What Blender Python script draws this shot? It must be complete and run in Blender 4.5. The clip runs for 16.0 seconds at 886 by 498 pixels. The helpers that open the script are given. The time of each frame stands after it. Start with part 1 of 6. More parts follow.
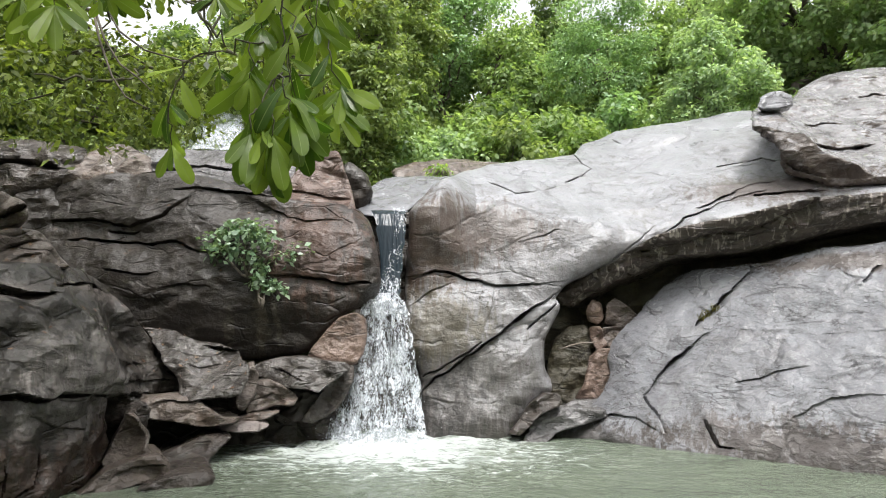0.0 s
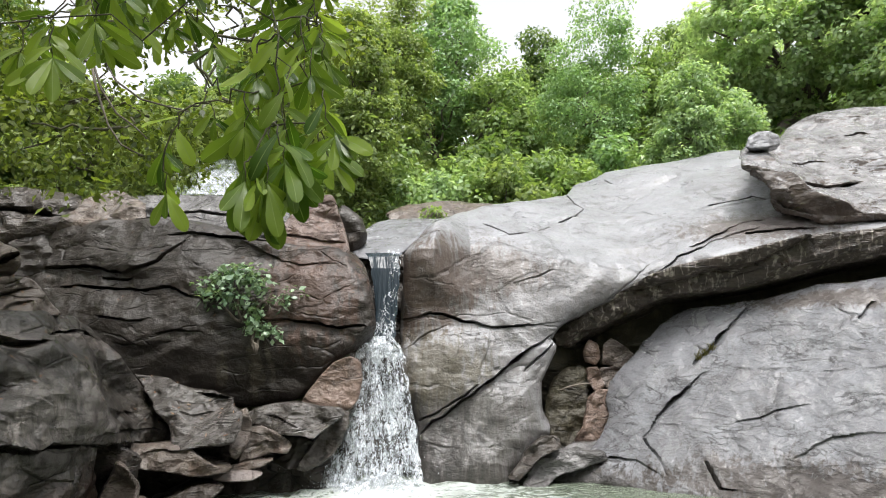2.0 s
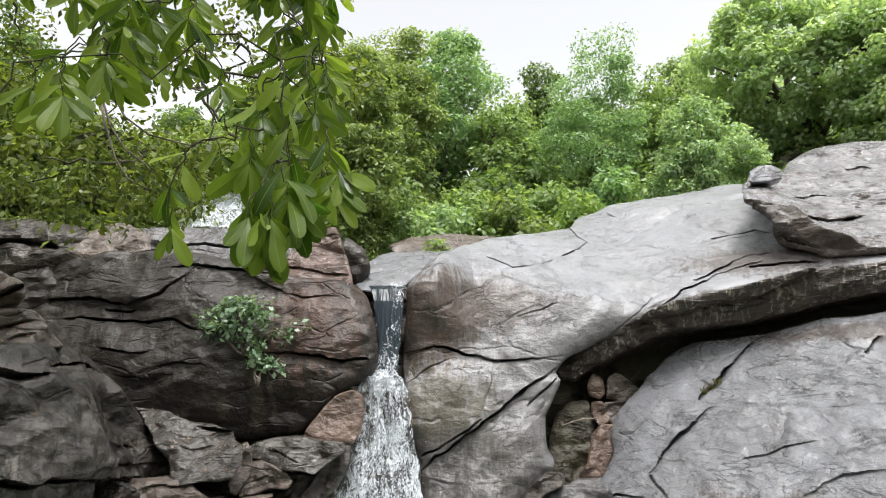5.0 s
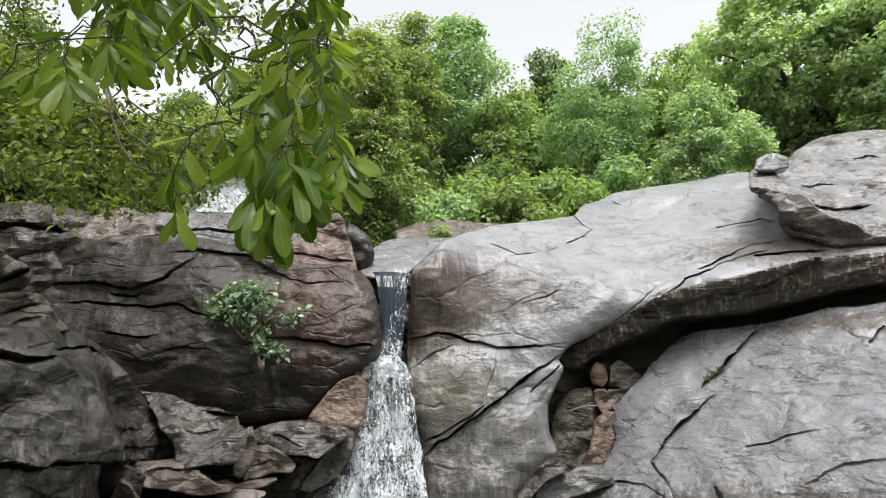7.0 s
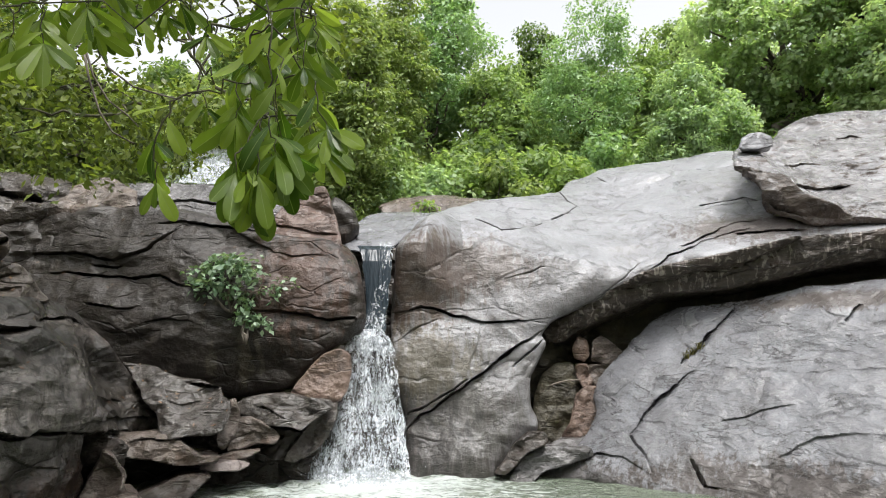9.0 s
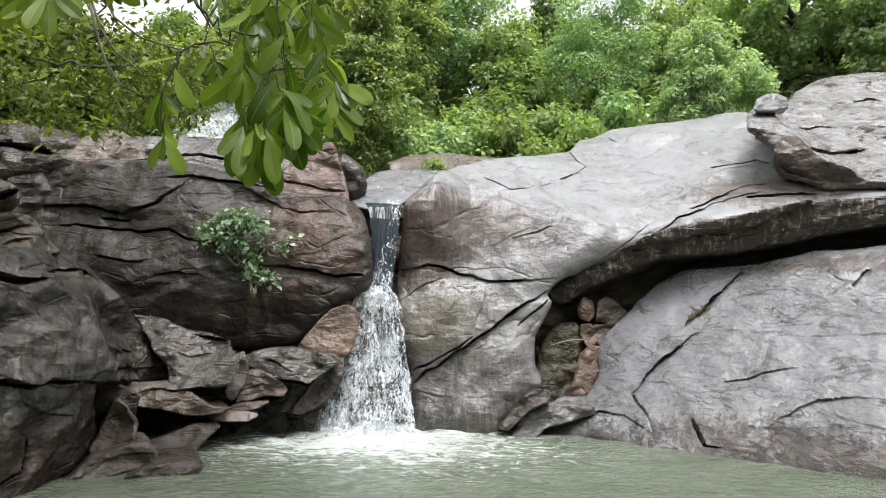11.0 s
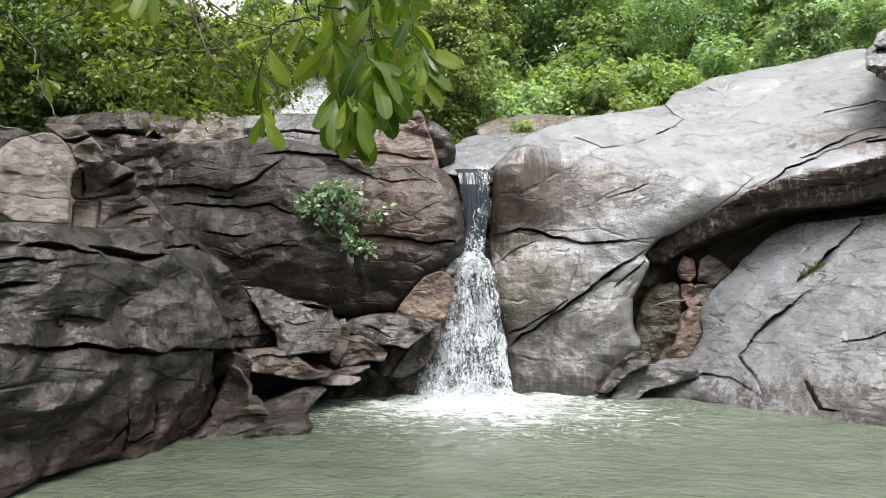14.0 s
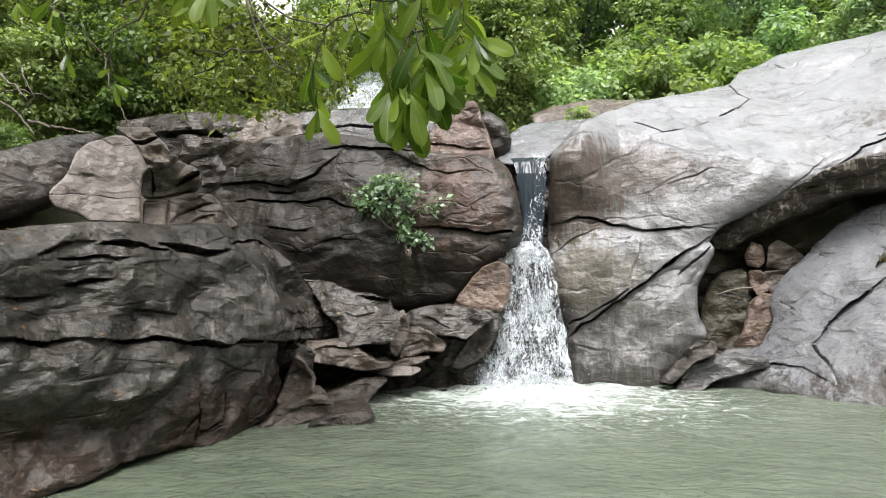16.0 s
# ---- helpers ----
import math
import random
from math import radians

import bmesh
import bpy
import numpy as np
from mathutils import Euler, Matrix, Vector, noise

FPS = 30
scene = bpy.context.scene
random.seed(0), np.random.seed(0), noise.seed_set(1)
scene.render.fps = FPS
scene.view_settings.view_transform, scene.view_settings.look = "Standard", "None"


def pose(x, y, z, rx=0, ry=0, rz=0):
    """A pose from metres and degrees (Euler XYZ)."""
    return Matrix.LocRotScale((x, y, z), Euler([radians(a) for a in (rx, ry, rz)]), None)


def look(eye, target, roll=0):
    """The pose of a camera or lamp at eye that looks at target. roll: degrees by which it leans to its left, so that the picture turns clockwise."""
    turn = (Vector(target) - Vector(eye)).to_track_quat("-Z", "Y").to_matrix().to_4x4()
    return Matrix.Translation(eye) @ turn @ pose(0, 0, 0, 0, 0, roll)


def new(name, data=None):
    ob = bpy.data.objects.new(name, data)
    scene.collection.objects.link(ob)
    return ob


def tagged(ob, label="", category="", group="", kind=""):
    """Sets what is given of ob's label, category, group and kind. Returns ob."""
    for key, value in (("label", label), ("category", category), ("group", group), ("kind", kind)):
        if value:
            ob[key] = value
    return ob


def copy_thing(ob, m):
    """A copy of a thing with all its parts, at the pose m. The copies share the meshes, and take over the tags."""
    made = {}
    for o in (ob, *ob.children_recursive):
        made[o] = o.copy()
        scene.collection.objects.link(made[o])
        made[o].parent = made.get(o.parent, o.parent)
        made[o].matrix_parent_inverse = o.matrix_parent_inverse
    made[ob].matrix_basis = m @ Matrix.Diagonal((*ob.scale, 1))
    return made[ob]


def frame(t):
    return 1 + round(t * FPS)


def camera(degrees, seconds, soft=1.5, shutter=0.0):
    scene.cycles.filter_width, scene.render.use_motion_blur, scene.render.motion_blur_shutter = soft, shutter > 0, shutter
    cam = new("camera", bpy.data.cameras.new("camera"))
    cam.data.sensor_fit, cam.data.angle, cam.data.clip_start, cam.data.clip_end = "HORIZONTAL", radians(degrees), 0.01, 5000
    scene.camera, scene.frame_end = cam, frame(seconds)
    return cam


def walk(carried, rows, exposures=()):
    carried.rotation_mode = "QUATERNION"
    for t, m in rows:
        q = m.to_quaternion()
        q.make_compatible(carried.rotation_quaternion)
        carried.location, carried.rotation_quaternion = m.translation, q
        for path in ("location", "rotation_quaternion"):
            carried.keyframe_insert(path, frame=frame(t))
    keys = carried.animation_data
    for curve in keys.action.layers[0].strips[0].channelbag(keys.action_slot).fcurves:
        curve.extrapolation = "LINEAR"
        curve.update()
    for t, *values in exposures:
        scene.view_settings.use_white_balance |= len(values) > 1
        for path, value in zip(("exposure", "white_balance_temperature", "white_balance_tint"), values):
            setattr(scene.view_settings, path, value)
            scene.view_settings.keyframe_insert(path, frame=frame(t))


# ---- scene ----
# camera
cam = camera(68.65, 16.0, soft=1.0)
# seconds, x, y, z, yaw, pitch, roll
PATH = [
    (0.0, -0.000, 0.000, 1.600, -0.00, 7.00, 0.00),
    (0.5, -0.001, -0.001, 1.598, -0.07, 8.01, 0.14),
    (1.0, -0.002, 0.003, 1.601, -0.19, 8.84, 0.49),
    (1.5, -0.002, 0.006, 1.607, -0.17, 9.83, 0.72),
    (2.0, 0.001, -0.002, 1.609, -0.34, 10.64, 0.82),
    (2.5, 0.003, -0.005, 1.612, -0.56, 11.44, 0.94),
    (3.0, 0.007, -0.011, 1.612, -0.67, 12.23, 1.02),
    (3.5, 0.007, -0.011, 1.614, -0.64, 12.77, 0.98),
    (4.0, 0.008, -0.016, 1.616, -0.46, 13.31, 0.93),
    (6.5, 0.004, -0.013, 1.617, 0.28, 13.53, 0.24),
    (7.0, 0.003, -0.005, 1.617, 0.19, 12.32, 0.18),
    (7.5, 0.007, -0.006, 1.614, 0.04, 11.10, 0.09),
    (8.0, 0.009, -0.007, 1.612, -0.40, 10.25, 0.06),
    (8.5, 0.011, -0.008, 1.613, -1.01, 10.26, -0.04),
    (11.0, 0.011, -0.009, 1.609, -0.69, 6.45, -1.26),
    (11.5, 0.011, -0.010, 1.607, 0.13, 5.02, -1.37),
    (12.0, 0.006, -0.010, 1.608, 1.28, 4.20, -1.30),
    (12.5, 0.002, -0.007, 1.605, 2.84, 3.78, -1.10),
    (13.0, 0.000, -0.009, 1.605, 4.66, 3.65, -0.72),
    (13.5, -0.001, -0.010, 1.605, 6.21, 3.47, -0.26),
    (14.0, 0.001, -0.010, 1.606, 7.49, 3.31, 0.17),
    (14.5, -0.000, -0.007, 1.607, 8.66, 3.18, 0.42),
    (15.0, 0.001, -0.005, 1.608, 9.89, 2.81, 0.58),
    (15.5, 0.004, -0.002, 1.608, 11.07, 2.75, 0.74),
    (16.0, 0.007, -0.002, 1.607, 12.62, 2.54, 0.99),
]
walk(cam, [(t, pose(x, y, z, 90 + p, r, w)) for t, x, y, z, w, p, r in PATH],
     exposures=[(0.0, 1.40), (1.5, 1.34), (4.0, 1.27), (7.5, 1.18), (11.0, 1.30), (13.0, 1.34), (16.0, 1.48)])

# sky and sun: a bright overcast day
world = bpy.data.worlds.new("sky")
scene.world = world
world.use_nodes = True
wn, wl = world.node_tree.nodes, world.node_tree.links
sky = wn.new("ShaderNodeTexSky")
sky.sky_type, sky.sun_disc = "NISHITA", False
sky.sun_elevation, sky.sun_rotation = radians(66), radians(162)
sky.air_density, sky.dust_density, sky.ozone_density = 1.0, 4.0, 1.0
grey = wn.new("ShaderNodeHueSaturation")
grey.inputs["Saturation"].default_value = 0.12
grey.inputs["Value"].default_value = 1.0
bg = wn["Background"]
bg.inputs["Strength"].default_value = 0.15
wl.new(sky.outputs[0], grey.inputs["Color"])
wl.new(grey.outputs[0], bg.inputs["Color"])
sun = new("sun", bpy.data.lights.new("sun", "SUN"))
sun.data.energy, sun.data.angle, sun.data.color = 1.5, radians(18), (1.0, 0.98, 0.95)
sun.matrix_world = look((4, 0, 28), (0, 12, 0))


# materials
def shader(name):
    m = bpy.data.materials.new(name)
    m.use_nodes = True
    return m, m.node_tree.nodes, m.node_tree.links, m.node_tree.nodes["Principled BSDF"]


def noise_node(n, l, vec, scale, detail=6.0, rough=0.6, stretch=None, turn=(0, 0, 0), warp=0.0):
    if stretch:
        mp = n.new("ShaderNodeMapping")
        mp.inputs["Scale"].default_value = stretch
        mp.inputs["Rotation"].default_value = turn
        l.new(vec, mp.inputs["Vector"])
        vec = mp.outputs[0]
    t = n.new("ShaderNodeTexNoise")
    t.inputs["Scale"].default_value, t.inputs["Detail"].default_value, t.inputs["Roughness"].default_value = scale, detail, rough
    t.inputs["Distortion"].default_value = warp
    l.new(vec, t.inputs["Vector"])
    return t.outputs["Fac"]


def ramp(n, l, fac, stops):
    r = n.new("ShaderNodeValToRGB")
    while len(r.color_ramp.elements) < len(stops):
        r.color_ramp.elements.new(0.5)
    for e, (p, c) in zip(r.color_ramp.elements, stops):
        e.position = p
        e.color = (*c, 1) if isinstance(c, tuple) else (c, c, c, 1)
    l.new(fac, r.inputs[0])
    return r.outputs[0]


def blend(n, l, fac, a, b, kind="MIX"):
    m = n.new("ShaderNodeMix")
    m.data_type, m.blend_type = "RGBA", kind
    for value, socket in ((fac, m.inputs[0]), (a, m.inputs[6]), (b, m.inputs[7])):
        if isinstance(value, (int, float)):
            socket.default_value = value
        elif isinstance(value, tuple):
            socket.default_value = (*value, 1)
        else:
            l.new(value, socket)
    return m.outputs[2]


def calc(n, l, op, a, b=0.0):
    m = n.new("ShaderNodeMath")
    m.operation = op
    for value, socket in ((a, m.inputs[0]), (b, m.inputs[1])):
        if isinstance(value, (int, float)):
            socket.default_value = value
        else:
            l.new(value, socket)
    return m.outputs[0]


def bumped(n, l, bsdf, layers):
    """Fine relief from (height, strength, metres) layers."""
    last = None
    for height, strength, metres in layers:
        b = n.new("ShaderNodeBump")
        b.inputs["Strength"].default_value, b.inputs["Distance"].default_value = strength, metres
        l.new(height, b.inputs["Height"])
        if last:
            l.new(last, b.inputs["Normal"])
        last = b.outputs[0]
    l.new(last, bsdf.inputs["Normal"])


def rock_material(name, light, mid, dark, streak=0.5, streak_colour=(0.05, 0.045, 0.04), rough=(0.3, 0.6), grain_turn=(0, 0.5, 0), patch=0.5, lichen=None, stain_at=(0.5, 0.66), steep=None, relief=1.0, joints=0.6, joint_size=1.4, streak_floor=0.15, steep_at=0.88, marks=0.3, wet=0.5, lines=0.6, stains_and_shading=(), drips=0.0, streak_scale=3.6):
    """Layered rock: broad tone, patches, foliation, joints, run-off streaks, lichen, grain. steep: tones of its steep
    faces, their shade included.
    """
    m, n, l, b = shader(name)
    geo = n.new("ShaderNodeNewGeometry")
    at = geo.outputs["Position"]
    broad = noise_node(n, l, at, 0.55, 5, 0.6, warp=0.6)
    medium = noise_node(n, l, at, 2.2, 9, 0.66, warp=0.5)
    fine = noise_node(n, l, at, 34, 5, 0.7)
    foliation = noise_node(n, l, at, 4.0, 6, 0.62, (1.0, 1.0, 2.3), grain_turn, 0.5)
    streaks = noise_node(n, l, at, streak_scale, 4, 0.6, (2.0, 2.0, 0.3), warp=0.9)
    fine_streaks = noise_node(n, l, at, 7.5, 5, 0.65, (2.0, 2.0, 0.32), (0, 0.25, 0), warp=0.6)
    # a network of thin joints on warped ground, broken up by patches
    warp = n.new("ShaderNodeTexNoise")
    warp.inputs["Scale"].default_value, warp.inputs["Detail"].default_value = 1.6, 4
    l.new(at, warp.inputs["Vector"])
    bend = n.new("ShaderNodeVectorMath")
    bend.operation = "MULTIPLY_ADD"
    bend.inputs[1].default_value = (0.3, 0.3, 0.3)
    l.new(warp.outputs["Color"], bend.inputs[0])
    l.new(at, bend.inputs[2])
    mp = n.new("ShaderNodeMapping")
    mp.inputs["Rotation"].default_value = grain_turn
    mp.inputs["Scale"].default_value = (joint_size * 0.55, joint_size * 0.55, joint_size * 1.6)
    l.new(bend.outputs[0], mp.inputs["Vector"])
    cells = n.new("ShaderNodeTexVoronoi")
    cells.feature = "DISTANCE_TO_EDGE"
    cells.inputs["Scale"].default_value = 1.0
    l.new(mp.outputs[0], cells.inputs["Vector"])
    # shallow chipped dimples
    mp2 = n.new("ShaderNodeMapping")
    mp2.inputs["Rotation"].default_value = grain_turn
    mp2.inputs["Scale"].default_value = (0.85, 0.85, 1.5)
    l.new(bend.outputs[0], mp2.inputs["Vector"])
    chip = n.new("ShaderNodeTexVoronoi")
    chip.inputs["Scale"].default_value, chip.inputs["Detail"].default_value, chip.inputs["Roughness"].default_value = 2.6, 3.0, 0.5
    l.new(mp2.outputs[0], chip.inputs["Vector"])
    chips = chip.outputs["Distance"]
    open_joint = ramp(n, l, cells.outputs["Distance"], [(0.0, 1.0), (0.028, 0.0)])
    open_joint = calc(n, l, "MULTIPLY", open_joint, ramp(n, l, medium, [(0.46, 0.0), (0.56, 1.0)]))
    c = ramp(n, l, broad, [(0.32, mid), (0.5, light), (0.66, mid)])
    # steep faces take darker tones by slope, which puts their shade into the colour
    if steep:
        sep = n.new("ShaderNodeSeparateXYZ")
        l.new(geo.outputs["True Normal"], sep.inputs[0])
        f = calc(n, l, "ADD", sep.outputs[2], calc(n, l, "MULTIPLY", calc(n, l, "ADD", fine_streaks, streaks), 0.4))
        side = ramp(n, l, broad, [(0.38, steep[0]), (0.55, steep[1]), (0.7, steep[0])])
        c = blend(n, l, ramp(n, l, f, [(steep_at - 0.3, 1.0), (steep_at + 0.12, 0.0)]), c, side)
    # elliptical patches: stains, and on some rocks painted light and shade
    for sx, sz, rx, rz, colour, strength in stains_and_shading:
        away = n.new("ShaderNodeMapping")
        away.inputs["Location"].default_value = (-sx / rx, 0, -sz / rz)
        away.inputs["Scale"].default_value = (1 / rx, 0, 1 / rz)
        l.new(bend.outputs[0], away.inputs["Vector"])
        size = n.new("ShaderNodeVectorMath")
        size.operation = "LENGTH"
        l.new(away.outputs[0], size.inputs[0])
        f = calc(n, l, "ADD", size.outputs["Value"], calc(n, l, "MULTIPLY", calc(n, l, "SUBTRACT", calc(n, l, "ADD", streaks, fine_streaks), 1.0), 1.9))
        c = blend(n, l, calc(n, l, "MULTIPLY", ramp(n, l, f, [(0.55, 1.0), (1.1, 0.0)]), strength), c, colour)
    c = blend(n, l, calc(n, l, "MULTIPLY", ramp(n, l, medium, [(0.46, 0.0), (0.74, 1.0)]), patch), c, dark)
    c = blend(n, l, calc(n, l, "MULTIPLY", ramp(n, l, foliation, [(0.52, 0.0), (0.68, 1.0)]), marks), c, dark)
    c = blend(n, l, calc(n, l, "MULTIPLY", ramp(n, l, calc(n, l, "MULTIPLY", chips, medium), [(0.28, 0.0), (0.4, 1.0)]), marks), c, dark)
    s = calc(n, l, "MULTIPLY", ramp(n, l, streaks, [(stain_at[0], 0.0), (stain_at[1], 1.0)]), ramp(n, l, broad, [(0.38, streak_floor), (0.6, 1.0)]))
    c = blend(n, l, calc(n, l, "MULTIPLY", s, streak), c, streak_colour)
    if drips:
        up = n.new("ShaderNodeSeparateXYZ")
        l.new(geo.outputs["True Normal"], up.inputs[0])
        side_on = ramp(n, l, calc(n, l, "ADD", up.outputs[2], calc(n, l, "MULTIPLY", medium, 0.5)), [(0.72, 1.0), (0.98, 0.0)])
        c = blend(n, l, calc(n, l, "MULTIPLY", calc(n, l, "MULTIPLY", ramp(n, l, fine_streaks, [(0.5, 0.0), (0.66, 1.0)]), side_on), drips), c, dark)
    if lichen:
        spots = noise_node(n, l, at, 1.5, 9, 0.72, (1, 1, 0.6), warp=1.0)
        c = blend(n, l, ramp(n, l, spots, [(0.56, 0.0), (0.66, 0.7)]), c, lichen)
    # hair cracks that wander along the grain, here and there
    wander = noise_node(n, l, at, 1.9, 7, 0.62, (0.7, 0.7, 2.0), grain_turn, 0.7)
    wander2 = noise_node(n, l, at, 4.2, 6, 0.6, (0.6, 0.6, 1.6), tuple(k + 0.35 for k in grain_turn), 0.5)
    fractures = calc(n, l, "MAXIMUM", ramp(n, l, wander, [(0.482, 0.0), (0.5, 1.0), (0.518, 0.0)]), calc(n, l, "MULTIPLY", ramp(n, l, wander2, [(0.488, 0.0), (0.505, 1.0), (0.522, 0.0)]), 0.35))
    fractures = calc(n, l, "MULTIPLY", fractures, ramp(n, l, noise_node(n, l, at, 1.3, 4, 0.6), [(0.46, 0.0), (0.58, 1.0)]))
    c = blend(n, l, calc(n, l, "MULTIPLY", fractures, lines), c, tuple(k * 0.5 for k in dark))
    c = blend(n, l, calc(n, l, "MULTIPLY", open_joint, joints), c, tuple(k * 0.3 for k in dark))
    c = blend(n, l, 0.28, c, ramp(n, l, fine, [(0.3, 0.5), (0.7, 1.45)]), "MULTIPLY")
    l.new(c, b.inputs["Base Color"])
    l.new(ramp(n, l, medium, [(0.35, rough[0]), (0.65, rough[1])]), b.inputs["Roughness"])
    b.inputs["Specular IOR Level"].default_value = wet
    groove = calc(n, l, "SUBTRACT", calc(n, l, "SUBTRACT", 1.0, open_joint), calc(n, l, "MULTIPLY", fractures, lines))
    bumped(n, l, b, [(medium, 0.6 * relief, 0.08), (foliation, 0.55 * relief, 0.04), (chips, 0.9 * relief, 0.05), (groove, 0.7, 0.03), (fine, 0.6, 0.012)])
    return m


def leaf_material(name, dark, light, yellow=(0.2, 0.24, 0.03), gloss=0.45, through_light=0.5, amount=0.15, each=False):
    m, n, l, b = shader(name)
    geo = n.new("ShaderNodeNewGeometry")
    tone = noise_node(n, l, geo.outputs["Position"], 0.9, 3, 0.6)
    c = blend(n, l, n.new("ShaderNodeObjectInfo").outputs["Random"] if each else geo.outputs["Random Per Island"], dark, light)
    c = blend(n, l, calc(n, l, "MULTIPLY", ramp(n, l, tone, [(0.5, 0.0), (0.75, 1.0)]), amount), c, yellow)
    l.new(c, b.inputs["Base Color"])
    b.inputs["Roughness"].default_value = gloss
    tr = n.new("ShaderNodeBsdfTranslucent")
    l.new(blend(n, l, 1.0, c, (1.35, 1.4, 0.65), "MULTIPLY"), tr.inputs["Color"])
    mix = n.new("ShaderNodeMixShader")
    mix.inputs[0].default_value = through_light
    l.new(b.outputs[0], mix.inputs[1])
    l.new(tr.outputs[0], mix.inputs[2])
    l.new(mix.outputs[0], n["Material Output"].inputs["Surface"])
    return m


def bark_material(name, a, c2):
    m, n, l, b = shader(name)
    at = n.new("ShaderNodeNewGeometry").outputs["Position"]
    f = noise_node(n, l, at, 14, 6, 0.7, (1, 1, 0.3))
    l.new(ramp(n, l, f, [(0.35, a), (0.65, c2)]), b.inputs["Base Color"])
    b.inputs["Roughness"].default_value = 0.85
    bumped(n, l, b, [(f, 0.7, 0.02)])
    return m


GREY = rock_material("pale grey slab rock", (0.19, 0.194, 0.208), (0.155, 0.157, 0.168), (0.095, 0.086, 0.082), 0.3, (0.06, 0.05, 0.043), (0.2, 0.3), (0, 0.5, 0), patch=0.3, joints=0.3, joint_size=0.8, marks=0.14, relief=0.6, drips=0.25, stains_and_shading=((4.6, 0.3, 1.9, 0.4, (0.045, 0.034, 0.027), 0.85), (2.4, 0.1, 1.2, 0.35, (0.045, 0.036, 0.03), 0.7), (3.3, 2.7, 0.4, 0.3, (0.09, 0.065, 0.045), 0.6), (6.0, 2.7, 1.6, 0.16, (0.06, 0.045, 0.035), 0.8)))
# The brown patch below the brow is stain, darkened to include the brow's shade.
CLIFF = rock_material("grey slab rock with brown streaked steep faces", (0.25, 0.255, 0.27), (0.21, 0.213, 0.225), (0.115, 0.103, 0.095), 0.55, (0.06, 0.046, 0.038), (0.27, 0.4), (0, 0.9, 0), patch=0.12, lines=0.45, steep=((0.12, 0.117, 0.117), (0.165, 0.164, 0.168)), stain_at=(0.5, 0.7), joints=0.2, joint_size=0.75, marks=0.1, relief=0.4, drips=0.6, wet=0.45, stains_and_shading=((0.3, 1.0, 1.5, 1.4, (0.07, 0.066, 0.058), 0.75), (0.0, 3.1, 0.95, 1.0, (0.06, 0.037, 0.025), 0.95), (0.5, 0.1, 1.3, 0.5, (0.04, 0.036, 0.03), 0.8), (-0.2, 0.7, 1.2, 1.0, (0.03, 0.028, 0.027), 0.9), (0.8, 3.35, 1.3, 0.55, (0.075, 0.056, 0.046), 0.8), (0.1, 1.9, 0.9, 0.6, (0.085, 0.072, 0.045), 0.65), (5.6, 4.1, 1.4, 0.35, (0.06, 0.042, 0.032), 0.8)))
FACE = rock_material("grey brown rock face", (0.165, 0.135, 0.115), (0.1, 0.081, 0.068), (0.038, 0.03, 0.024), 0.5, (0.036, 0.028, 0.023), (0.2, 0.42), (0, 0.3, 0), lichen=(0.1, 0.064, 0.046), wet=0.45, patch=0.3, lines=0.4)
BROWN = rock_material("dark brown weathered boulder rock", (0.039, 0.032, 0.0265), (0.025, 0.0205, 0.0172), (0.012, 0.0112, 0.0096), 0.5, (0.014, 0.0115, 0.0095), (0.26, 0.5), (0, 0.12, 0), lichen=(0.048, 0.038, 0.031), wet=0.36, patch=0.35, marks=0.2, joints=0.3, lines=0.22, relief=0.6, stains_and_shading=((-1.75, 2.9, 0.9, 0.95, (0.082, 0.045, 0.032), 0.8), (-2.5, 1.85, 0.13, 0.55, (0.13, 0.11, 0.08), 0.6), (-2.25, 1.95, 0.06, 0.45, (0.15, 0.13, 0.1), 0.55), (-2.95, 1.75, 0.07, 0.4, (0.11, 0.095, 0.07), 0.5)))
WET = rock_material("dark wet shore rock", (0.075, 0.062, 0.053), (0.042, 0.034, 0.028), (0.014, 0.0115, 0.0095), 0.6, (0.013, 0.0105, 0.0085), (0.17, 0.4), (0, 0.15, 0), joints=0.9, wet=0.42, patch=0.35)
# Nose and top-edge patches paint light into the colour, over a pinkish grey tone.
BANK = rock_material("wet brown grey bank rock", (0.05, 0.043, 0.036), (0.029, 0.0248, 0.0208), (0.0115, 0.0102, 0.0085), 0.5, (0.013, 0.0105, 0.0085), (0.2, 0.42), (0, 0.12, 0), lichen=(0.075, 0.068, 0.06), joints=0.4, wet=0.5, patch=0.35, lines=0.4, relief=0.85, stains_and_shading=((-4.0, 0.1, 2.6, 0.9, (0.044, 0.024, 0.0155), 0.95), (-2.95, 1.45, 0.65, 0.85, (0.23, 0.205, 0.19), 0.85), (-3.5, 2.15, 1.0, 0.14, (0.13, 0.11, 0.098), 0.7), (-4.2, 0.95, 0.9, 0.2, (0.1, 0.095, 0.088), 0.6)))
# Brown steep side, darkened in colour to include its shade.
UPPER = rock_material("grey boulder rock with dark brown steep side", (0.25, 0.252, 0.264), (0.205, 0.205, 0.214), (0.075, 0.062, 0.054), 0.45, (0.06, 0.045, 0.035), (0.15, 0.34), (0, -0.3, 0), patch=0.4, steep=((0.05, 0.036, 0.027), (0.085, 0.066, 0.053)), steep_at=0.95, joints=0.4, joint_size=0.9, relief=0.8, drips=0.6, stains_and_shading=((6.4, 4.1, 1.0, 0.22, (0.07, 0.05, 0.04), 0.8),))
PINK = rock_material("pinkish tan rock", (0.17, 0.115, 0.088), (0.125, 0.086, 0.067), (0.06, 0.043, 0.035), 0.3, (0.05, 0.038, 0.032), (0.25, 0.5), (0, 0.3, 0), patch=0.2, marks=0.12)
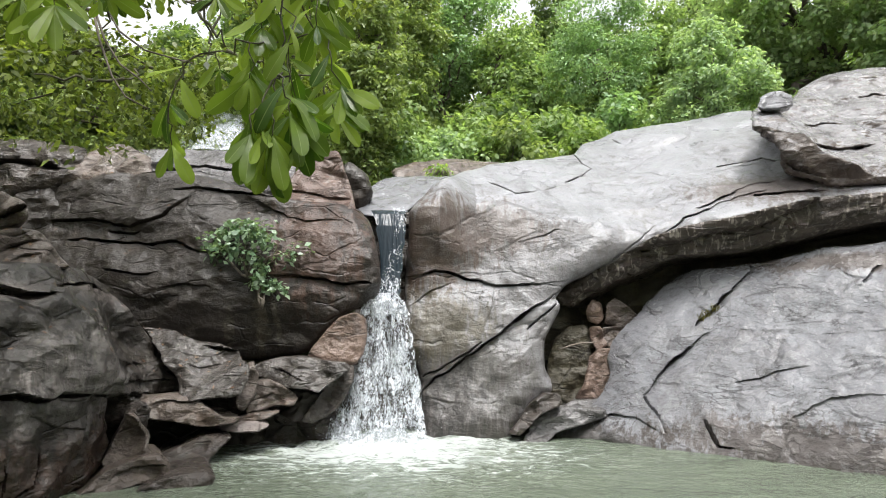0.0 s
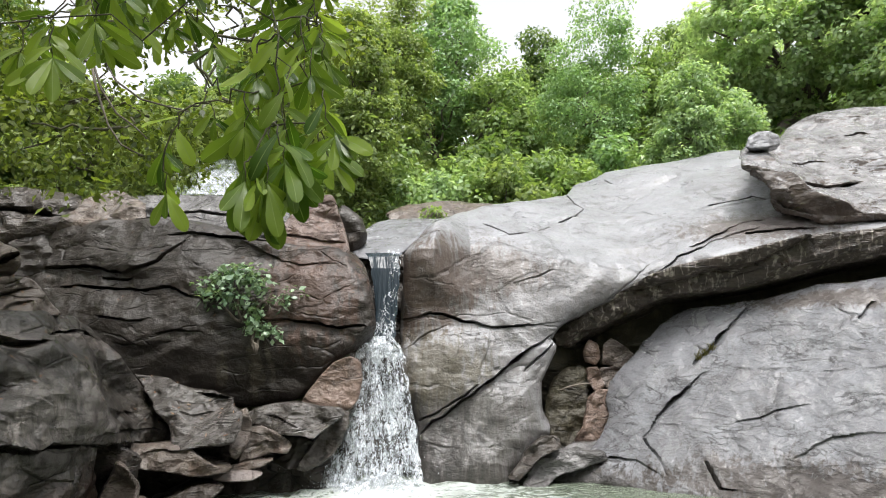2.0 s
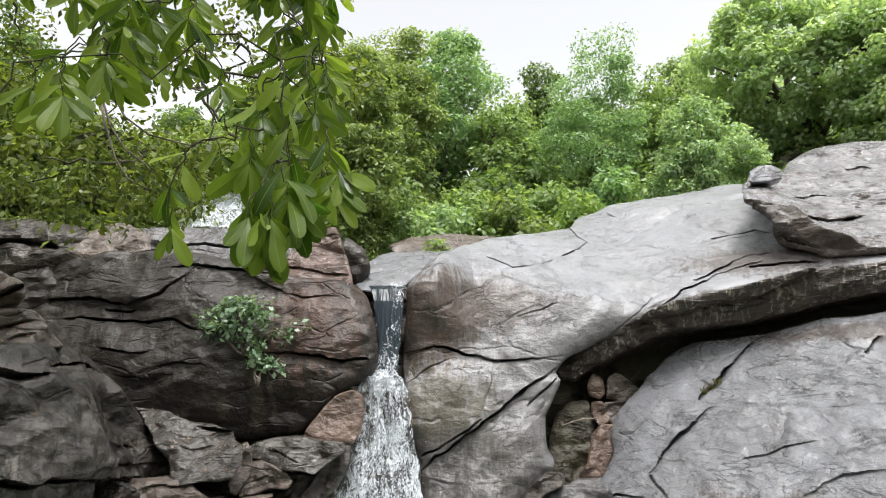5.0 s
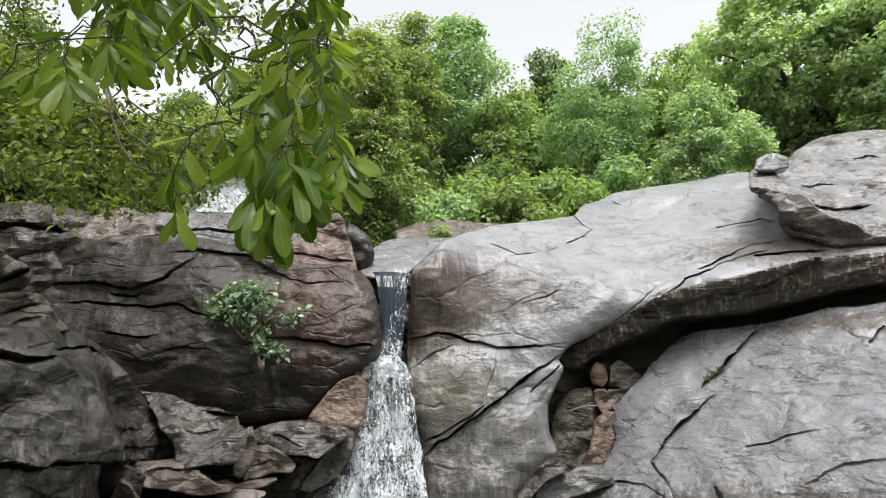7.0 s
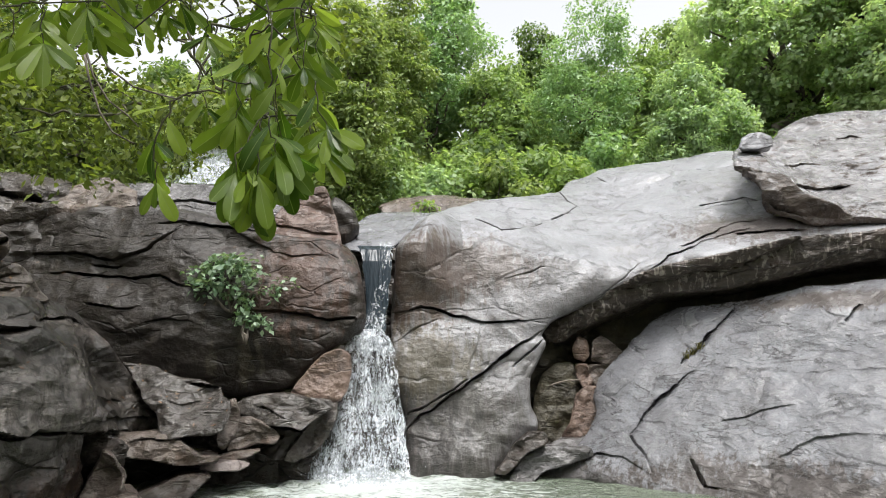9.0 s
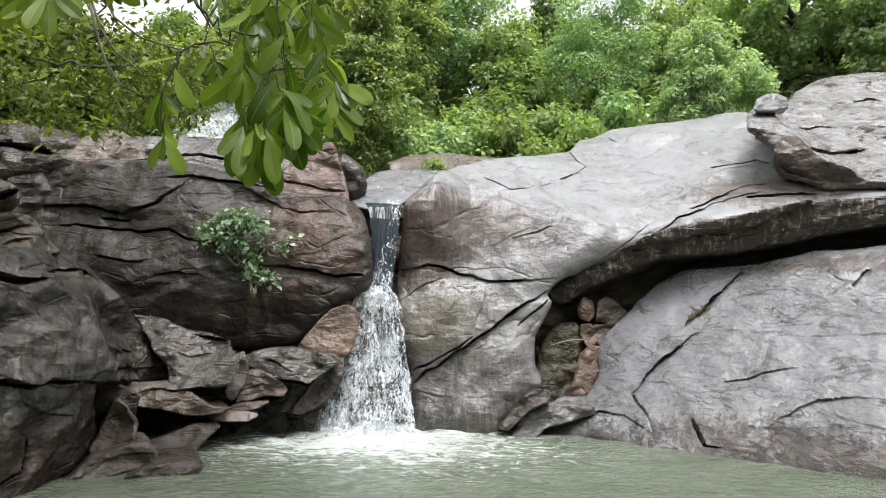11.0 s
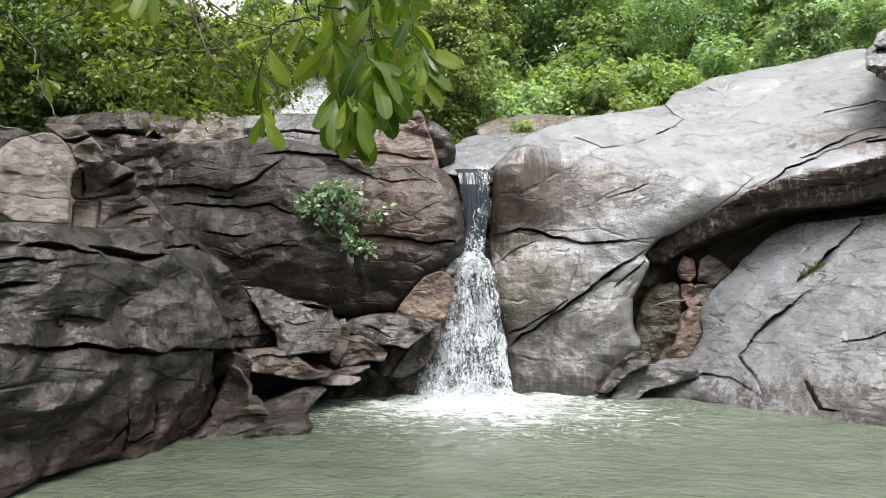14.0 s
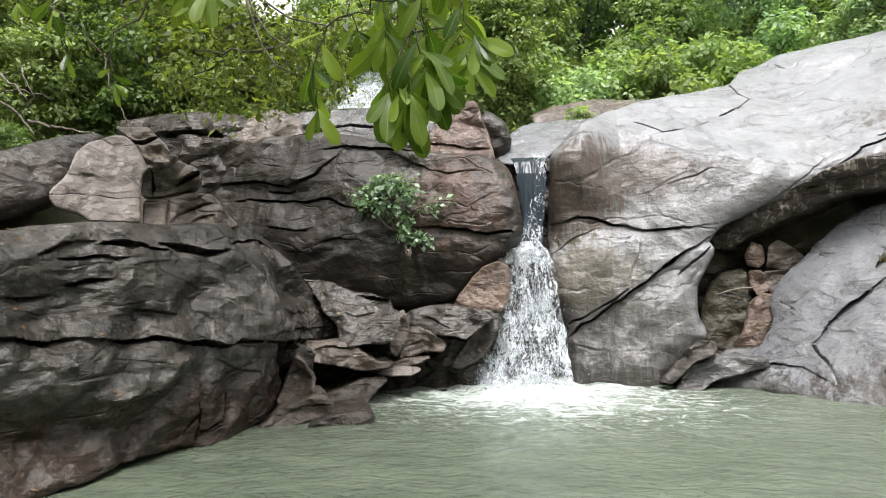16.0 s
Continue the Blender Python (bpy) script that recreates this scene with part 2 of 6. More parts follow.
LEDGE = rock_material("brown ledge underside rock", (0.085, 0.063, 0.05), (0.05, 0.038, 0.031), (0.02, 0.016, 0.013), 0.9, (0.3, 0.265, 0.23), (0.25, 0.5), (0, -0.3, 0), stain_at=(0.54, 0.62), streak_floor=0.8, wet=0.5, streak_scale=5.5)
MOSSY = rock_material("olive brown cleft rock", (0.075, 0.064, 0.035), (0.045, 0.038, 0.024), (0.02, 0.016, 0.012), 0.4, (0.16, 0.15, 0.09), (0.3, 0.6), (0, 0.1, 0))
PALE = rock_material("pale pinkish grey rock", (0.22, 0.187, 0.175), (0.165, 0.138, 0.128), (0.085, 0.066, 0.056), 0.3, (0.08, 0.06, 0.05), (0.3, 0.5), (0, 0.3, 0), patch=0.2, marks=0.1, joints=0.2, relief=0.7)
PEAK = rock_material("reddish brown rock", (0.125, 0.08, 0.063), (0.085, 0.056, 0.045), (0.038, 0.032, 0.027), 0.4, (0.04, 0.03, 0.025), (0.25, 0.45), (0, 0.3, 0), patch=0.2, marks=0.12, joints=0.2, relief=0.7)
SHEEN = rock_material("wet grey shore rock", (0.075, 0.066, 0.059), (0.043, 0.037, 0.032), (0.017, 0.014, 0.012), 0.4, (0.03, 0.025, 0.02), (0.14, 0.32), (0, 0.3, 0), patch=0.35, marks=0.2, joints=0.3, wet=0.6)
SLATE = rock_material("wet dark grey slab rock", (0.15, 0.145, 0.145), (0.09, 0.086, 0.085), (0.035, 0.031, 0.029), 0.5, (0.036, 0.03, 0.026), (0.16, 0.32), (0, 0.2, 0), wet=0.5, patch=0.3, lines=0.4)
BARK = bark_material("grey brown bark", (0.05, 0.04, 0.03), (0.16, 0.135, 0.11))
DEADWOOD = bark_material("bleached dead wood", (0.09, 0.07, 0.055), (0.22, 0.19, 0.16))


# builders
def mesh_object(name, verts, faces, material, parent=None, smooth=True, label=""):
    """One mesh object; its origin at the middle of its base."""
    verts = np.asarray(verts, float)
    base = np.array([(verts[:, 0].min() + verts[:, 0].max()) / 2, (verts[:, 1].min() + verts[:, 1].max()) / 2, verts[:, 2].min()])
    if parent is not None:
        base = np.array(parent.matrix_basis.translation)
        if parent.parent:
            base = base + np.array(parent.parent.matrix_basis.translation)
    me = bpy.data.meshes.new(name)
    v = verts - base
    if isinstance(faces, np.ndarray):
        k = faces.shape[1]
        me.vertices.add(len(v)), me.loops.add(faces.size), me.polygons.add(len(faces))
        me.vertices.foreach_set("co", v.ravel())
        me.loops.foreach_set("vertex_index", faces.ravel().astype(np.int32))
        me.polygons.foreach_set("loop_start", np.arange(0, faces.size, k, dtype=np.int32))
        me.update(calc_edges=True)
    else:
        me.from_pydata(v.tolist(), [], faces)
    if smooth:
        me.polygons.foreach_set("use_smooth", np.ones(len(me.polygons), bool))
    me.materials.append(material)
    ob = new(name, me)
    if parent is not None:
        ob.parent = parent
    else:
        ob.location = base
    if label:
        ob["label"] = label
    return ob


def part(name, verts, faces, material, parent, label="", smooth=True):
    return mesh_object(name, verts, faces, material, parent, smooth, label)


def empty(name, x, y, z):
    ob = new(name)
    ob.empty_display_size = 0.3
    ob.location = (x, y, z)
    return ob


def fractal(pts, scale, octaves=4, seed=0.0, h=0.9):
    off = Vector((seed * 7.31, seed * 3.17, seed * 5.71))
    return np.array([noise.fractal(Vector(p) * scale + off, h, 2.1, octaves) for p in pts])


def lattice(i, j, seed):
    """Repeatable random heights on a grid of whole numbers."""
    h = (i.astype(np.int64) * 374761393 + j.astype(np.int64) * 668265263 + int(seed * 1013) * 69069) & 0x7FFFFFFF
    h = ((h ^ (h >> 13)) * 1274126177) & 0x7FFFFFFF
    return ((h ^ (h >> 16)) & 0xFFFF) / 65535.0 - 0.5


def facets(x, z, size, seed, turn=0.0, squash=1.6):
    """Plane faces that meet in sharp edges, as rock splits along its joints: random heights joined by flat triangles."""
    c, s = math.cos(turn), math.sin(turn)
    u, v = (c * x + s * z) / (size * 1.2), (c * z - s * x) * squash / size
    u, v = u + 0.37 * v + seed * 0.71, v + 0.21 * u - seed * 0.37
    i, j = np.floor(u), np.floor(v)
    a, b = u - i, v - j
    h00, h10, h01, h11 = lattice(i, j, seed), lattice(i + 1, j, seed), lattice(i, j + 1, seed), lattice(i + 1, j + 1, seed)
    return np.where(a > b, h00 + a * (h10 - h00) + b * (h11 - h10), h00 + b * (h01 - h00) + a * (h11 - h01))


def to_line(px, pz, line, closed=False):
    """Distance to a polyline, the nearest point on it, and (closed) whether it lies inside."""
    line = np.asarray(line, float)
    a = line if closed else line[:-1]
    b = np.roll(line, -1, 0) if closed else line[1:]
    best = np.full(px.shape, 1e9)
    nx, nz = np.zeros_like(px), np.zeros_like(px)
    inside = np.zeros(px.shape, bool)
    along = np.zeros(px.shape)
    for k, ((ax, az), (bx, bz)) in enumerate(zip(a, b)):
        ex, ez = bx - ax, bz - az
        t = np.clip(((px - ax) * ex + (pz - az) * ez) / (ex * ex + ez * ez + 1e-12), 0, 1)
        qx, qz = ax + t * ex, az + t * ez
        d = np.hypot(px - qx, pz - qz)
        near = d < best
        best[near], nx[near], nz[near] = d[near], qx[near], qz[near]
        along[near] = (k + t[near]) / len(a)
        if closed:
            cross = ((az > pz) != (bz > pz)) & (px < ex * (pz - az) / (ez if abs(ez) > 1e-12 else 1e-12) + ax)
            inside ^= cross
    return best, nx, nz, inside if closed else along


def weathered_outline(outline, seed, rough):
    """A closed line with cut corners and small breaks."""
    p = np.asarray(outline, float)
    for keep in (0.13,):
        q = np.roll(p, -1, 0)
        p = np.stack([p * (1 - keep) + q * keep, p * keep + q * (1 - keep)], 1).reshape(-1, 2)
    fine = []
    for a, b in zip(p, np.roll(p, -1, 0)):
        k = max(1, int(np.hypot(*(b - a)) / 0.12))
        fine += [a + (b - a) * i / k for i in range(k)]
    p = np.array(fine)
    n1 = fractal(np.c_[p, p[:, 0] * 0], 1.6, 4, seed)
    n2 = fractal(np.c_[p, p[:, 0] * 0], 1.6, 4, seed + 9)
    return p + rough * np.c_[n1, n2]


def ease(a, b, v):
    t = np.clip((v - a) / (b - a), 0, 1)
    return t * t * (3 - 2 * t)


def signed(px, pz, p, q):
    """Distance to the straight line through p and q, positive on its right as one goes from p to q."""
    ex, ez = q[0] - p[0], q[1] - p[1]
    return (ez * (px - p[0]) - ex * (pz - p[1])) / math.hypot(ex, ez)


def ragged(line, seed, amount):
    """A crack's line with small kinks, always running to the right."""
    p = np.asarray(line, float)
    if p[-1, 0] < p[0, 0]:
        p = p[::-1]
    fine = []
    for a, b in zip(p[:-1], p[1:]):
        k = max(1, int(np.hypot(*(b - a)) / 0.09))
        fine += [a + (b - a) * i / k for i in range(k)]
    fine = np.array(fine + [p[-1]])
    k = np.c_[fine, fine[:, 0] * 0]
    return fine + amount * np.c_[fractal(k, 3.0, 4, seed, 0.6), fractal(k, 3.0, 4, seed + 4, 0.6)]


def boulder(name, outline, depth, material, turn=0.0, back=1.5, edge=0.35, bevel=0.3, lumps=0.08, lump_size=0.8, grit=0.02, strata=0.0, strata_lean=0.15,
            layers=2.6, facet=0.0, facet_size=0.45, chips=0.03, chip_size=0.16, chip_turn=0.0, cracks=(), creases=(), step=0.02, seed=1.0, broken=0.04, shrink=0.2, sweep=1.0, label="", group="", kind="", category="rock"):
    """A rock given by its outline in elevation, how deep its front lies, the roundness of its rim, its plane breaks (creases: a line, the slope
    beyond it and how far that reaches), beds and cracks. turn: degrees by which its front faces to the right of the view;
    sweep: how far its back runs aside, away from the water's near end."""
    line = weathered_outline(outline, seed, broken)
    lo, hi = line.min(0), line.max(0)
    gx, gz = np.arange(lo[0] - step, hi[0] + 2 * step, step), np.arange(lo[1] - step, hi[1] + 2 * step, step)
    X, Z = np.meshgrid(gx, gz)
    shape = X.shape
    x, z = X.ravel(), Z.ravel()
    d, nx, nz, inside = to_line(x, z, line, True)
    idx = np.arange(x.size).reshape(shape)
    quads = np.stack([idx[:-1, :-1], idx[:-1, 1:], idx[1:, 1:], idx[1:, :-1]], -1).reshape(-1, 4)
    quads = quads[inside[quads].sum(1) >= 2]
    used = np.unique(quads)
    remap = np.full(x.size, -1)
    remap[used] = np.arange(used.size)
    quads = remap[quads]
    x, z, d, nx, nz, inside = (v[used] for v in (x, z, d, nx, nz, inside))
    out = ~inside
    x[out], z[out], d[out] = nx[out], nz[out], 0.0
    # draw the mesh onto the cracks' lines and edges, so that they run clean
    rim_d = d.copy()
    runs = []
    for k, (crack, width, deep, throw) in enumerate(cracks):
        w = ragged(crack, seed + k, 0.035)
        dd, cx, cz, run = to_line(x, z, w)
        wide = width * np.clip(0.6 + 1.1 * np.interp(run, np.linspace(0, 1, len(w)), fractal(np.c_[w, w[:, 0] * 0], 2.2, 3, seed + 13 + k)), 0.15, 1.5) * (0.05 + 0.95 * np.sin(math.pi * np.clip(run, 0, 1)) ** 0.7)
        free = rim_d > 1.5 * step
        mid = free & (dd < 0.5 * step)
        x[mid], z[mid], dd[mid] = cx[mid], cz[mid], 0.0
        at_edge = free & (np.abs(dd - wide) < 0.5 * step) & (wide > step) & (dd > 1e-6)
        g = wide[at_edge] / dd[at_edge]
        x[at_edge], z[at_edge] = cx[at_edge] + (x[at_edge] - cx[at_edge]) * g, cz[at_edge] + (z[at_edge] - cz[at_edge]) * g
        dd[at_edge] = wide[at_edge]
        tx, tz = np.gradient(w[:, 0]), np.gradient(w[:, 1])
        u = np.linspace(0, 1, len(w))
        side = np.where((x - cx) * np.interp(run, u, tz) - (z - cz) * np.interp(run, u, tx) > 0, 1.0, -1.0)
        runs.append((dd, wide, run, side, deep, throw))
    y = depth(x, z)
    for p, q, slope, reach in creases:
        y = y + slope * np.clip(signed(x, z, p, q), 0, reach)
    q = 1 - np.clip(d / edge, 0, 1)
    y = y + bevel * (1 - np.sqrt(np.clip(1 - q * q, 0, 1)))
    pts = np.c_[x, y, z]
    y = y + lumps * fractal(pts, 1 / lump_size, 3, seed) + grit * fractal(pts, 6.0, 4, seed + 3)
    warp_x, warp_z = fractal(pts, 1.1, 3, seed + 21), fractal(pts, 1.1, 3, seed + 22)
    if facet:
        fx, fz = x + 0.3 * facet_size * warp_x, z + 0.3 * facet_size * warp_z
        y = y + facet * (facets(fx, fz, facet_size, seed, chip_turn, 1.3) + 0.5 * facets(fx, fz, facet_size * 0.47, seed + 1, chip_turn + 0.5, 1.3))
    if chips:
        cx, cz = x + 0.12 * warp_x, z + 0.12 * warp_z
        patchy = np.clip(0.3 + 1.6 * fractal(pts, 0.9, 3, seed + 25), 0.0, 1.6)
        y = y + patchy * chips * (facets(cx, cz, chip_size * 2, seed + 6, chip_turn - 0.3) + 0.6 * facets(cx, cz, chip_size, seed + 7, chip_turn + 0.2, 2.0) + 0.3 * facets(cx, cz, chip_size * 0.45, seed + 8, chip_turn - 0.1))
    if strata:
        wave = fractal(pts * np.array([0.35, 0.35, 1.0]), 1.4, 3, seed + 5)
        s = (z + strata_lean * x + 0.28 * wave) * layers
        bed = np.floor(s)
        saw = s - bed
        hard = lattice(bed, bed * 0, seed) * 2
        above = lattice(bed + 1, bed * 0, seed) * 2
        y = y + strata * (hard + (above - hard) * ease(0.78, 1.0, saw) + 0.35 * np.exp(-((saw - 0.8) / 0.07) ** 2))
    for dd, wide, run, side, deep, throw in runs:
        least = np.maximum(wide, step)
        y = y + deep * np.clip(wide / step, 0, 1) * np.clip((least - dd) / (0.75 * least), 0, 1)
        if throw:
            reach = 0.45
            y = y + throw * np.clip(0.5 + 0.5 * side * dd / least, 0, 1) * np.clip(1 - dd / reach, 0, 1) * np.sin(math.pi * np.clip(run, 0.02, 0.98)) ** 0.5
    a = radians(turn)
    front = np.c_[math.cos(a) * x - math.sin(a) * y, math.sin(a) * x + math.cos(a) * y, z]
    edges = np.concatenate([quads[:, [0, 1]], quads[:, [1, 2]], quads[:, [2, 3]], quads[:, [3, 0]]])
    key = edges.min(1).astype(np.int64) * 10000000 + edges.max(1)
    _, first, count = np.unique(key, return_index=True, return_counts=True)
    rim = edges[first[count == 1]]
    ids = np.unique(rim)
    place = np.full(len(x), -1)
    place[ids] = np.arange(len(ids))
    mid = np.array([x.mean(), z.mean()])
    heart = np.array([front[:, 0].mean(), front[:, 1].mean()])
    heart[0] *= sweep
    heart /= np.hypot(*heart)
    run_x, run_y = math.cos(a) * heart[0] + math.sin(a) * heart[1], math.cos(a) * heart[1] - math.sin(a) * heart[0]
    rings, faces, start = [front], [quads], len(x)
    prev = ids
    for k, (f, s) in enumerate(((0.25, 0.02), (0.6, shrink * 0.6), (1.0, shrink))):
        bx, bz = x[ids] + (mid[0] - x[ids]) * s + run_x * back * f, z[ids] + (mid[1] - z[ids]) * s
        by = y[ids] + run_y * back * f + 0.1 * fractal(np.c_[x[ids], y[ids] + back * f, z[ids]], 1.3, 2, seed + k)
        rings.append(np.c_[math.cos(a) * bx - math.sin(a) * by, math.sin(a) * bx + math.cos(a) * by, bz])
        now = np.arange(len(ids)) + start
        p0, p1 = place[rim[:, 0]], place[rim[:, 1]]
        faces.append(np.stack([prev[p1], prev[p0], now[p0], now[p1]], 1))
        prev, start = now, start + len(ids)
    mid[0] += run_x * back
    by = y[ids].mean() + run_y * back
    rings.append(np.array([[math.cos(a) * mid[0] - math.sin(a) * by, math.sin(a) * mid[0] + math.cos(a) * by, mid[1]]]))
    p0, p1 = place[rim[:, 0]], place[rim[:, 1]]
    cap = np.stack([prev[p1], prev[p0], np.full(len(p0), start)], 1)
    allf = np.concatenate(faces).tolist() + cap.tolist()
    ob = mesh_object(name, np.concatenate(rings), allf, material)
    ob.data.set_sharp_from_angle(angle=radians(30))
    return tagged(ob, label, category, group, kind)


def tube(points, radii, sides=7):
    """A tapered tube along points."""
    pts = [Vector(p) for p in points]
    verts, faces = [], []
    for i, p in enumerate(pts):
        way = (pts[min(i + 1, len(pts) - 1)] - pts[max(i - 1, 0)]).normalized()
        side = way.cross(Vector((0.31, 0.9, 0.2))).normalized()
        up = way.cross(side)
        for k in range(sides):
            an = 2 * math.pi * k / sides
            verts.append(p + float(radii[i]) * (math.cos(an) * side + math.sin(an) * up))
    for i in range(len(pts) - 1):
        for k in range(sides):
            a, b = i * sides + k, i * sides + (k + 1) % sides
            faces.append((a, b, b + sides, a + sides))
    faces.append(tuple(range(sides))[::-1])
    faces.append(tuple(range((len(pts) - 1) * sides, len(pts) * sides)))
    return [tuple(v) for v in verts], faces


def joined(pieces):
    verts, faces = [], []
    for v, f in pieces:
        k = len(verts)
        verts += list(v)
        faces += [tuple(i + k for i in q) for q in f]
    return verts, faces


def bent(a, b, rnd, sag=0.15, count=6):
    a, b = np.array(a, float), np.array(b, float)
    span = np.linalg.norm(b - a)
    j = rnd.normal(0, 0.07 * span, (count, 3))
    t = np.linspace(0, 1, count)[:, None]
    p = a + (b - a) * t + j * np.sin(t * math.pi)
    p[:, 2] += sag * span * np.sin(t[:, 0] * math.pi)
    return p


def leaf_cloud(centres, radii, per, size, rnd, aspect=0.5, flat=0.55, droop=0.25):
    """Many small folded leaves in clumps round the centres."""
    n = len(centres) * per
    c = np.repeat(centres, per, 0)
    r = np.repeat(radii, per)[:, None]
    d = rnd.normal(size=(n, 3))
    d /= np.linalg.norm(d, axis=1)[:, None]
    rad = rnd.uniform(0.25, 1.0, (n, 1)) ** 0.6
    p = c + d * rad * r * np.array([1, 1, flat])
    up = np.array([0, 0, 1.0]) * 0.5 + d * 0.55 + rnd.normal(0, 0.4, (n, 3))
    up /= np.linalg.norm(up, axis=1)[:, None]
    way = rnd.normal(size=(n, 3)) + d * 0.6
    way[:, 2] -= droop
    way -= up * (way * up).sum(1)[:, None]
    way /= np.linalg.norm(way, axis=1)[:, None]
    side = np.cross(up, way)
    s = size * rnd.uniform(0.6, 1.25, (n, 1))
    w = s * aspect * 0.5
    v = np.stack([p, p + way * s * 0.45 + side * w + up * s * 0.06, p + way * s - up * s * 0.06, p + way * s * 0.45 - side * w + up * s * 0.06], 1).reshape(-1, 3)
    f = np.arange(4 * n).reshape(-1, 4)
    return v, f


def tree(name, base, height, crown, clumps, per, leaf, material, seed, label, low=0.3, trunk=0.14, lean=(0, 0), clump=0.7, group="", aspect=0.5, limbs=14, droop=0.25):
    """A tree: trunk, limbs, and a crown of leaf clumps. crown: half widths in x and y; low: where the crown begins, as a part of the height."""
    rnd = np.random.default_rng(seed)
    x, y, z = base
    ob = empty(name, x, y, z)
    top = np.array([x + lean[0], y + lean[1], z + height])
    zc, hz = z + height * (1 + low) / 2, height * (1 - low) / 2
    cs = []
    lob = rnd.normal(size=(9, 3))
    lob /= np.linalg.norm(lob, axis=1)[:, None]
    lobe = rnd.uniform(-0.25, 0.3, 9)
    while len(cs) < clumps:
        d = rnd.normal(size=3)
        d /= np.linalg.norm(d)
        bulge = 0.85 + (np.clip(lob @ d - 0.5, 0, 1) * 2 * lobe).sum()
        t = rnd.uniform(0.3, 1) ** 0.45 * bulge
        cs.append([x + lean[0] * (0.6 + 0.4 * d[2]) + d[0] * crown[0] * t, y + lean[1] * 0.7 + d[1] * crown[1] * t, zc + d[2] * hz * t])
    cs = np.array(cs)
    stem = bent((x, y, z - 0.25), top * 0.75 + np.array([x, y, z]) * 0.25, rnd, 0.0, 8)
    v, f = tube(stem, np.linspace(trunk, trunk * 0.25, 8), 9)
    part("trunk", v, f, BARK, ob)
    for k in range(limbs):
        c = cs[k * len(cs) // limbs]
        s = stem[min(7, 2 + int(5 * np.clip((c[2] - z) / height, 0, 0.95)))] if c[2] > stem[3][2] else stem[2 + k % 2]
        v, f = tube(bent(s, c, rnd, 0.05, 6), np.linspace(trunk * 0.42, trunk * 0.06, 6), 6)
        part("limb", v, f, BARK, ob)
    v, f = leaf_cloud(cs, rnd.uniform(0.65, 1.25, clumps) * clump, per, leaf, rnd, aspect, 0.6, droop)
    part("crown", v, f, material, ob)
    return tagged(ob, label, "tree", group)


def shrub(name, base, size, clumps, per, leaf, material, seed, label, group="", aspect=0.55, category="shrub", stems=7):
    rnd = np.random.default_rng(seed)
    x, y, z = base
    ob = empty(name, x, y, z)
    cs = np.c_[rnd.normal(0, 0.42, clumps) * size[0], rnd.normal(0, 0.42, clumps) * size[1], rnd.uniform(0.2, 1.0, clumps) * size[2]]
    cs[:, 2] *= 1 - 0.35 * np.hypot(cs[:, 0] / size[0], cs[:, 1] / size[1]).clip(0, 1)
    cs += np.array([x, y, z])
    for k in range(stems):
        v, f = tube(bent((x, y, z - 0.1), cs[k % clumps], rnd, 0.05, 5), np.linspace(0.025, 0.006, 5), 5)
        part("stem", v, f, BARK, ob)
    v, f = leaf_cloud(cs, rnd.uniform(0.7, 1.3, clumps) * 0.3 * max(size[0], 0.4), per, leaf, rnd, aspect, 0.7, 0.15)
    part("foliage", v, f, material, ob)
    return tagged(ob, label, category, group)


# ground and pool
def ground_z(x, y):
    rise = ease(10.9, 12.8, y) * (4.3 + 0.2 * np.clip(x - 1, 0, 8)) + 0.2 * np.clip(y - 12.8, 0, 60)
    left = ease(-5.2, -7.0, x) * 4.1 * ease(2, 6, y)
    right = ease(8, 12, x) * 4 * ease(3, 8, y)
    near = 1.0 - ease(1.0, 3.5, y)
    return -0.9 + near + np.maximum(np.maximum(rise, left), right) + 0.12 * np.clip(-4 - y, 0, 50) + 0.18 * (np.clip(-9 - x, 0, 60) + np.clip(x - 13, 0, 60))


def ground():
    s = np.linspace(-1, 1, 150)
    g = 7 * np.sinh(s * 4.9) / np.sinh(4.9) * 60 * 0.2 + s * 14
    X, Y = np.meshgrid(g, g + 9)
    Z = ground_z(X, Y)
    P = np.c_[X.ravel(), Y.ravel(), Z.ravel()]
    P[:, 2] += 0.08 * fractal(P, 0.8, 4, 2.0) * (1 + 3 * (np.abs(P[:, 1]) > 25))
    i = np.arange(P.shape[0]).reshape(X.shape)
    f = np.stack([i[:-1, :-1], i[:-1, 1:], i[1:, 1:], i[1:, :-1]], -1).reshape(-1, 4)
    m, n, l, b = shader("leaf littered forest soil")
    at = n.new("ShaderNodeNewGeometry").outputs["Position"]
    big, small = noise_node(n, l, at, 0.7, 5), noise_node(n, l, at, 9, 7, 0.7)
    c = ramp(n, l, small, [(0.35, (0.035, 0.027, 0.018)), (0.6, (0.1, 0.075, 0.048))])
    c = blend(n, l, ramp(n, l, big, [(0.45, 0.0), (0.6, 0.7)]), c, (0.045, 0.07, 0.02))
    l.new(c, b.inputs["Base Color"])
    b.inputs["Roughness"].default_value = 0.9
    bumped(n, l, b, [(small, 0.8, 0.05)])
    ob = mesh_object("ground", P, f, m)
    return tagged(ob, "brown leaf-littered forest soil rising behind the rocks", "ground", kind="structure")


ground()
FALL = (-0.92, 9.40)


